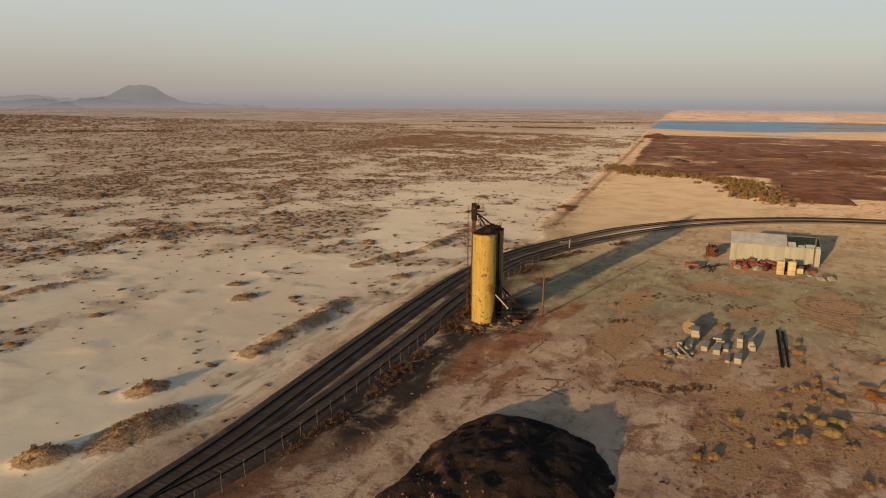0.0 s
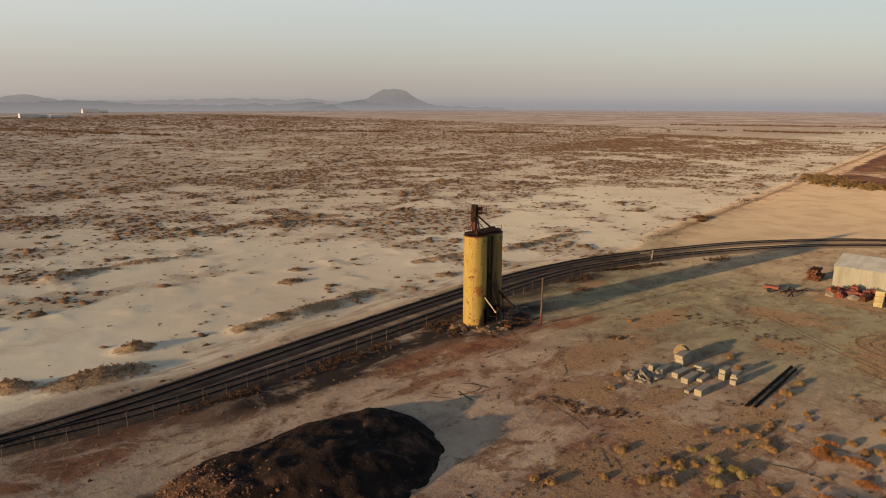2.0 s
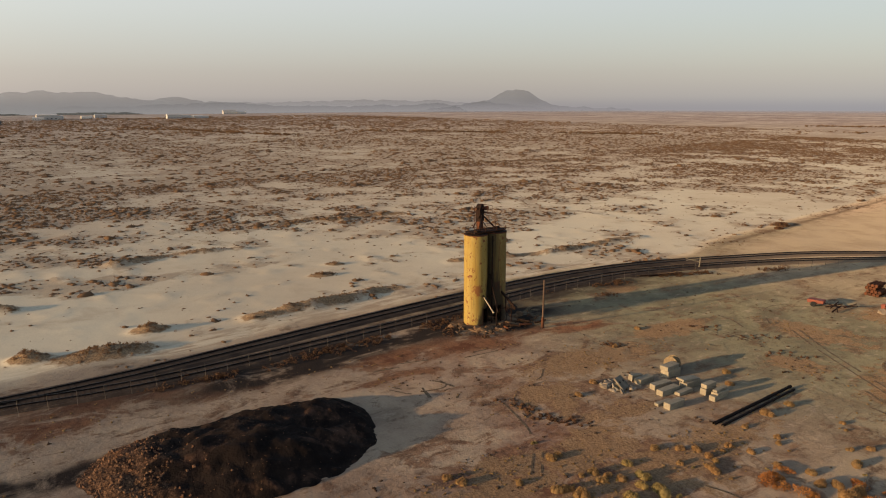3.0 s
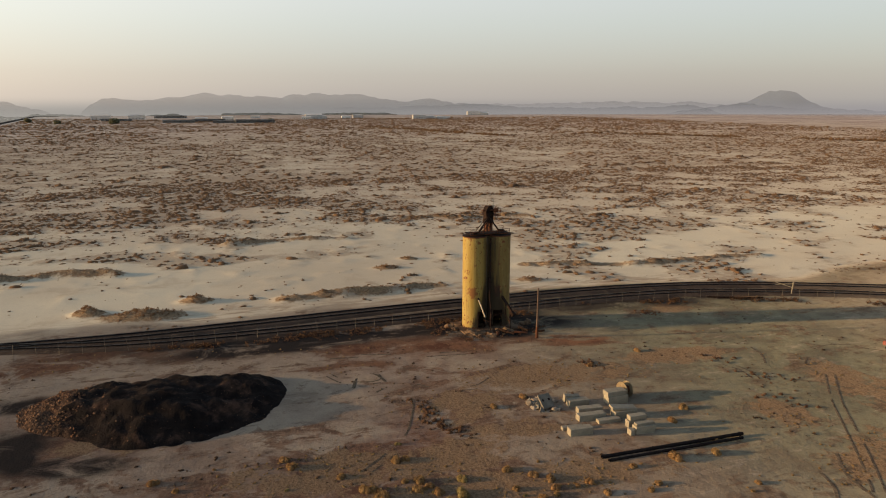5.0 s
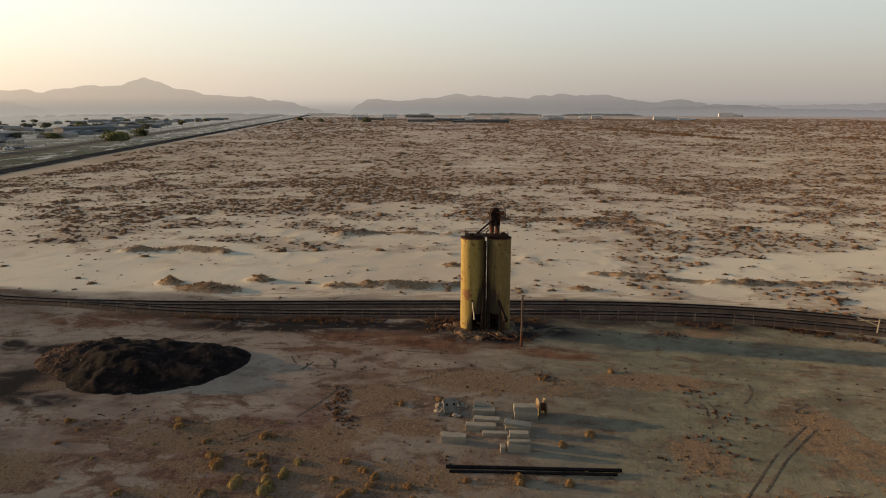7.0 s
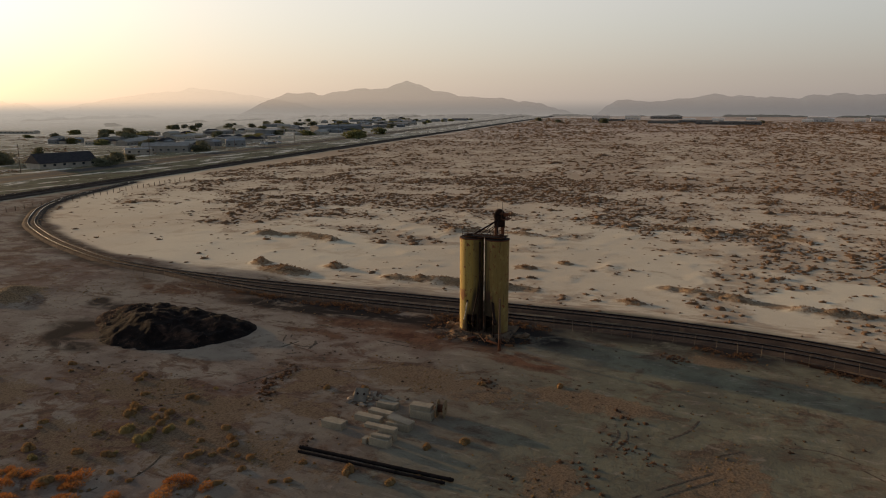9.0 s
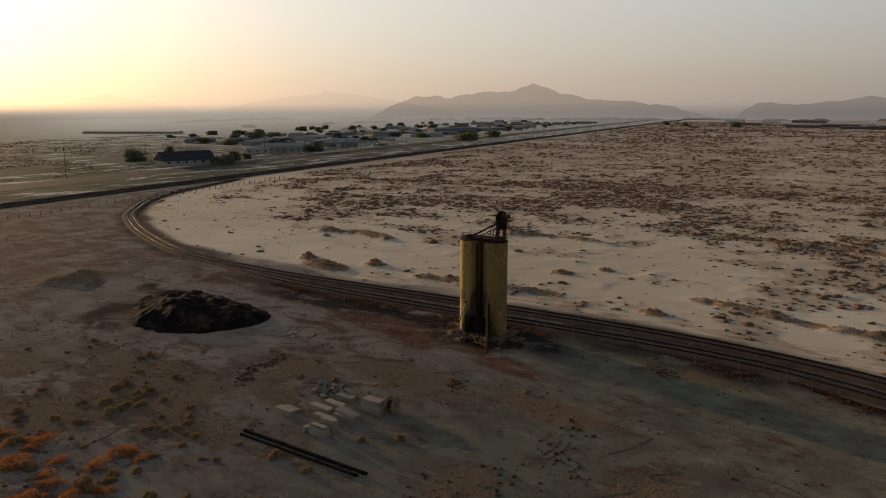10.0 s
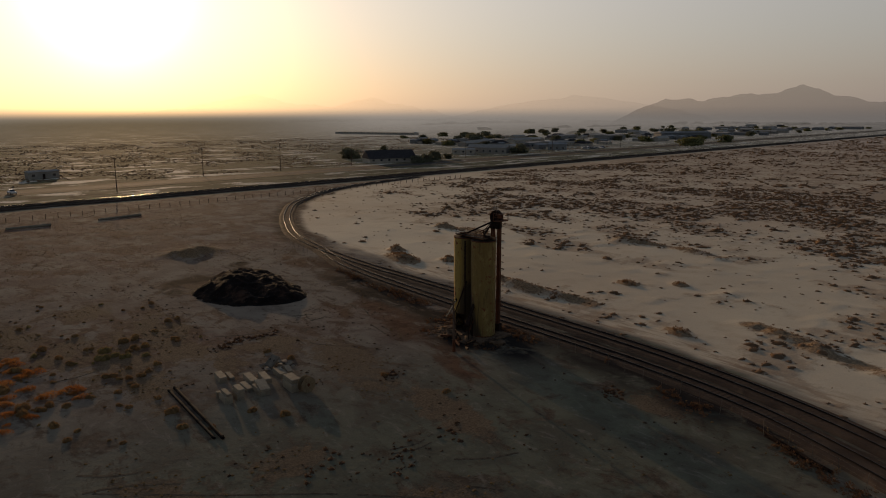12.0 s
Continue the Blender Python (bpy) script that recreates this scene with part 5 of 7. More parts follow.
slab = part("slab", box(BM(), (-28.6, 90.4, 0.06), (5.6, 8.4, 0.3), rz=3, bevel=0.05), M_MUD)
tagged(slab, "cracked dirt-covered concrete pad under the silos", "concrete pad")


def lump(seed, s, rough=0.35, sub=2):
    bm = BM()
    bmesh.ops.create_icosphere(bm, subdivisions=sub, radius=1.0)
    for v in bm.verts:
        n = noise.fractal(v.co * 1.3 + Vector((seed * 7.1, 0, 0)), 1.0, 2.0, 3)
        v.co *= 1 + rough * n
        v.co.x, v.co.y, v.co.z = v.co.x * s[0], v.co.y * s[1], v.co.z * s[2]
    return bm


M_LUMP = surf("dry_dirt_lump", (0.24, 0.155, 0.09), (0.15, 0.092, 0.055), 1.2, 0.95, 0, 0.5, 0.03, 8, rnd=0.5)
rnd = random.Random(11)
for i in range(56):
    a = rnd.uniform(-2.0, 1.4)
    d = rnd.uniform(2.2, 4.6)
    x, y = -28.6 + d * math.cos(a) * 1.0, 90.4 + d * 1.35 * math.sin(a)
    s = rnd.choice((0.1, 0.15, 0.2, 0.3, 0.5)) * rnd.uniform(0.8, 1.2)
    ob = part("rubble", lump(i, (s * rnd.uniform(0.8, 1.7), s, s * rnd.uniform(0.4, 0.8)), 0.75), M_LUMP if i % 2 == 0 else M_MUD)
    ob.matrix_basis = pose(x, y, s * 0.22, 0, 0, rnd.uniform(0, 360))
    tagged(ob, "broken rubble and dry weeds at the silo foot", "rubble", "silo rubble")
for i, (x, y, rz, ln) in enumerate(((-24.6, 91.6, 40, 2.4), (-23.6, 93.2, 70, 1.8), (-25.0, 94.2, 15, 2.0), (-24.2, 90.2, -20, 1.5), (-23.2, 95.6, 60, 1.6))):
    ob = part("scrap_beam", box(BM(), (0, 0, 0.3), (ln, 0.2, 0.24), ry=8 - 5 * i, bevel=0.02), M_RUST if i % 2 else M_DARK)
    ob.matrix_basis = pose(x, y, 0.08, 0, 0, rz)
    tagged(ob, "rusty scrap beam lying beside the silos", "scrap", "scrap by the silos")

# short utility pole
pole = tagged(empty("wooden_post", pose(-21.9, 94.7, 0)), "tall bare weathered wooden post near the silos", "post")
part("shaft", rod(BM(), (0, 0, -0.2), (0.08, 0, 6.6), 0.15, 12, 0.11), M_WOOD, pole)
part("base_collar", rod(BM(), (0, 0, 0), (0, 0, 1.5), 0.2, 12, 0.17), M_RUST, pole, "rust-red sleeve round the foot")
part("bolt", rod(BM(), (-0.18, 0, 6.2), (0.22, 0, 6.2), 0.03, 6), M_DARK, pole)

# ---- spoil pile ----
PILE_AZ = [0, 35, 62, 90, 113, 145, 180, 202, 225, 251, 267, 290, 309, 335, 360]
PILE_R = [8.6, 9.4, 10.6, 11.6, 12.2, 9.4, 8.2, 9.2, 12.0, 15.0, 13.2, 9.6, 8.6, 8.6, 8.6]


def pile_z(x, y):
    # long heap running south to north, highest in the middle
    dx, dy = x + 14.0, y - 50.5
    ang = np.degrees(np.arctan2(dy, dx)) % 360
    n = fbm(x, y, 4.0, 4, 91) - 0.5
    edge_r = np.interp(ang, PILE_AZ, PILE_R) * (1 + 0.16 * n)
    rim = edge_r - np.hypot(dx, dy)
    crest = 1.4 + 0.45 * np.exp(-((x + 13.2) / 4.5) ** 2 - ((y - 49.5) / 5) ** 2) - 0.55 * smooth(-y, -44, -38) + 1.1 * n
    trough = np.exp(-((x + 13.2 - 0.25 * (y - 56)) / 1.1) ** 2 - ((y - 56) / 3.2) ** 2)
    h = (crest + 0.25) * (0.3 * smooth(rim, -0.2, 4.6) + 0.7 * np.clip(rim / 5.0, 0, 1)) - 0.8 * trough * smooth(rim, 1, 4)
    z = h + 0.95 * (fbm(x, y, 2.4, 4, 92) - 0.5) * smooth(rim, 0, 1.5) + 0.7 * (fbm(x, y, 1.25, 2, 95) - 0.5) * smooth(rim, 0, 1.0) - 0.1
    return np.where(rim > 0.4, np.maximum(z, 0.03), z)


px = np.arange(-27, -2, 0.26)
py = np.arange(33, 65, 0.26)
PX, PY = np.meshgrid(px, py)
PZ = pile_z(PX, PY)
keep = PZ > -0.095
pid = np.arange(PX.size).reshape(PX.shape)
pf = [tuple(int(pid[j + b, i + a]) for a, b in ((0, 0), (1, 0), (1, 1), (0, 1))) for j in range(len(py) - 1) for i in range(len(px) - 1) if keep[j:j + 2, i:i + 2].any()]
used = sorted({i for f in pf for i in f})
to = {i: k for k, i in enumerate(used)}
pv = [(float(PX.flat[i]), float(PY.flat[i]), float(PZ.flat[i])) for i in used]
M_PILE_N = M_PILE.node_tree
_bs = M_PILE_N.nodes["Principled BSDF"]
_old = _bs.inputs["Base Color"].links[0].from_socket
_pos = M_PILE_N.nodes.new("ShaderNodeNewGeometry").outputs["Position"]
_sx = M_PILE_N.nodes.new("ShaderNodeSeparateXYZ")
link(M_PILE_N, _pos, _sx.inputs[0])
_n = noise_node(M_PILE_N, _pos, 0.5, 6, 0.7, 0.5)
_f = noise_node(M_PILE_N, _pos, 5.0, 4, 0.75)
# older, browner tipping at the south end
_w = math_node(M_PILE_N, "ADD", step_node(M_PILE_N, _sx.outputs["Y"], 46.0, 37.0), math_node(M_PILE_N, "MULTIPLY", math_node(M_PILE_N, "SUBTRACT", _n, 0.5), 2.2))
_brown = mix_node(M_PILE_N, step_node(M_PILE_N, _f, 0.38, 0.62), (0.045, 0.026, 0.017), (0.19, 0.105, 0.06))
_new = mix_node(M_PILE_N, math_node(M_PILE_N, "MULTIPLY", step_node(M_PILE_N, _w, 0.35, 0.75), 0.85), _old, _brown)
link(M_PILE_N, _new, _bs.inputs["Base Color"])
heap = tagged(new("slag_mound", mesh_from("slag_mound", pv, [tuple(to[i] for i in f) for f in pf], M_PILE, True)), "long black heap of slag with stony brown south end", "spoil heap")
M_CLINKER = surf("brown_clinker", (0.12, 0.062, 0.035), (0.17, 0.10, 0.06), 0.6, 0.9, 0, 0.3, 0.02, 8, c3=(0.05, 0.03, 0.02))
rnd = random.Random(5)
stones_v, stones_f = [], []
for i in range(2600):
    x, y = rnd.uniform(-24, -3), rnd.uniform(36, 64) if i < 700 else rnd.gauss(38.5, 2.6)
    z = float(pile_z(np.array([x]), np.array([y]))[0])
    if z < 0.02:
        continue
    s = rnd.choice((0.03, 0.04, 0.05, 0.07)) * rnd.uniform(0.8, 1.2) if i < 700 else rnd.choice((0.05, 0.07, 0.09, 0.12, 0.16, 0.22))
    m4 = pose(x, y, z, rnd.uniform(0, 360), rnd.uniform(0, 360), rnd.uniform(0, 360))
    k = len(stones_v)
    stones_v += [tuple(m4 @ Vector((a * s * rnd.uniform(0.6, 1.2), b * s * rnd.uniform(0.6, 1.2), c * s * rnd.uniform(0.5, 1)))) for a, b, c in ((1, 0, 0), (-1, 0, 0), (0, 1, 0), (0, -1, 0), (0, 0, 1), (0, 0, -1))]
    stones_f += [tuple(k + j for j in f) for f in ((0, 2, 4), (2, 1, 4), (1, 3, 4), (3, 0, 4), (2, 0, 5), (1, 2, 5), (3, 1, 5), (0, 3, 5))]
ob = new("gravel", mesh_from("gravel", stones_v, stones_f, M_CLINKER))
ob.parent = heap
tagged(ob, "pale stones scattered over the heap", kind="stuff")

# ---- concrete blocks and pipes ----
def block(x, y, z, ln, w, h, rz, ry=0.0, label="long precast concrete block lying on the dirt"):
    ln, w, h, z = ln * 0.9, w * 0.86, h * 0.8, z * 0.8
    b = part("concrete_block", box(BM(), (0, 0, h / 2), (ln, w, h), bevel=0.03), M_CONC)
    b.matrix_basis = pose(x, y, z, 0, ry, rz)
    return tagged(b, label, "concrete block", "concrete blocks")


block(3.7, 86.5, 0, 2.5, 0.95, 0.85, 86)
block(2.6, 86.3, 0, 2.3, 0.6, 0.4, 84)
block(1.35, 89.0, 0, 3.1, 0.95, 0.8, 86)
block(2.35, 90.3, 0, 2.6, 0.8, 0.45, 88)
block(0.0, 89.6, 0, 2.8, 0.9, 0.8, 83)
block(-1.9, 89.4, 0, 2.4, 1.0, 0.85, 86)
block(-2.9, 89.2, 0, 1.8, 0.7, 0.9, 80, 6)
block(1.7, 92.4, 0, 2.6, 1.15, 0.85, 88)
block(1.5, 92.4, 0.85, 2.8, 1.2, 0.3, 80, 5, "thin concrete slab lying on a block")
block(-1.3, 93.4, 0, 2.5, 1.2, 1.05, 88)
block(-1.4, 93.3, 1.05, 2.4, 1.2, 0.6, 89, 0, "concrete block stacked on another")
block(5.3, 92.2, 0, 2.2, 0.9, 0.95, 88)
block(5.25, 92.25, 0.95, 2.1, 0.6, 0.3, 88, 0, "thin concrete slab lying on a block")
block(4.0, 92.2, 0, 2.0, 0.85, 0.9, 85)
block(3.95, 92.3, 0.9, 1.9, 0.8, 0.55, 87, 0, "concrete block stacked on another")
block(5.4, 90.8, 0, 0.5, 0.8, 0.75, 88)
rnd = random.Random(3)
for i in range(34):
    s = rnd.uniform(0.14, 0.42)
    chunk = box(BM(), (0, 0, s * 0.3), (s * rnd.uniform(1.2, 2.4), s * rnd.uniform(0.9, 1.5), s * rnd.uniform(0.5, 0.9)), bevel=0.02) if i % 2 else lump(40 + i, (s * 1.3, s, s * 0.7), 0.6, 1)
    for v in chunk.verts:
        v.co *= rnd.uniform(0.8, 1.2)
    ob = part("concrete_rubble", chunk, M_RUBBLE if i % 3 else M_CONC)
    ob.matrix_basis = pose(-2.8 + rnd.uniform(-1.7, 1.4), 86.4 + rnd.uniform(-1.6, 1.6), s * 0.15, rnd.uniform(-28, 28), rnd.uniform(-28, 28), rnd.uniform(0, 360))
    tagged(ob, "broken chunk of pale concrete rubble", "rubble", "concrete rubble")
M_GREYC = surf("grey_broken_concrete", (0.17, 0.15, 0.12), (0.11, 0.098, 0.08), 1.4, 0.9, 0, 0.35, 0.02, 12, rnd=0.4)
slabp = block(-2.5, 86.1, 0.75, 1.7, 1.6, 0.28, 10, 42, "tilted concrete slab with two round holes")
for dy in (-0.35, 0.35):
    slabp.data.materials[0] = M_GREYC
    part("hole_rim", rod(BM(), (-0.1, dy, 0.2), (-0.1, dy, 0.232), 0.13, 14), M_DARK, slabp)


M_PIPE = surf("black_tarred_pipe", (0.011, 0.009, 0.009), (0.022, 0.016, 0.014), 2.0, 0.85, 0, 0.3, 0.01, 12, c3=(0.05, 0.03, 0.02), cut=(0.6, 0.7))


def pipe_run(x0, y0, x1, y1, r, label):
    p = tagged(empty("steel_pipe", pose(x0, y0, r)), label, "pipe", "steel pipes")
    d = Vector((x1 - x0, y1 - y0, 0))
    bm = BM()
    n, k = 16, 2
    ax = d.normalized()
    sd = Vector((-ax.y, ax.x, 0))
    rings = []
    for at, rr in ((Vector(), r), (d, r), (d, r * 0.86), (Vector(), r * 0.86)):
        rings.append([bm.verts.new(at + (sd * math.cos(a) + Vector((0, 0, 1)) * math.sin(a)) * rr) for a in np.linspace(0, math.tau, n, endpoint=False)])
    for j in range(4):
        A, B = rings[j], rings[(j + 1) % 4]
        for i in range(n):
            bm.faces.new((A[i], A[(i + 1) % n], B[(i + 1) % n], B[i]))
    part("tube", bm, M_PIPE, p)
    for f in (0.02, 0.35, 0.68, 0.98):
        part("flange", rod(BM(), d * f - ax * 0.05, d * f + ax * 0.05, r * 1.22, 16), M_PIPE, p)
    return p


pipe_run(8.4, 85.9, 8.7, 100.4, 0.16, "long dark rusty steel pipe lying on the ground")
pipe_run(9.1, 86.2, 9.3, 99.9, 0.13, "long dark rusty steel pipe lying on the ground")

# ---- fence along the siding ----
fence = tagged(empty("wire_fence"), "sagging wire fence on thin steel posts along the siding", "fence")
fl = curve_points([(-36.4, 20), (-35.0, 33), (-33.9, 42), (-33.3, 52), (-33.0, 64), (-32.9, 84), (-33.0, 105), (-32.0, 118), (-29.6, 130), (-26.5, 139.5), (-20, 152), (-12, 164)], 2.55)
pm = bpy.data.meshes.new("post")
bm = rod(BM(), (0, 0, -0.1), (0, 0, 1.45), 0.026, 6)
bar(bm, (0, 0, 1.45), (0.2, 0, 1.68), 0.03)
bm.to_mesh(pm)
bm.free()
pm.materials.append(M_POST)
rnd = random.Random(8)
tops = []
for p in fl:
    if abs(p[1] - 90) < 5:
        tops.append(None)
        continue
    ob = new("post", pm)
    ob.parent = fence
    ob.matrix_basis = pose(p[0] + rnd.uniform(-0.1, 0.1), p[1], 0, rnd.uniform(-6, 6), rnd.uniform(-6, 6), rnd.uniform(-30, 30))
    tops.append(p)
for h in (0.5, 0.95, 1.4):
    for south_run in (True, False):
        run = np.array([p for p in tops if p is not None and (p[1] < 90) == south_run])
        wire = new("wire", strip("wire", run, [(-0.006, h), (0, h + 0.007), (0.006, h), (0, h - 0.007), (-0.006, h)], M_POST))
        wire.parent = fence
gate = tagged(empty("gate_post", pose(-27.7, 141.7, 0)), "pale leaning gate post with a short cross rail", "post")
part("shaft", bar(BM(), (0, 0, 0), (0.1, 0.1, 2.1), 0.16), M_CONC, gate)
part("cross_rail", bar(BM(), (0.05, 0.05, 1.2), (-1.6, -1.9, 1.9), 0.09), M_CONC, gate)
part("cross_rail", bar(BM(), (0.05, 0.05, 1.8), (-1.5, -1.8, 1.5), 0.07), M_CONC, gate)


# ---- shed and scrap yard ----
def corrugated(name, w, h, parent, m4, material, pitch=0.32, label=""):
    bm = BM()
    n = int(w / pitch) * 2
    lo, hi = [], []
    for i in range(n + 1):
        x, y = w * i / n, 0.022 * (i % 2)
        lo.append(bm.verts.new((x, y, 0)))
        hi.append(bm.verts.new((x, y, h)))
    for i in range(n):
        bm.faces.new((lo[i], lo[i + 1], hi[i + 1], hi[i]))
    r = bmesh.ops.extrude_face_region(bm, geom=list(bm.faces))
    bmesh.ops.translate(bm, vec=(0, 0.02, 0), verts=[v for v in r["geom"] if isinstance(v, bmesh.types.BMVert)])
    bmesh.ops.transform(bm, matrix=m4, verts=bm.verts)
    return part(name, bm, material, parent, label)


SW_, SD_, SH_, SB_ = 15.4, 5.2, 3.4, 4.6
shed = tagged(empty("shed", pose(2.9, 144.6, 0, 0, 0, -1)), "long pale corrugated metal shed with a torn roof", "shed")
corrugated("wall", SW_, SH_, shed, pose(0, 0, 0), M_SHED)
corrugated("wall", SW_, SB_, shed, pose(0, SD_, 0), M_SHED)
for x in (0.0, SW_):
    bm = BM()
    side = [bm.verts.new((x + k, y, z)) for k in (-0.03, 0.03) for y, z in ((0.05, 0), (SD_, 0), (SD_, SB_ - 0.05), (0.05, SH_ - 0.05))]
    for f in ((0, 1, 2, 3), (7, 6, 5, 4), (0, 4, 5, 1), (1, 5, 6, 2), (2, 6, 7, 3), (3, 7, 4, 0)):
        bm.faces.new([side[i] for i in f])
    part("wall", bm, M_SHED, shed)
PITCH = math.degrees(math.atan2(SB_ - SH_, SD_))
corrugated("roof", 9.9, SD_ + 0.6, shed, pose(-0.1, -0.25, SH_ + 0.02, PITCH - 90, 0, 0), M_SHEDROOF, 0.4, "pale metal roof sheets")
for i in range(9):
    x = 9.9 + i * 0.66
    part("rafter", bar(BM(), (x, 0.05, SH_ - 0.1), (x, SD_, SB_ - 0.1), 0.09, 0.16), M_WOOD, shed)
corrugated("roof_sheet", 5.3, SD_ - 0.3, shed, pose(9.95, 0.35, SH_ + 0.08, PITCH - 90, 0, 0), M_GREEN, 0.4, "dark green roof sheet")
for x, y, w, h, rz in ((10.0, -0.1, 1.3, 1.9, 3), (11.6, -0.05, 1.1, 0.9, -5), (13.0, -0.1, 1.6, 1.3, 7), (14.4, 0.0, 0.9, 0.7, -8)):
    corrugated("roof_sheet", w, h, shed, pose(x, y, SH_ + 0.1, PITCH - 86, 0, rz), M_SHEDROOF, 0.4, "bent pale roof sheet")
part("floor", box(BM(), (SW_ / 2, SD_ / 2, 0.05), (SW_ - 0.2, SD_ - 0.2, 0.1)), M_RUBBLE, shed)
part("corner_post", bar(BM(), (SW_ - 1.0, -0.25, 0), (SW_ - 1.0, -0.25, 5.6), 0.22), M_WOOD, shed)
tank = tagged(empty("pipe_stack", pose(0.3, 147.3, 0)), "stack of rusty dark pipes beside the shed", "pipe stack")
for i in range(4):
    for j in range(4 - i // 2):
        part("tube", rod(BM(), (-1.6 + j * 0.55 + 0.25 * (i % 2), -1.5, 0.28 + i * 0.48), (-1.6 + j * 0.55 + 0.25 * (i % 2), 1.6, 0.28 + i * 0.48), 0.26, 12), M_RUST, tank)


def crate(x, y, z, s, mat, label, cat, group, rz=0.0):
    bm = box(BM(), (0, 0, s[2] / 2), s, bevel=0.04)
    for k in (-0.3, 0.3):
        box(bm, (0, s[1] * k, s[2] * 0.5), (s[0] + 0.04, 0.1, s[2] + 0.04))
    ob = part(cat.replace(" ", "_"), bm, mat)
    ob.matrix_basis = pose(x, y, z, 0, 0, rz)
    return tagged(ob, label, cat, group)


for x in (11.2, 13.0):
    for k in range(3):
        crate(x, 135.6 + 0.2 * k, k * 0.785, (1.2, 1.05, 0.76), M_CREAM, "cream painted crate stacked in the scrap yard", "crate", "cream crates", 4 * k - 3)
crate(14.3, 137.6, 0, (1.3, 1.1, 0.9), M_CREAM, "cream painted crate standing on the dirt", "crate", "cream crates", 12)
rnd = random.Random(21)
for i in range(34):
    red_one = rnd.random() < 0.55
    x, y = rnd.uniform(4.2, 17.2), rnd.uniform(137.4, 142.6)
    if 10 < x < 14.8 and y < 138.2:
        y += 2
    s = (rnd.uniform(0.8, 2.4), rnd.uniform(0.5, 1.2), rnd.uniform(0.4, 1.1))
    bm = box(BM(), (0, 0, s[2] / 2), s, bevel=0.05)
    rod(bm, (-s[0] * 0.6, 0, s[2] * 0.7), (s[0] * 0.6, 0.2, s[2] * 1.15), 0.09, 8)
    ob = part("scrap_machine_part", bm, M_RED if red_one else (M_RUST if i % 2 else M_DARK))
    ob.matrix_basis = pose(x, y, 0, rnd.uniform(-6, 6), rnd.uniform(-6, 6), rnd.uniform(0, 180))
    tagged(ob, "faded red scrap machine part heaped by the shed" if red_one else "rusty dark scrap machine part heaped by the shed", "scrap", "scrap heap")
for i in range(16):
    s = rnd.uniform(0.3, 0.9)
    ob = part("rubble", lump(80 + i, (s * 1.3, s, s * 0.6), 0.5, 1), M_CONC if i % 2 else M_RUBBLE)
    a, b = (6.0, 138.8) if i < 9 else (17.6, 134.5)
    ob.matrix_basis = pose(a + rnd.uniform(-2, 2), b + rnd.uniform(-1.6, 1.6), s * 0.25, 0, 0, rnd.uniform(0, 360))
    tagged(ob, "pale broken rubble in the scrap yard", "rubble", "scrap yard rubble")
cart = tagged(empty("flatbed_trailer", pose(-3.6, 134.0, 0, 0, 0, 10)), "rusty red two-wheeled trailer standing in the dirt", "trailer")
part("bed", box(BM(), (0, 0, 0.75), (2.2, 1.4, 0.5), bevel=0.05), M_RED, cart)
for sx in (-0.85, 0.85):
    part("wheel", rod(BM(), (-0.2, sx - 0.1, 0.38), (-0.2, sx + 0.1, 0.38), 0.38, 14), M_TYRE, cart)
part("drawbar", bar(BM(), (1.1, 0, 0.6), (3.2, 0.3, 0.25), 0.1), M_DARK, cart)
for x, y, rz in ((-1.2, 134.6, 30), (0.4, 135.8, -20), (-0.2, 133.2, 75)):
    ob = part("scrap_metal", bar(bar(BM(), (-1.2, 0, 0.1), (1.0, 0.3, 0.7), 0.14), (-0.6, -0.5, 0.1), (0.5, 0.7, 0.9), 0.12), M_DARK)
    ob.matrix_basis = pose(x, y, 0, 0, 0, rz)
    tagged(ob, "dark twisted steel frame lying in the dirt", "scrap", "scrap frames")
booth = tagged(empty("yellow_hut", pose(51.5, 213, 0)), "small yellow hut at the edge of the yard", "hut")
part("wall", box(BM(), (0, 0, 1.5), (3, 2.6, 3.0), bevel=0.04), M_CREAM, booth)
part("roof", box(BM(), (0, 0, 3.1), (3.4, 3.0, 0.2), bevel=0.03), M_ROOFLT, booth)
part("door", box(BM(), (0.4, -1.33, 1.05), (0.9, 0.06, 2.0)), M_DARK, booth)
bin_ = tagged(empty("timber_pen", pose(36.0, 146.5, 0, 0, 0, 20)), "low brown timber pen with dry brush", "pen")
for k in range(4):
    part("plank", box(BM(), (0, 0, 0.25 + 0.3 * k), (5.0, 0.08, 0.26)), M_WOOD, bin_)
    part("plank", box(BM(), (2.5, 1.5, 0.25 + 0.3 * k), (0.08, 3.0, 0.26)), M_WOOD, bin_)
# dark flat heap behind the tracks
U, V = np.meshgrid(np.linspace(-1, 1, 40), np.linspace(-1, 1, 26))
hz = 2.0 * np.clip(1 - np.maximum(np.abs(U) ** 3, np.abs(V) ** 2.2), 0, 1) * (0.75 + 0.5 * fbm(U * 8, V * 5, 2, 3, 3)) - 0.05
vs = [(28 + 10.5 * float(u), 245 + 7.5 * float(v) - 1.0 * float(u), float(z)) for u, v, z in zip(U.ravel(), V.ravel(), hz.ravel())]
fs = [(j * 40 + i, j * 40 + i + 1, (j + 1) * 40 + i + 1, (j + 1) * 40 + i) for j in range(25) for i in range(39)]
M_PEAT = surf("dark_brown_spoil", (0.05, 0.025, 0.018), (0.085, 0.045, 0.03), 0.3, 0.95, 0, 0.7, 0.1, 2.5, where="Position")
tagged(new("slag_mound", mesh_from("slag_mound", vs, fs, M_PEAT, True)), "low dark brown heap behind the railway curve", "spoil heap")
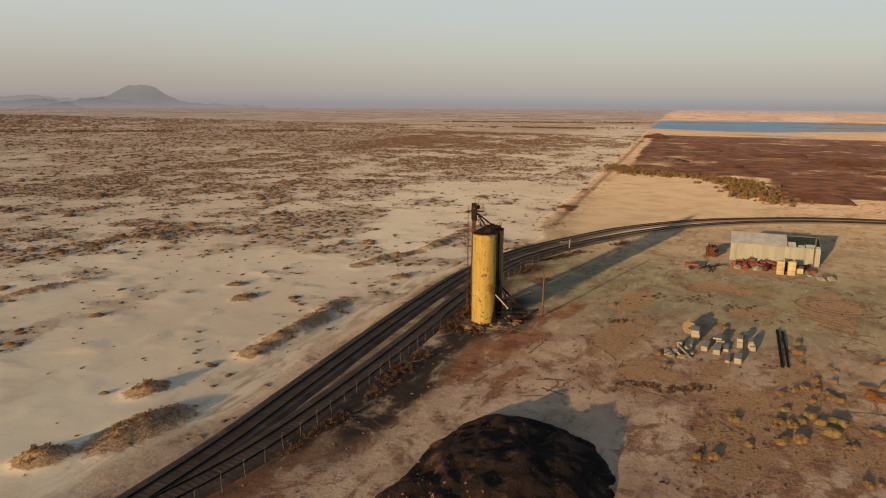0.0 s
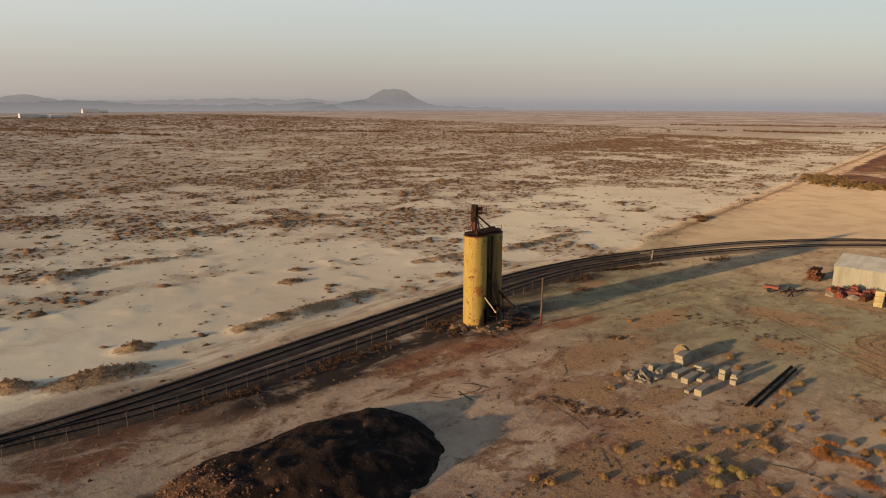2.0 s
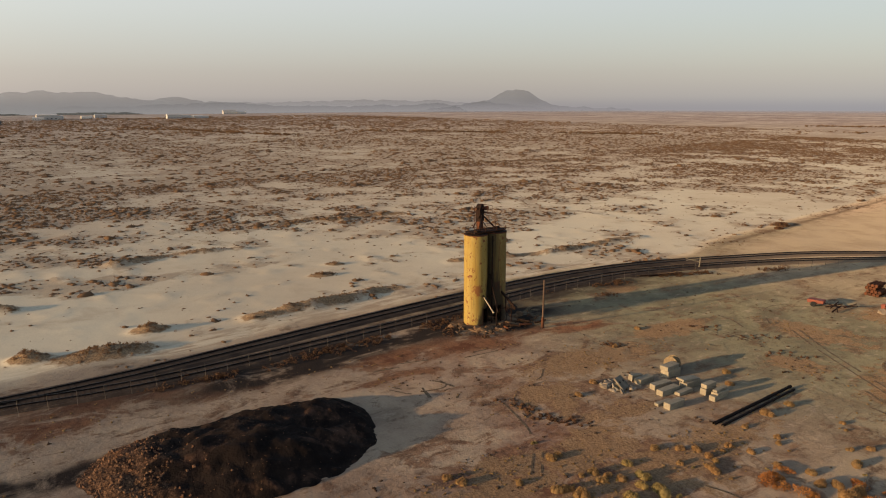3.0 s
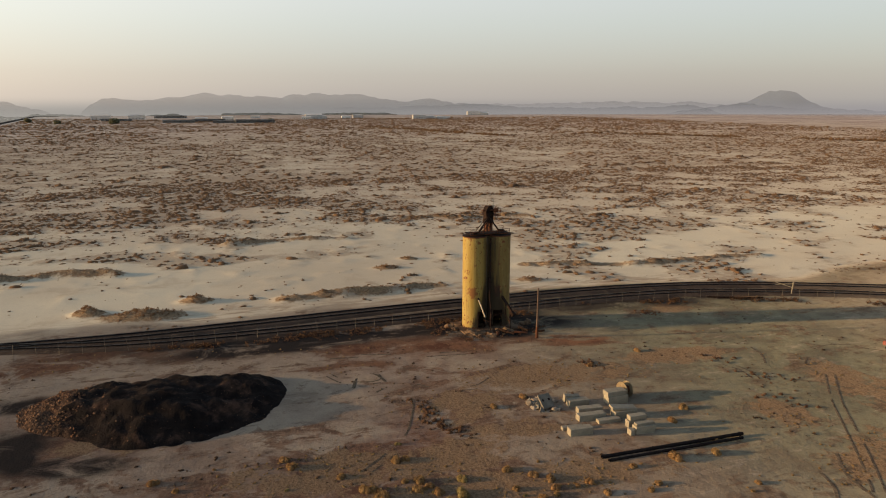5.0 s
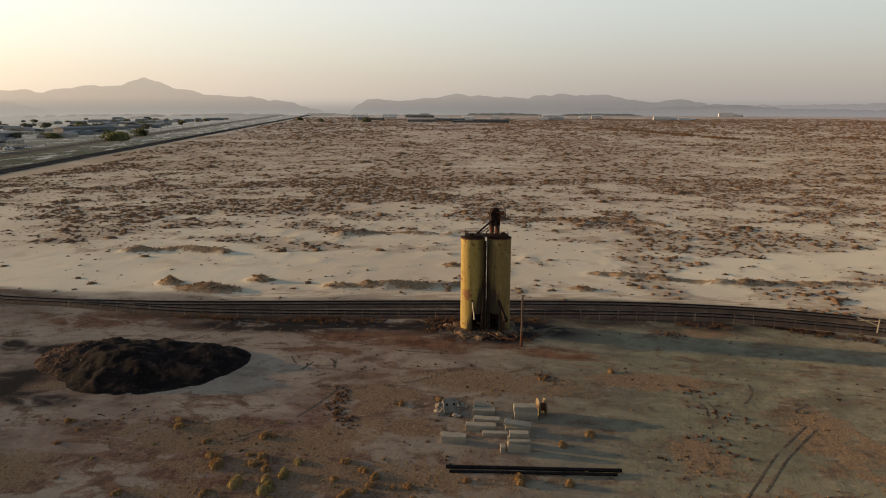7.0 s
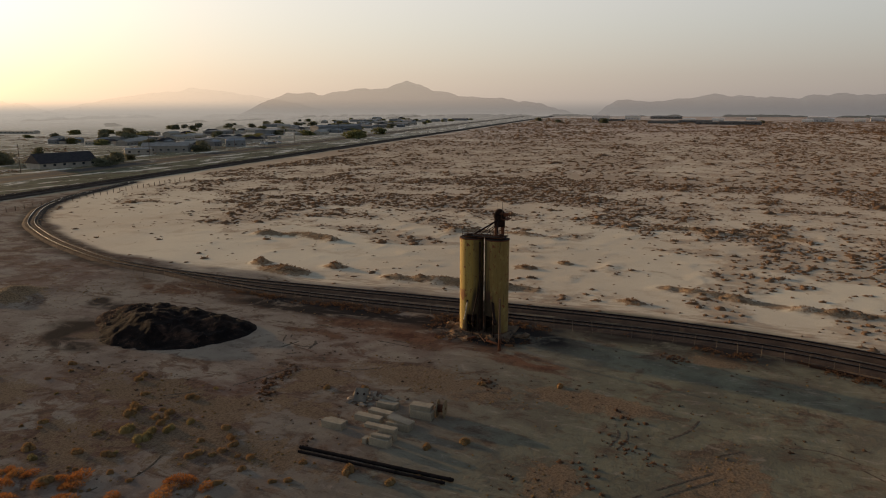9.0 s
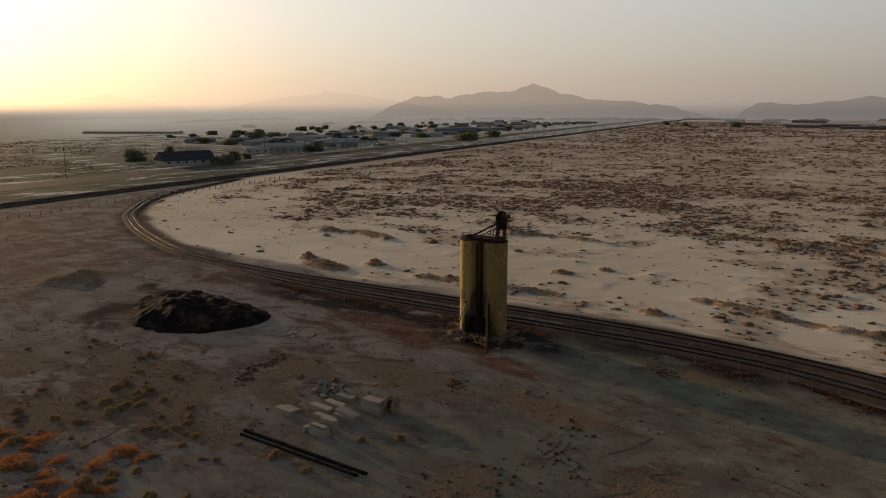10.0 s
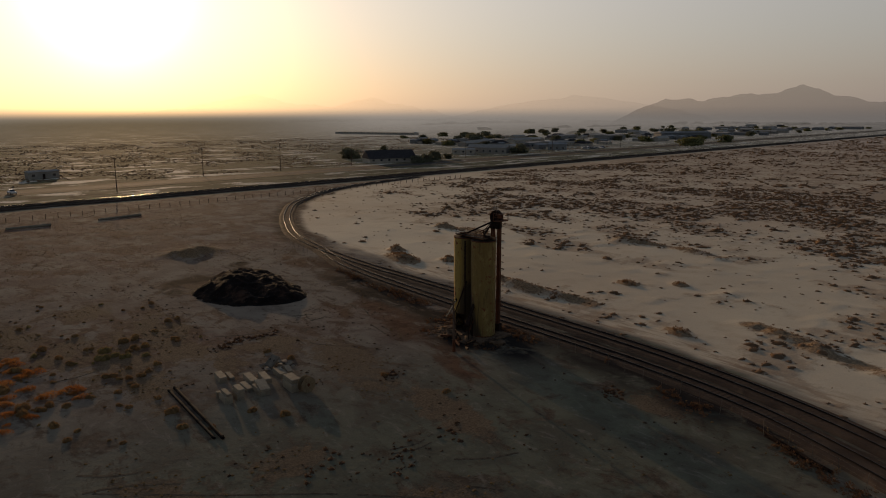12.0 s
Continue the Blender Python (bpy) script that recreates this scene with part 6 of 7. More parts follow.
for x, y, s, h in ((-23, 371, 6, 2.0), (55, 392, 12, 3.0), (70, 345, 9, 2.0), (-51, 595, 7, 3), (2, 352, 5, 2.4), (30, 430, 9, 2.0), (-12, 455, 8, 1.8), (95, 372, 8, 2.6)):
    bm = lump(int(x + 100), (s * 1.3, s, h), 0.4, 3)
    ob = part("earth_mound", bm, M_PEAT if x > 0 or y > 500 else M_MUD, smooth=True)
    ob.matrix_basis = pose(x, y, -0.2)
    tagged(ob, "earth mound on the burnt ground", "mound", "earth mounds")

# ---- plants ----
def tuft_mesh(name, n, r, h, leaf, mat, seed, dome=0.5):
    """A shrub: many small blades round a ragged dome."""
    rn = random.Random(seed)
    vs, fs = [], []
    lobes = [(rn.uniform(-0.5, 0.5) * r, rn.uniform(-0.5, 0.5) * r, rn.uniform(0.55, 0.8)) for _ in range(5)]
    for _ in range(n):
        lx, ly, ls = rn.choice(lobes)
        a, e = rn.uniform(0, math.tau), math.asin(rn.uniform(0.05, 1))
        k = rn.uniform(0.75, 1.0) * ls
        p = Vector((lx + math.cos(a) * math.cos(e) * r * k, ly + math.sin(a) * math.cos(e) * r * k, h * (dome * 0.2 + math.sin(e) * k)))
        up = Vector((math.cos(a) * math.cos(e), math.sin(a) * math.cos(e), math.sin(e) + 0.5)).normalized()
        sd = up.cross(Vector((rn.uniform(-1, 1), rn.uniform(-1, 1), rn.uniform(-1, 1)))).normalized()
        s = leaf * rn.uniform(0.6, 1.4)
        b = len(vs)
        vs += [tuple(p - up * s - sd * s * 0.45), tuple(p - up * s + sd * s * 0.45), tuple(p + up * s + sd * s * 0.15)]
        fs.append((b, b + 1, b + 2))
    # twiggy heart of the shrub, a lump for each lobe
    for lx, ly, ls in lobes if dome < 1 else ():
        core = bmesh.new()
        bmesh.ops.create_icosphere(core, subdivisions=2, radius=1.0)
        b = len(vs)
        vs += [(lx + v.co.x * r * ls * 0.8, ly + v.co.y * r * ls * 0.8, max(h * (0.1 + v.co.z * ls * 0.8), 0.0)) for v in (v for v in core.verts)]
        fs += [tuple(b + v.index for v in f.verts) for f in core.faces]
        core.free()
    return mesh_from(name, vs, fs, mat)


BUSH_M = [tuft_mesh("bush", 1000, 0.55, 0.75, 0.05, M_BRUSH, s) for s in (1, 2, 3)] + [tuft_mesh("bush", 1000, 0.6, 0.8, 0.05, M_GREENBRUSH, s) for s in (4, 5)]


def bush(x, y, s, kind):
    ob = new("bush", BUSH_M[kind])
    ob.matrix_basis = pose(x, y, float(ground_z(x, y)) - 0.05, 0, 0, (x * 77 + y * 31) % 360) @ Matrix.Diagonal((s, s, s * 0.92, 1))
    green = kind > 2
    return tagged(ob, "olive green rabbitbrush on the dry dirt" if green else "yellow-orange dry rabbitbrush on the dirt", "bush", "rabbitbrush")


SPOTS = [(3.1, 69.2, 1.0), (7.0, 70.2, 1.0), (8.0, 70.6, .8), (8.3, 69.6, .9), (9.2, 71, .9), (7.9, 73.4, .8), (10, 72.7, 1.1), (10.8, 71.5, .9), (12.3, 71.9, 1.4), (11.5, 69.3, 1.2),
         (8.6, 66.8, 1.3), (7.2, 65.7, 1.1), (7.4, 66.5, 1.0), (7.8, 77.5, .9), (9.1, 79.1, .9), (10.2, 80.2, .9), (11.5, 80, .8), (12.3, 79.7, .7), (13.2, 78, .9), (10.6, 76.9, .7),
         (13.4, 83.4, .8), (15.9, 83, .8), (18.3, 84, .9), (19.6, 82.9, 1.1), (20.4, 83.6, 1.0), (21.7, 82.3, 1.5), (10.7, 95.9, 1.0), (10.5, 91.9, 1.2), (-5.2, 85, .9), (4.3, 64.4, .8)]
for i, (x, y, s) in enumerate(SPOTS):
    bush(x, y, s * 0.95, 3 + i % 2 if 5 <= i <= 9 else i % 3)
MORE = [(-4, 81.2, .8), (1.4, 60.8, 1.0), (.2, 60.3, .9), (.6, 50, .9), (17.4, 63.8, 1.2), (20.8, 70.3, 1.3), (22.7, 76, 1.5), (12.6, 78.4, .9), (16.3, 68.5, 1.0), (4.2, 96.2, .9), (11.5, 83, .8), (20, 88.2, 1.1), (22, 83.6, 1.3), (2.1, 98.9, 1.0), (-13.4, 104, .9), (-11, 96.1, .8), (3.1, 70.1, .8), (15.6, 71.1, .9), (8.6, 97.4, .7), (10.5, 87.6, .7)]
for i, (x, y, s) in enumerate(MORE):
    bush(x, y, s * 0.95, i % 3)
rnd = random.Random(17)
n = 0
while n < 110:
    x, y = rnd.uniform(-6, 40), rnd.uniform(22, 96)
    dens = math.exp(-((x - 15) / 11) ** 2 - ((y - 68) / 20) ** 2)
    if rnd.random() > dens or (x < 7 and 84 < y < 96) or (x < -2 and y < 66):
        continue
    bush(x, y, rnd.uniform(0.22, 0.42) + 0.4 * rnd.random() ** 3, rnd.choice((0, 1, 2, 0, 1, 2, 3)))
    n += 1


def cable_reel(x, y, r, wide, rz):
    """A wooden drum: two planked discs on a hub, standing on its rims."""
    o = tagged(empty("cable_reel", pose(x, y, float(ground_z(x, y)) + r - 0.03, 0, 0, rz)), "straw-coloured wooden cable reel standing beside the blocks", "cable reel")
    for s in (-1, 1):
        f = part("flange", rod(BM(), (0, s * wide / 2 - 0.04, 0), (0, s * wide / 2 + 0.04, 0), r, 28), M_STRAWWOOD, o)
        part("plate", rod(BM(), (0, s * (wide / 2 + 0.035), 0), (0, s * (wide / 2 + 0.06), 0), r * 0.2, 12), M_RUST, f, "rusty centre plate")
        for k in range(6):
            a = k * math.tau / 6
            part("bolt", rod(BM(), (r * 0.5 * math.cos(a), s * (wide / 2 + 0.03), r * 0.5 * math.sin(a)), (r * 0.5 * math.cos(a), s * (wide / 2 + 0.07), r * 0.5 * math.sin(a)), 0.03, 6), M_RUST, f)
    part("hub", rod(BM(), (0, -wide / 2 + 0.04, 0), (0, wide / 2 - 0.04, 0), r * 0.45, 20), M_RUST, o, "rust-red drum of wound wire")
    return o


M_STRAWWOOD = surf("dry_straw_wood", (0.23, 0.18, 0.11), (0.17, 0.125, 0.075), 1.5, 0.9, 0, 0.4, 0.01, 16, (6, 1, 1))
cable_reel(-2.2, 95.0, 0.85, 0.7, 8)
# long beams dumped beside the siding fence
for i, (x, y, ln, rz) in enumerate(((-29.2, 131.6, 7.5, 68), (-28.6, 132.4, 6.5, 70), (-29.6, 130.2, 4.0, 60), (-28.0, 134.6, 3.2, 74))):
    ob = part("scrap_beam", box(box(BM(), (0, 0, 0.26), (ln, 0.06, 0.2)), (0, 0, 0.16), (ln, 0.24, 0.05)), M_DARK)
    ob.matrix_basis = pose(x, y, -0.1, 0, 0, rz)
    tagged(ob, "long dark steel beam lying beside the fence", "scrap", "beams by the fence")
# dark wind-caught weeds in the yard
rs_y = np.random.RandomState(12)
yard_weeds = []
for line, count, wide in (([(-8.4, 74.4), (-5.5, 74.9), (-3.2, 74.6), (0.3, 76.4)], 90, 0.5), ([(-3.4, 111.0), (-1.2, 113.4), (0.2, 116.2)], 32, 0.9), ([(-27.6, 113.4), (-26.0, 115.4)], 30, 0.6), ([(2.6, 109.2), (5.0, 110.8)], 18, 0.8), ([(-34.0, 74.4), (-33.0, 76.2)], 40, 0.5), ([(-9.2, 111.4), (-7.0, 112.9)], 14, 0.7), ([(-12.4, 95.6), (-10.6, 97.4)], 22, 0.5)):
    pts = curve_points(line, 0.1)
    pick = pts[rs_y.randint(0, len(pts), count)] + rs_y.normal(0, wide, (count, 2))
    yard_weeds.append(np.stack([pick[:, 0], pick[:, 1], ground_z(pick[:, 0], pick[:, 1]) - 0.03, rs_y.uniform(0.2, 0.6, count)], 1))


M_ORANGE = leafy("orange_dry_weeds", (0.42, 0.17, 0.05), (0.28, 0.115, 0.038), (0.38, 0.19, 0.065))
WEED_M = tuft_mesh("dry_weed", 520, 0.9, 0.7, 0.075, M_ORANGE, 44, 1.0)
rw = random.Random(21)
for x, y in ((20.8, 66.8), (19.4, 72.4), (21.1, 77.2), (23.0, 81.1), (18.6, 81.0), (22.5, 84.8), (20.6, 71.5), (24.2, 75.0), (25.5, 69.5), (26.0, 80.5), (21.8, 68.8), (16.2, 80.6), (24.4, 86.4), (22.2, 74.6)):
    for k in range(3):
        ob = new("dry_weed", WEED_M)
        sz = rw.uniform(0.5, 1.2)
        px_, py_ = x + rw.gauss(0, 0.8), y + rw.gauss(0, 0.8)
        ob.matrix_basis = pose(px_, py_, float(ground_z(px_, py_)) - 0.03, 0, 0, rw.uniform(0, 360)) @ Matrix.Diagonal((sz * 1.2, sz, sz * 0.8, 1))
        tagged(ob, "fluffy orange dry weed on the yard dirt", "weed", "orange weeds")


def scatter(name, label, mat, spots, blades, shape, seed, core=False):
    """Low growth past counting, as one mesh of small ragged tufts."""
    rn = np.random.RandomState(seed)
    P = np.array(spots)
    nP = len(P)
    ang = rn.uniform(0, math.tau, (nP, blades))
    el = np.arcsin(rn.uniform(0.02, 1, (nP, blades)))
    k = rn.uniform(0.5, 1.0, (nP, blades))
    S = P[:, 3][:, None]
    w, h, leaf = shape
    cx = P[:, 0][:, None] + np.cos(ang) * np.cos(el) * k * w * S
    cy = P[:, 1][:, None] + np.sin(ang) * np.cos(el) * k * w * S
    cz = P[:, 2][:, None] + np.sin(el) * k * h * S
    L = leaf * S * rn.uniform(0.6, 1.4, (nP, blades))
    yaw = rn.uniform(0, math.tau, (nP, blades))
    ux, uy, uz = np.cos(ang) * 0.6, np.sin(ang) * 0.6, 0.8
    a = np.stack([cx - ux * L - np.cos(yaw) * L * 0.6, cy - uy * L - np.sin(yaw) * L * 0.6, cz - uz * L * 0.5], -1)
    b = np.stack([cx - ux * L + np.cos(yaw) * L * 0.6, cy - uy * L + np.sin(yaw) * L * 0.6, cz - uz * L * 0.5], -1)
    c = np.stack([cx + ux * L, cy + uy * L, cz + uz * L * 0.9], -1)
    V = np.stack([a, b, c], 2).reshape(-1, 3).astype(np.float32)
    T = np.arange(len(V), dtype=np.int32)
    if core:
        # a lumpy low mound of twigs and caught sand in each
        ring = np.arange(6) * math.tau / 6
        ph = rn.uniform(0, math.tau, (nP, 1))
        st = rn.uniform(0.7, 1.35, (nP, 1))
        rows = []
        for rad, up, jit in ((0.85, -0.15, 0.5), (0.45, 0.5, 0.5)):
            rr = rad * w * S * rn.uniform(1 - jit, 1 + jit, (nP, 6))
            rows.append(np.stack([P[:, 0][:, None] + rr * np.cos(ring + ph) * st, P[:, 1][:, None] + rr * np.sin(ring + ph) / st, P[:, 2][:, None] + up * h * S * rn.uniform(0.8, 1.25, (nP, 6))], -1))
        tip = np.stack([P[:, 0], P[:, 1], P[:, 2] + 0.78 * h * P[:, 3]], -1)[:, None, :]
        D = np.concatenate(rows + [tip], 1).reshape(-1, 3).astype(np.float32)
        one = [(i, (i + 1) % 6, 6 + (i + 1) % 6) for i in range(6)] + [(i, 6 + (i + 1) % 6, 6 + i) for i in range(6)] + [(6 + i, 6 + (i + 1) % 6, 12) for i in range(6)]
        F = (np.array(one)[None] + (np.arange(nP) * 13)[:, None, None] + len(V)).astype(np.int32)
        V, T = np.vstack([V, D]), np.concatenate([T, F.ravel()])
    m = bpy.data.meshes.new(name)
    m.vertices.add(len(V))
    m.vertices.foreach_set("co", V.ravel())
    m.loops.add(len(T))
    m.loops.foreach_set("vertex_index", T)
    m.polygons.add(len(T) // 3)
    m.polygons.foreach_set("loop_start", np.arange(0, len(T), 3, dtype=np.int32))
    m.update(calc_edges=True)
    m.materials.append(mat)
    return tagged(new(name, m), label, "scrub", kind="stuff")


rs = np.random.RandomState(2)
scatter("weeds", "dark rust-brown weeds caught in the yard ruts", M_WEED, np.vstack(yard_weeds), 16, (0.6, 0.5, 0.15), 37, True)


def place(xs, ys, size):
    return np.stack([xs, ys, ground_z(xs, ys) - 0.03, size], 1)


# open plain
cand = []
for lo, hi, count in ((2, 60, 68000), (60, 180, 220000), (180, 480, 170000), (480, 1150, 150000)):
    ys = rs.uniform(-90 if hi < 200 else -130 if hi < 500 else -200, 620 if hi < 200 else 760, count)
    xs = np.interp(ys, EDGE_Y, EDGE_X) - rs.uniform(lo, hi, count)
    f = scrub_field(xs, ys)
    ok = (rs.uniform(0, 1, count) < f**1.6 * (0.27 if hi < 200 else 0.15) + (0.018 if hi < 100 else 0.03)) & (ys > main_y(xs) + 12)
    xs, ys, f = xs[ok], ys[ok], f[ok]
    size = np.exp(rs.normal(-0.55, 0.42, len(xs))) * (0.8 + 0.35 * f) * (1.0 if hi < 200 else 1.3 if hi < 500 else 2.2)
    cand.append(place(xs, ys, np.clip(size, 0.2, 4.0)))
scatter("scrub", "low brown desert scrub dotted over the salt flat", M_SCRUB, np.vstack(cand[:2]), 5, (0.8, 0.36, 0.18), 5, True)
scatter("scrub", "far brown desert scrub on the open plain", M_SCRUB, np.vstack(cand[2:]), 3, (1.0, 0.36, 0.24), 15, True)
# along mounds
cand = []
for mx, my, a, b, turn, h in MOUNDS:
    cnt = int(a * b * 9)
    u, v = rs.normal(0, 0.45, cnt) * a, rs.normal(0, 0.45, cnt) * b
    c, s = math.cos(radians(turn)), math.sin(radians(turn))
    cand.append(place(mx + u * c - v * s, my + u * s + v * c, rs.uniform(0.35, 0.8, cnt)))
for b in BERMS:
    line = curve_points(b, 0.1)
    pick = line[rs.randint(0, len(line), 300)] + rs.normal(0, 1.15, (300, 2))
    pick = pick[fbm(pick[:, 0], pick[:, 1], 5.5, 4, 44) > 0.4]
    cand.append(place(pick[:, 0], pick[:, 1], rs.uniform(0.15, 0.5, len(pick))))
scatter("scrub", "brown scrub and grass on low sand hummocks", M_SCRUB, np.vstack(cand), 18, (0.5, 0.55, 0.16), 6)
# weeds along the siding and the fence
line = curve_points([(-36, 22), (-34.3, 33), (-33, 44), (-32.3, 55), (-31.8, 70), (-32, 84), (-32.4, 98), (-31.5, 114), (-29, 129), (-25, 140), (-17, 154)], 0.12)
pick = line[rs.randint(0, len(line), 1500)] + rs.normal(0, 0.75, (1500, 2))
pick = pick[fbm(pick[:, 0], pick[:, 1], 6, 2, 3) > 0.45]
scatter("weeds", "rust-brown dry weeds along the siding fence", M_WEED, place(pick[:, 0], pick[:, 1], rs.uniform(0.35, 0.95, len(pick))), 24, (0.45, 0.6, 0.12), 7)
ang, rad = rs.uniform(-2.3, 1.6, 170), rs.uniform(2.3, 6.0, 170)
scatter("weeds", "rust-brown weeds and litter round the silo foot", M_WEED, place(-28.6 + rad * np.cos(ang), 90.4 + 1.4 * rad * np.sin(ang), rs.uniform(0.25, 0.8, 170)), 26, (0.5, 0.5, 0.12), 27)
# yard
ys = rs.uniform(-70, 150, 60000)
xs = rs.uniform(-36, 45, 60000)
f = np.maximum(drifts(xs, ys, GRASS), 0.5 * drifts(xs, ys, RED))
f = np.maximum(0.7 * f, 0.3 * (ys < 30) + 0.04)
ok = rs.uniform(0, 1, 60000) < f * np.maximum(fbm(xs, ys, 6, 3, 19) - 0.42, 0) * 4.2
ok &= ~((np.abs(xs + 13.6) < 9) & (ys > 36) & (ys < 66))
xs, ys = xs[ok], ys[ok]
cs = rs.uniform(0, 1, 5200)
cy_, cx_ = rs.uniform(34, 132, 5200), rs.uniform(-27, 30, 5200)
okc = (fbm(cx_, cy_, 7, 3, 93) > 0.5 + 0.08 * cs) & ~((np.abs(cx_ + 13.6) < 10.5) & (cy_ > 35) & (cy_ < 67))
M_CLOD = leafy("dark_clods", (0.12, 0.07, 0.04), (0.05, 0.032, 0.021), (0.16, 0.10, 0.06))
scatter("clods", "dark clods and dead litter strewn over the yard", M_CLOD, place(cx_[okc], cy_[okc], (0.1 + 0.4 * cs[okc] ** 4)), 5, (0.6, 0.4, 0.2), 33, True)
scatter("dry_grass", "thin straw-brown dry grass over the yard", M_STRAW, place(xs, ys, rs.uniform(0.12, 0.5, len(xs)) ** 1.2), 10, (0.5, 0.4, 0.13), 8, True)
# edge of the burnt ground, ditch growth
line = curve_points([(-45, 331), (-30, 306), (-12, 300), (5, 284), (9, 262), (12, 246), (20, 236)], 0.3)
pick = line[rs.randint(0, len(line), 700)] + rs.normal(0, 4.5, (700, 2))
scatter("scrub", "tan tall weeds edging the burnt ground", M_STRAW, place(pick[:, 0], pick[:, 1], rs.uniform(0.6, 2.3, 700)), 18, (0.7, 0.75, 0.2), 9, True)
line = curve_points([(-36, 156), (-39, 175), (-41.5, 227), (-45, 300), (-49, 381), (-60, 600)], 0.5)
pick = line[rs.randint(0, len(line), 800)] + rs.normal(0, 1.6, (800, 2))
keep_w = fbm(pick[:, 0], pick[:, 1], 14, 2, 65)
scatter("scrub", "brown weeds along the northern fence line", M_WEED, place(pick[:, 0], pick[:, 1], np.clip(1.6 * (keep_w - 0.3), 0.12, 1.1) * rs.uniform(0.5, 1.2, 800)), 16, (0.6, 0.6, 0.2), 10)
for x, y, s in ((-39.2, 196, 3.0), (-41, 199, 2.2), (-38, 192, 1.8)):
    ob = new("bush", tuft_mesh("bush", 300, 0.6, 0.5, 0.12, M_WEED, int(x * -3)))
    ob.matrix_basis = pose(x, y, 0, 0, 0, x * 50) @ Matrix.Diagonal((s, s, s * 0.7, 1))
    tagged(ob, "dark reddish brush heap by the dirt road", "bush", "brush heaps")
# fields beyond the highway
ys = rs.uniform(-520, -145, 30000)
xs = rs.uniform(-420, 120, 30000)
ok = (fbm(xs, ys, 18, 4, 29) > 0.5) & (ys < -150 + 0.12 * xs)
xs, ys = xs[ok], ys[ok]
scatter("scrub", "dusty sagebrush in the fields beyond the highway", M_SCRUB, place(xs, ys, rs.uniform(0.4, 1.1, len(xs))), 10, (0.8, 0.4, 0.16), 11, True)

# thin dark thickets far out on the plain
cand = []
for x0, y0, x1, y1, wide in ((-330, 850, -95, 960, 9), (-230, 720, -90, 760, 7), (-560, 400, -330, 560, 6), (-760, 250, -520, 310, 6)):
    k = rs.uniform(0, 1, 420)
    xs, ys = x0 + (x1 - x0) * k + rs.normal(0, wide, 420), y0 + (y1 - y0) * k + rs.normal(0, wide, 420)
    ok = fbm(xs, ys, 30, 2, 87) > 0.42
    cand.append(place(xs[ok], ys[ok], rs.uniform(1.0, 2.6, int(ok.sum()))))
scatter("thicket", "dark brown thickets far out on the plain", M_SCRUB, np.vstack(cand), 14, (0.8, 0.7, 0.35), 21)

# ---- town beyond the highway ----
def tree(x, y, h, w, mat, seed, label):
    rn = random.Random(seed)
    t = tagged(empty("tree", pose(x, y, 0, 0, 0, rn.uniform(0, 360))), label, "tree", "town trees")
    bm = rod(BM(), (0, 0, -0.1), (0.1, 0, h * 0.5), h * 0.06, 8, h * 0.03)
    for k in range(4):
        a = k * 1.6 + rn.uniform(0, 0.6)
        rod(bm, (0.05, 0, h * 0.32 + k * h * 0.05), (w * 0.45 * math.cos(a), w * 0.45 * math.sin(a), h * 0.62 + k * h * 0.05), h * 0.015, 6, h * 0.006)
    part("trunk", bm, M_TRUNK, t)
    vs, fs = [], []
    lobes = [(rn.uniform(-0.3, 0.3) * w, rn.uniform(-0.3, 0.3) * w, h * rn.uniform(0.08, 0.62), rn.uniform(0.24, 0.36)) for _ in range(13)]
    for _ in range(1000):
        lx, ly, lz, ls = rn.choice(lobes)
        d = Vector((rn.gauss(0, 1), rn.gauss(0, 1), rn.gauss(0, 1))).normalized() * rn.uniform(0.5, 1.0)
        p = Vector((lx + d.x * ls * w, ly + d.y * ls * w, lz + d.z * ls * h * 0.62))
        p.z = max(p.z - 0.1 * h, 0.02 * h + 0.1 * h * rn.random())
        u = Vector((rn.gauss(0, 1), rn.gauss(0, 1), rn.gauss(0, 1))).normalized()
        v = u.orthogonal().normalized()
        s = 0.062 * w * rn.uniform(0.6, 1.3)
        b = len(vs)
        vs += [tuple(p - u * s), tuple(p + v * s * 0.7), tuple(p + u * s), tuple(p - v * s * 0.7)]
        fs.append((b, b + 1, b + 2, b + 3))
    c = new("crown", mesh_from("crown", vs, fs, mat))
    c.parent = t
    return t


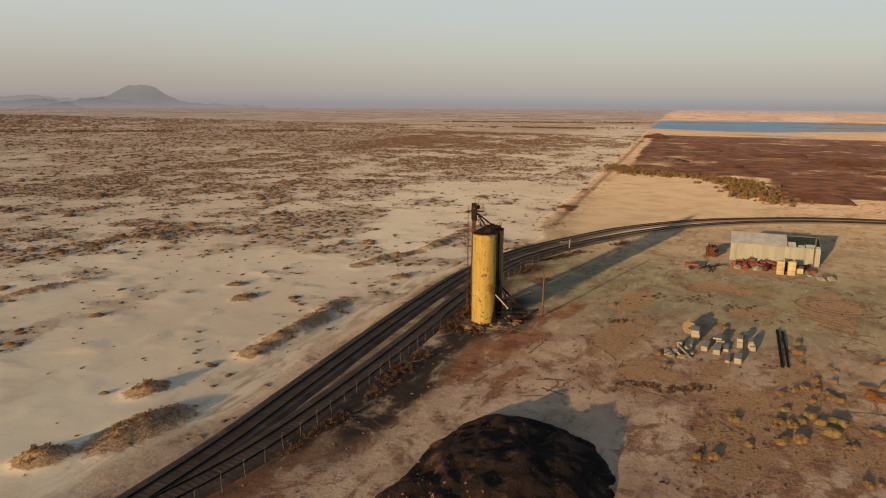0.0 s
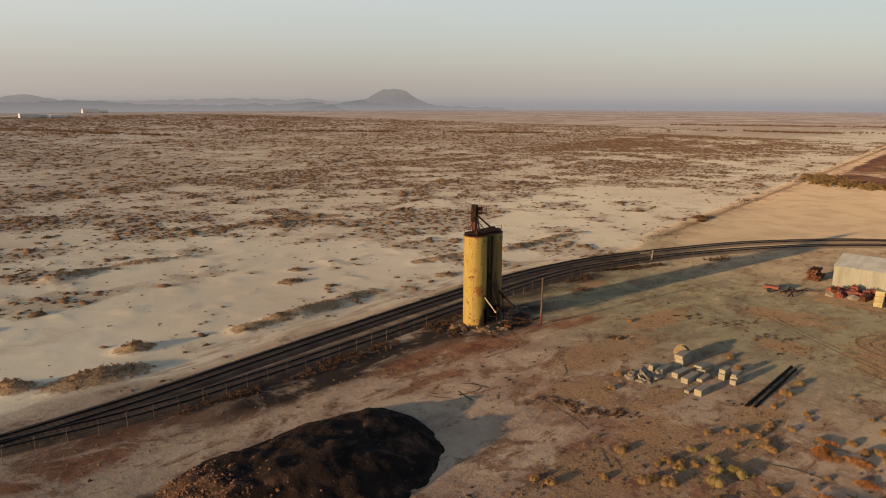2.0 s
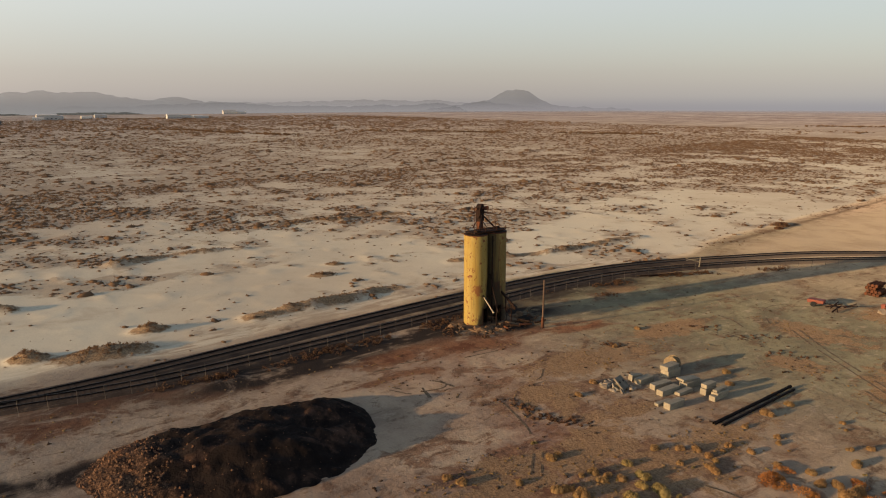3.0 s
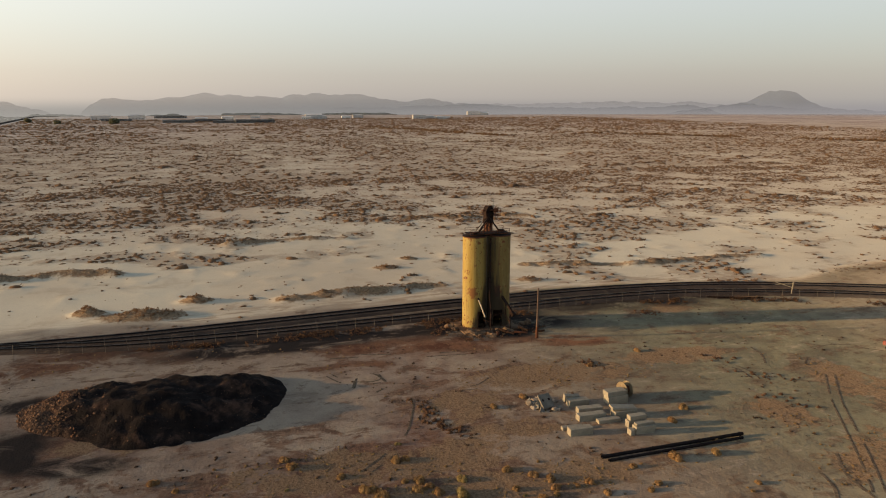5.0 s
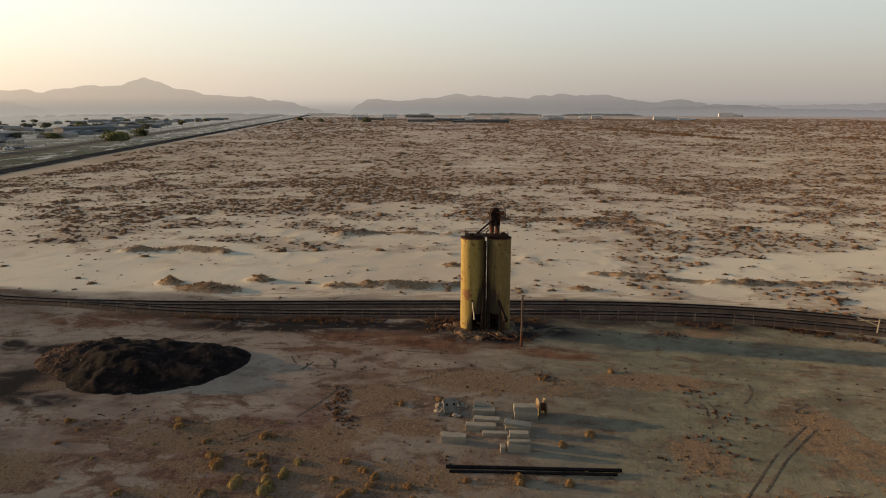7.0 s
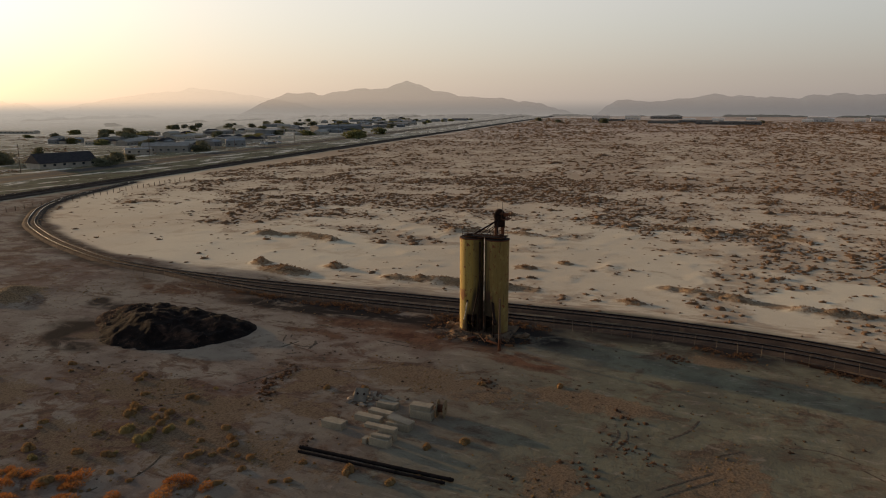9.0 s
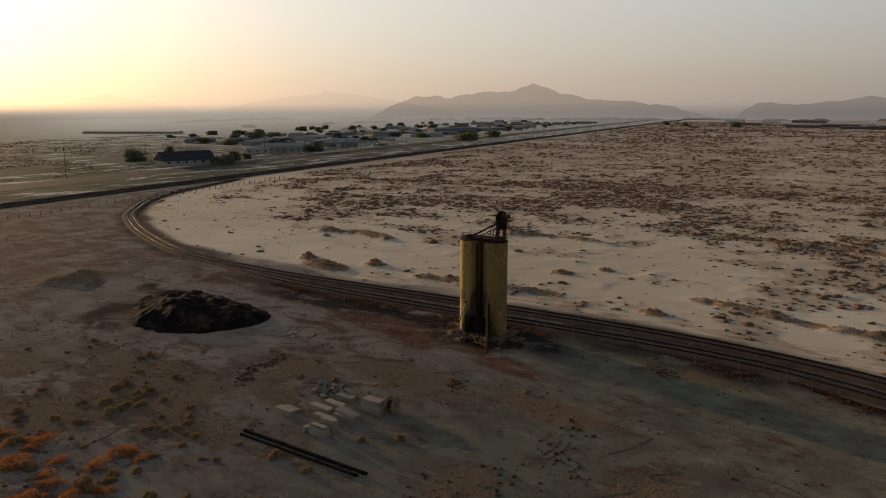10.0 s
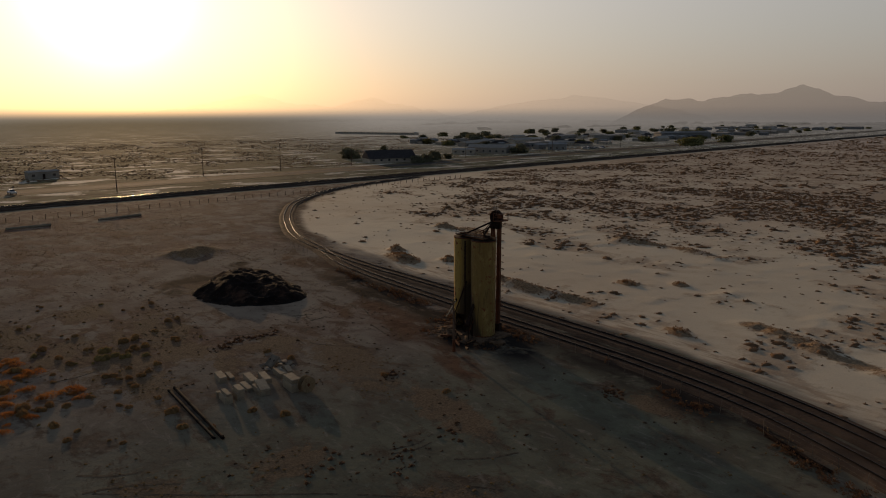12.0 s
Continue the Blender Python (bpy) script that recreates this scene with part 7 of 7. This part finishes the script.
def house(w, d, h, roof_h, roof_mat, wall_mat, label, gable=False):
    o = tagged(empty("house"), label, "house", "town buildings")
    part("wall", box(BM(), (0, 0, h / 2), (w, d, h)), wall_mat, o)
    bm = BM()
    e, inset = 0.4, -0.4 if gable else roof_h * 0.6
    if gable:
        for s in (-1, 1):
            g = BM()
            tri = [g.verts.new((s * (w / 2 - k), y, z)) for k in (0.0, 0.2) for y, z in ((-d / 2, h), (d / 2, h), (0, h + roof_h * 0.93))]
            for f in ((0, 1, 2), (5, 4, 3), (0, 3, 4, 1), (1, 4, 5, 2), (2, 5, 3, 0)):
                g.faces.new([tri[i] for i in f])
            part("gable", g, wall_mat, o)
    pts = [(-w / 2 - e, -d / 2 - e, h), (w / 2 + e, -d / 2 - e, h), (w / 2 + e, d / 2 + e, h), (-w / 2 - e, d / 2 + e, h), (-w / 2 + inset, 0, h + roof_h), (w / 2 - inset, 0, h + roof_h)]
    v = [bm.verts.new(p) for p in pts]
    for f in ((0, 1, 5, 4), (2, 3, 4, 5), (1, 2, 5), (3, 0, 4), (3, 2, 1, 0)):
        bm.faces.new([v[i] for i in f])
    part("roof", bm, roof_mat, o)
    for k in range(max(2, int(w / 4))):
        x = -w / 2 + (k + 0.5) * w / max(2, int(w / 4))
        for s in (-1, 1):
            if k == 1 and s == 1:
                part("door", box(BM(), (x, s * (d / 2 + 0.02), 1.05), (1.0, 0.08, 2.1)), M_DARK, o)
            else:
                win = part("window", box(BM(), (x, s * (d / 2 + 0.02), 1.6), (1.5, 0.08, 1.2)), M_WALL, o)
                part("pane", box(BM(), (x, s * (d / 2 + 0.05), 1.6), (1.3, 0.06, 1.0)), M_GLASS, win)
    return o


h1 = house(27, 13, 2.4, 4.4, M_ROOFDK, M_WALL, "long house with a dark gabled roof among trees", True)
h1.matrix_basis = pose(-191, -176, 0, 0, 0, 166)
h2 = house(15, 7, 3.0, 0.8, M_ROOFLT, M_WALL, "low pale building with a white roof")
h2.matrix_basis = pose(-270, -207, 0, 0, 0, 138)
h3 = house(27, 12, 3.8, 2.0, M_WALL, M_WALL, "low tan shed beside the highway", True)
h3.matrix_basis = pose(-291, -205, 0, 0, 0, 122)
h4 = house(13, 9, 4.2, 1.2, M_BLUE, M_BLUE, "blue metal workshop in the roadside settlement")
h4.matrix_basis = pose(-353, -201, 0, 0, 0, 130)
h5 = house(58, 13, 6.0, 1.4, M_ROOFLT, M_BLUE, "long two-storey building with a pale roof")
h5.matrix_basis = pose(-597, -262, 0, 0, 0, 160)
h7 = house(110, 14, 2.6, 0.8, M_SHEDROOF, M_WALL, "very long white-roofed nursery tunnel in the fields")
h7.matrix_basis = pose(-432, -570, 0, 0, 0, 114)
h6 = house(12, 6, 3.0, 0.6, M_ROOFLT, M_WALL, "small flat pale roadside building")
h6.matrix_basis = pose(-21, -188, 0, 0, 0, 5)
rnd = random.Random(31)
protos = [h2, h3, h4, house(18, 12, 3.5, 0.8, M_ROOFLT, M_WALL, "pale flat-roofed warehouse in the settlement"), house(30, 16, 4.5, 1.0, M_ROOFLT, M_BLUE, "grey-blue sheet metal warehouse"), house(14, 9, 3, 2.2, M_ROOFDK, M_WALL, "small house with a dark roof")]
protos[3].matrix_basis, protos[4].matrix_basis, protos[5].matrix_basis = pose(-390, -240, 0, 0, 0, 5), pose(-520, -290, 0, 0, 0, 8), pose(-350, -260, 0, 0, 0, 20)
for i in range(120):
    x = -330 - 800 * rnd.random() ** 1.5
    y = -168 + 0.115 * x - rnd.uniform(6, 210) * (0.3 + 0.7 * rnd.random())
    k = rnd.uniform(0.45, 0.85)
    copy_thing(rnd.choice(protos), pose(x, y, float(far_drop(x, y)), 0, 0, rnd.choice((6, 6, 96)) + rnd.uniform(-6, 6)) @ Matrix.Diagonal((k, k, 0.75, 1)))
for i, (x, y, h, w) in enumerate(((-186, -212, 11, 10), (-193, -217, 8, 8), (-222, -230, 10, 7), (-200, -160, 6, 9), (-209, -165, 7, 8), (-219, -172, 9, 9), (-233, -176, 5, 6), (-300, -188, 7, 8), (-308, -191, 11, 9), (-383, -330, 12, 16), (-394, -340, 12, 14), (-425, -348, 10, 15))):
    tree(x, y, h, w, M_LEAF, 60 + i, "hazy dark green tree in the roadside settlement")
treeA = tree(-483, -178, 9, 17, M_LEAFY, 90, "yellowing tree in the roadside settlement")
treeB = tree(-640, -272, 12, 15, M_LEAF, 91, "hazy dark green tree in the roadside settlement")
treeC = tree(-560, -193, 9, 13, M_LEAFY, 92, "yellowing tree in the roadside settlement")
copy_thing(treeB, pose(-625, -276, 0, 0, 0, 70))
copy_thing(treeC, pose(-497, -182, 0, 0, 0, 120))
for i in range(95):
    x = -330 - 800 * rnd.random() ** 1.3
    y = -172 + 0.115 * x - rnd.uniform(0, 260)
    s = rnd.uniform(0.35, 0.75)
    copy_thing(rnd.choice((treeA, treeB, treeB, treeC)), pose(x, y, float(far_drop(x, y)), 0, 0, rnd.uniform(0, 360)) @ Matrix.Diagonal((s, s, s, 1)))
# belts of trees across the fields, one behind the other
def tree_belt(c, x0, x1, high, gap, seed, across=False):
    """A long ragged hedge of tree crowns, rounded towards the silos; across: it runs north and south."""
    xs = np.arange(x0, x1, -2.2)
    ys = c + (0.0 if across else 0.115) * xs + 22 * (fbm(xs, xs * 0, 160, 2, seed) - 0.5)
    hh = high * np.clip((fbm(xs, ys, 70, 3, seed + 1) - gap) * 7, 0, 1) * (0.45 + 0.5 * fbm(xs, ys, 9, 3, seed + 2))
    vs, fs, k = [], [], 6
    for i in range(len(xs)):
        z0 = float(far_drop(ys[i], xs[i]) if across else far_drop(xs[i], ys[i])) - 0.3
        for j, (o, h) in enumerate(((5.0, 0.0), (5.4, 0.32), (4.2, 0.66), (2.4, 0.9), (0.4, 1.0), (-1.4, 0.92))):
            w = hh[i] / high
            jit = 1 + 0.22 * (noise.noise((xs[i] * 0.42, j * 1.7, seed)) if j else 0)
            vs.append((xs[i] + 0.9 * noise.noise((xs[i], j * 3.1, 4)), ys[i] + o * w * jit, z0 + (hh[i] + 0.3) * h * jit))
        if i and hh[i] > 0.5 and hh[i - 1] > 0.5:
            fs += [((i - 1) * k + j, i * k + j, i * k + j + 1, (i - 1) * k + j + 1) for j in range(k - 1)]
    if across:
        vs = [(y, x, z) for x, y, z in vs]
    ob = new("tree_belt", mesh_from("tree_belt", vs, fs, M_BELT, True))
    return tagged(ob, "hazy belt of dusty trees across the southern fields", "trees", kind="stuff")


tree_belt(-350, -520, -1600, 4.5, 0.44, 201)
tree_belt(-560, -640, -2000, 5.5, 0.40, 211)
tree_belt(-900, -760, -2400, 7, 0.36, 221)
tree_belt(-1400, -760, -2800, 8, 0.32, 231)
tree_belt(-1550, 500, -800, 6, 0.42, 261, True)

# power line along the highway
pp = tagged(empty("utility_pole", pose(-33, -108, 0)), "wooden utility pole with a cross arm along the highway", "utility pole", "utility poles")
part("shaft", rod(BM(), (0, 0, -0.2), (0, 0, 12.5), 0.17, 10, 0.11), M_WOOD, pp)
part("cross_arm", bar(BM(), (-0.2, -1.2, 11.7), (-0.2, 1.2, 11.7), 0.12, 0.14), M_WOOD, pp)
for k in (-1.1, -0.5, 0.5, 1.1):
    part("insulator", rod(BM(), (-0.2, k, 11.76), (-0.2, k, 11.98), 0.06, 8), M_GLASS, pp)
POLES = [(-33 - 0.0, -112)] + [(x, -152 + 0.115 * x + 6) for x in (10, -79, -118, -160, -245, -330, -415, -500, -600, -700)]
pp.matrix_basis = pose(*POLES[0], 0, 0, 0, 6)
for x, y in POLES[1:]:
    copy_thing(pp, pose(x, y, 0, 0, 0, 6))


def car(x, y, rz, mat, label):
    c = tagged(empty("car", pose(x, y, 0.08, 0, 0, rz)), label, "car", "parked vehicles")
    bm = box(BM(), (0, 0, 0.68), (4.5, 1.8, 0.7), bevel=0.14)
    part("body", bm, mat, c)
    bm = BM()
    v = [bm.verts.new(p) for p in ((-1.9, -0.82, 1.0), (1.0, -0.82, 1.0), (1.0, 0.82, 1.0), (-1.9, 0.82, 1.0), (-1.5, -0.68, 1.6), (0.3, -0.68, 1.6), (0.3, 0.68, 1.6), (-1.5, 0.68, 1.6))]
    for f in ((0, 1, 5, 4), (1, 2, 6, 5), (2, 3, 7, 6), (3, 0, 4, 7)):
        bm.faces.new([v[i] for i in f])
    part("window", bm, M_GLASS, c, "dark glass")
    part("roof", box(BM(), (-0.6, 0, 1.62), (1.85, 1.4, 0.06), bevel=0.02), mat, c)
    for wx in (-1.4, 1.4):
        for wy in (-0.85, 0.85):
            w = part("wheel", rod(BM(), (wx, wy - 0.11, 0.33), (wx, wy + 0.11, 0.33), 0.33, 14), M_TYRE, c)
            part("rim", rod(BM(), (wx, wy - 0.12, 0.33), (wx, wy + 0.12, 0.33), 0.19, 10), M_POST, w)
    return c


car(-2.5, -127.5, 100, M_WHITE, "white car parked beside the highway")
for i in range(9):
    car(-385 + rnd.uniform(-14, 14), -194 + rnd.uniform(-4, 4), rnd.uniform(0, 180), M_WHITE if i % 2 else M_BLUE, "car parked by the blue workshop")

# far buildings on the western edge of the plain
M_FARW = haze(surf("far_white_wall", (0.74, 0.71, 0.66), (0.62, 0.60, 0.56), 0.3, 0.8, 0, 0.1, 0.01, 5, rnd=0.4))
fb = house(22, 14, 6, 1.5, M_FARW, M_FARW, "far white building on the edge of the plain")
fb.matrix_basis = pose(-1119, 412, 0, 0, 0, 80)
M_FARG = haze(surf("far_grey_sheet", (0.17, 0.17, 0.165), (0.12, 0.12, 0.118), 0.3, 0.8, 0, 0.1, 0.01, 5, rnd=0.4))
fd = house(42, 12, 3.2, 0.9, M_FARG, M_FARG, "long dark warehouse on the edge of the plain")
fd.matrix_basis = pose(-1010, 30, 0, 0, 0, 88)
for proto, x, y, k, rz in ((fb, -1128, 432, 0.6, 80), (fb, -1110, 446, 0.5, 92), (fb, -1122, 462, 0.4, 80), (fb, -1164, 240, 0.9, 85), (fb, -1150, 226, 0.5, 80), (fb, -1175, 254, 0.6, 95),
                           (fb, -1190, 300, 0.5, 84), (fb, -1230, 330, 0.6, 84), (fb, -1400, 620, 0.9, 75), (fb, -1390, 640, 0.6, 75), (fb, -1240, 150, 0.5, 84), (fd, -980, 130, 0.9, 93), (fd, -1060, 70, 0.8, 88),
                           (fd, -1120, -60, 0.7, 85), (fd, -985, 95, 0.7, 88), (fb, -1090, 60, 0.6, 88), (fb, -1150, 100, 0.6, 90), (fb, -1200, -90, 0.9, 88), (fb, -1230, -40, 0.8, 88), (fd, -1300, 10, 0.9, 88)):
    copy_thing(proto, pose(x, y, -0.1, 0, 0, rz) @ Matrix.Diagonal((k * 1.4, k * 1.4, k * 1.3, 1)))
for x, y, s in ((-986, -50, 0.9), (-1000, -120, 0.6), (-1080, -170, 0.7), (-1060, 160, 0.5)):
    copy_thing(treeB, pose(x, y, 0, 0, 0, x) @ Matrix.Diagonal((s, s, s, 1)))
# concrete kerbs by the line
for x0, y0, x1, y1 in ((9.2, -41.2, -0.7, -42.1), (-12.2, -43.7, -23.6, -46.4)):
    ob = part("concrete_pipe", rod(BM(), (x0, y0, 0.3), (x1, y1, 0.3), 0.3, 14), M_CONC)
    tagged(ob, "long pale pipe lying near the main line", "pipe", "pale pipes")
fence2 = tagged(empty("post_fence"), "short dark timber fence posts near the main line", "fence")
for i in range(60):
    x = 20 - i * 3.1
    ob = part("post", bar(BM(), (x, main_y(x) + 30 - 0.1 * i, 0), (x, main_y(x) + 30 - 0.1 * i, 1.3), 0.14), M_WOOD, fence2)
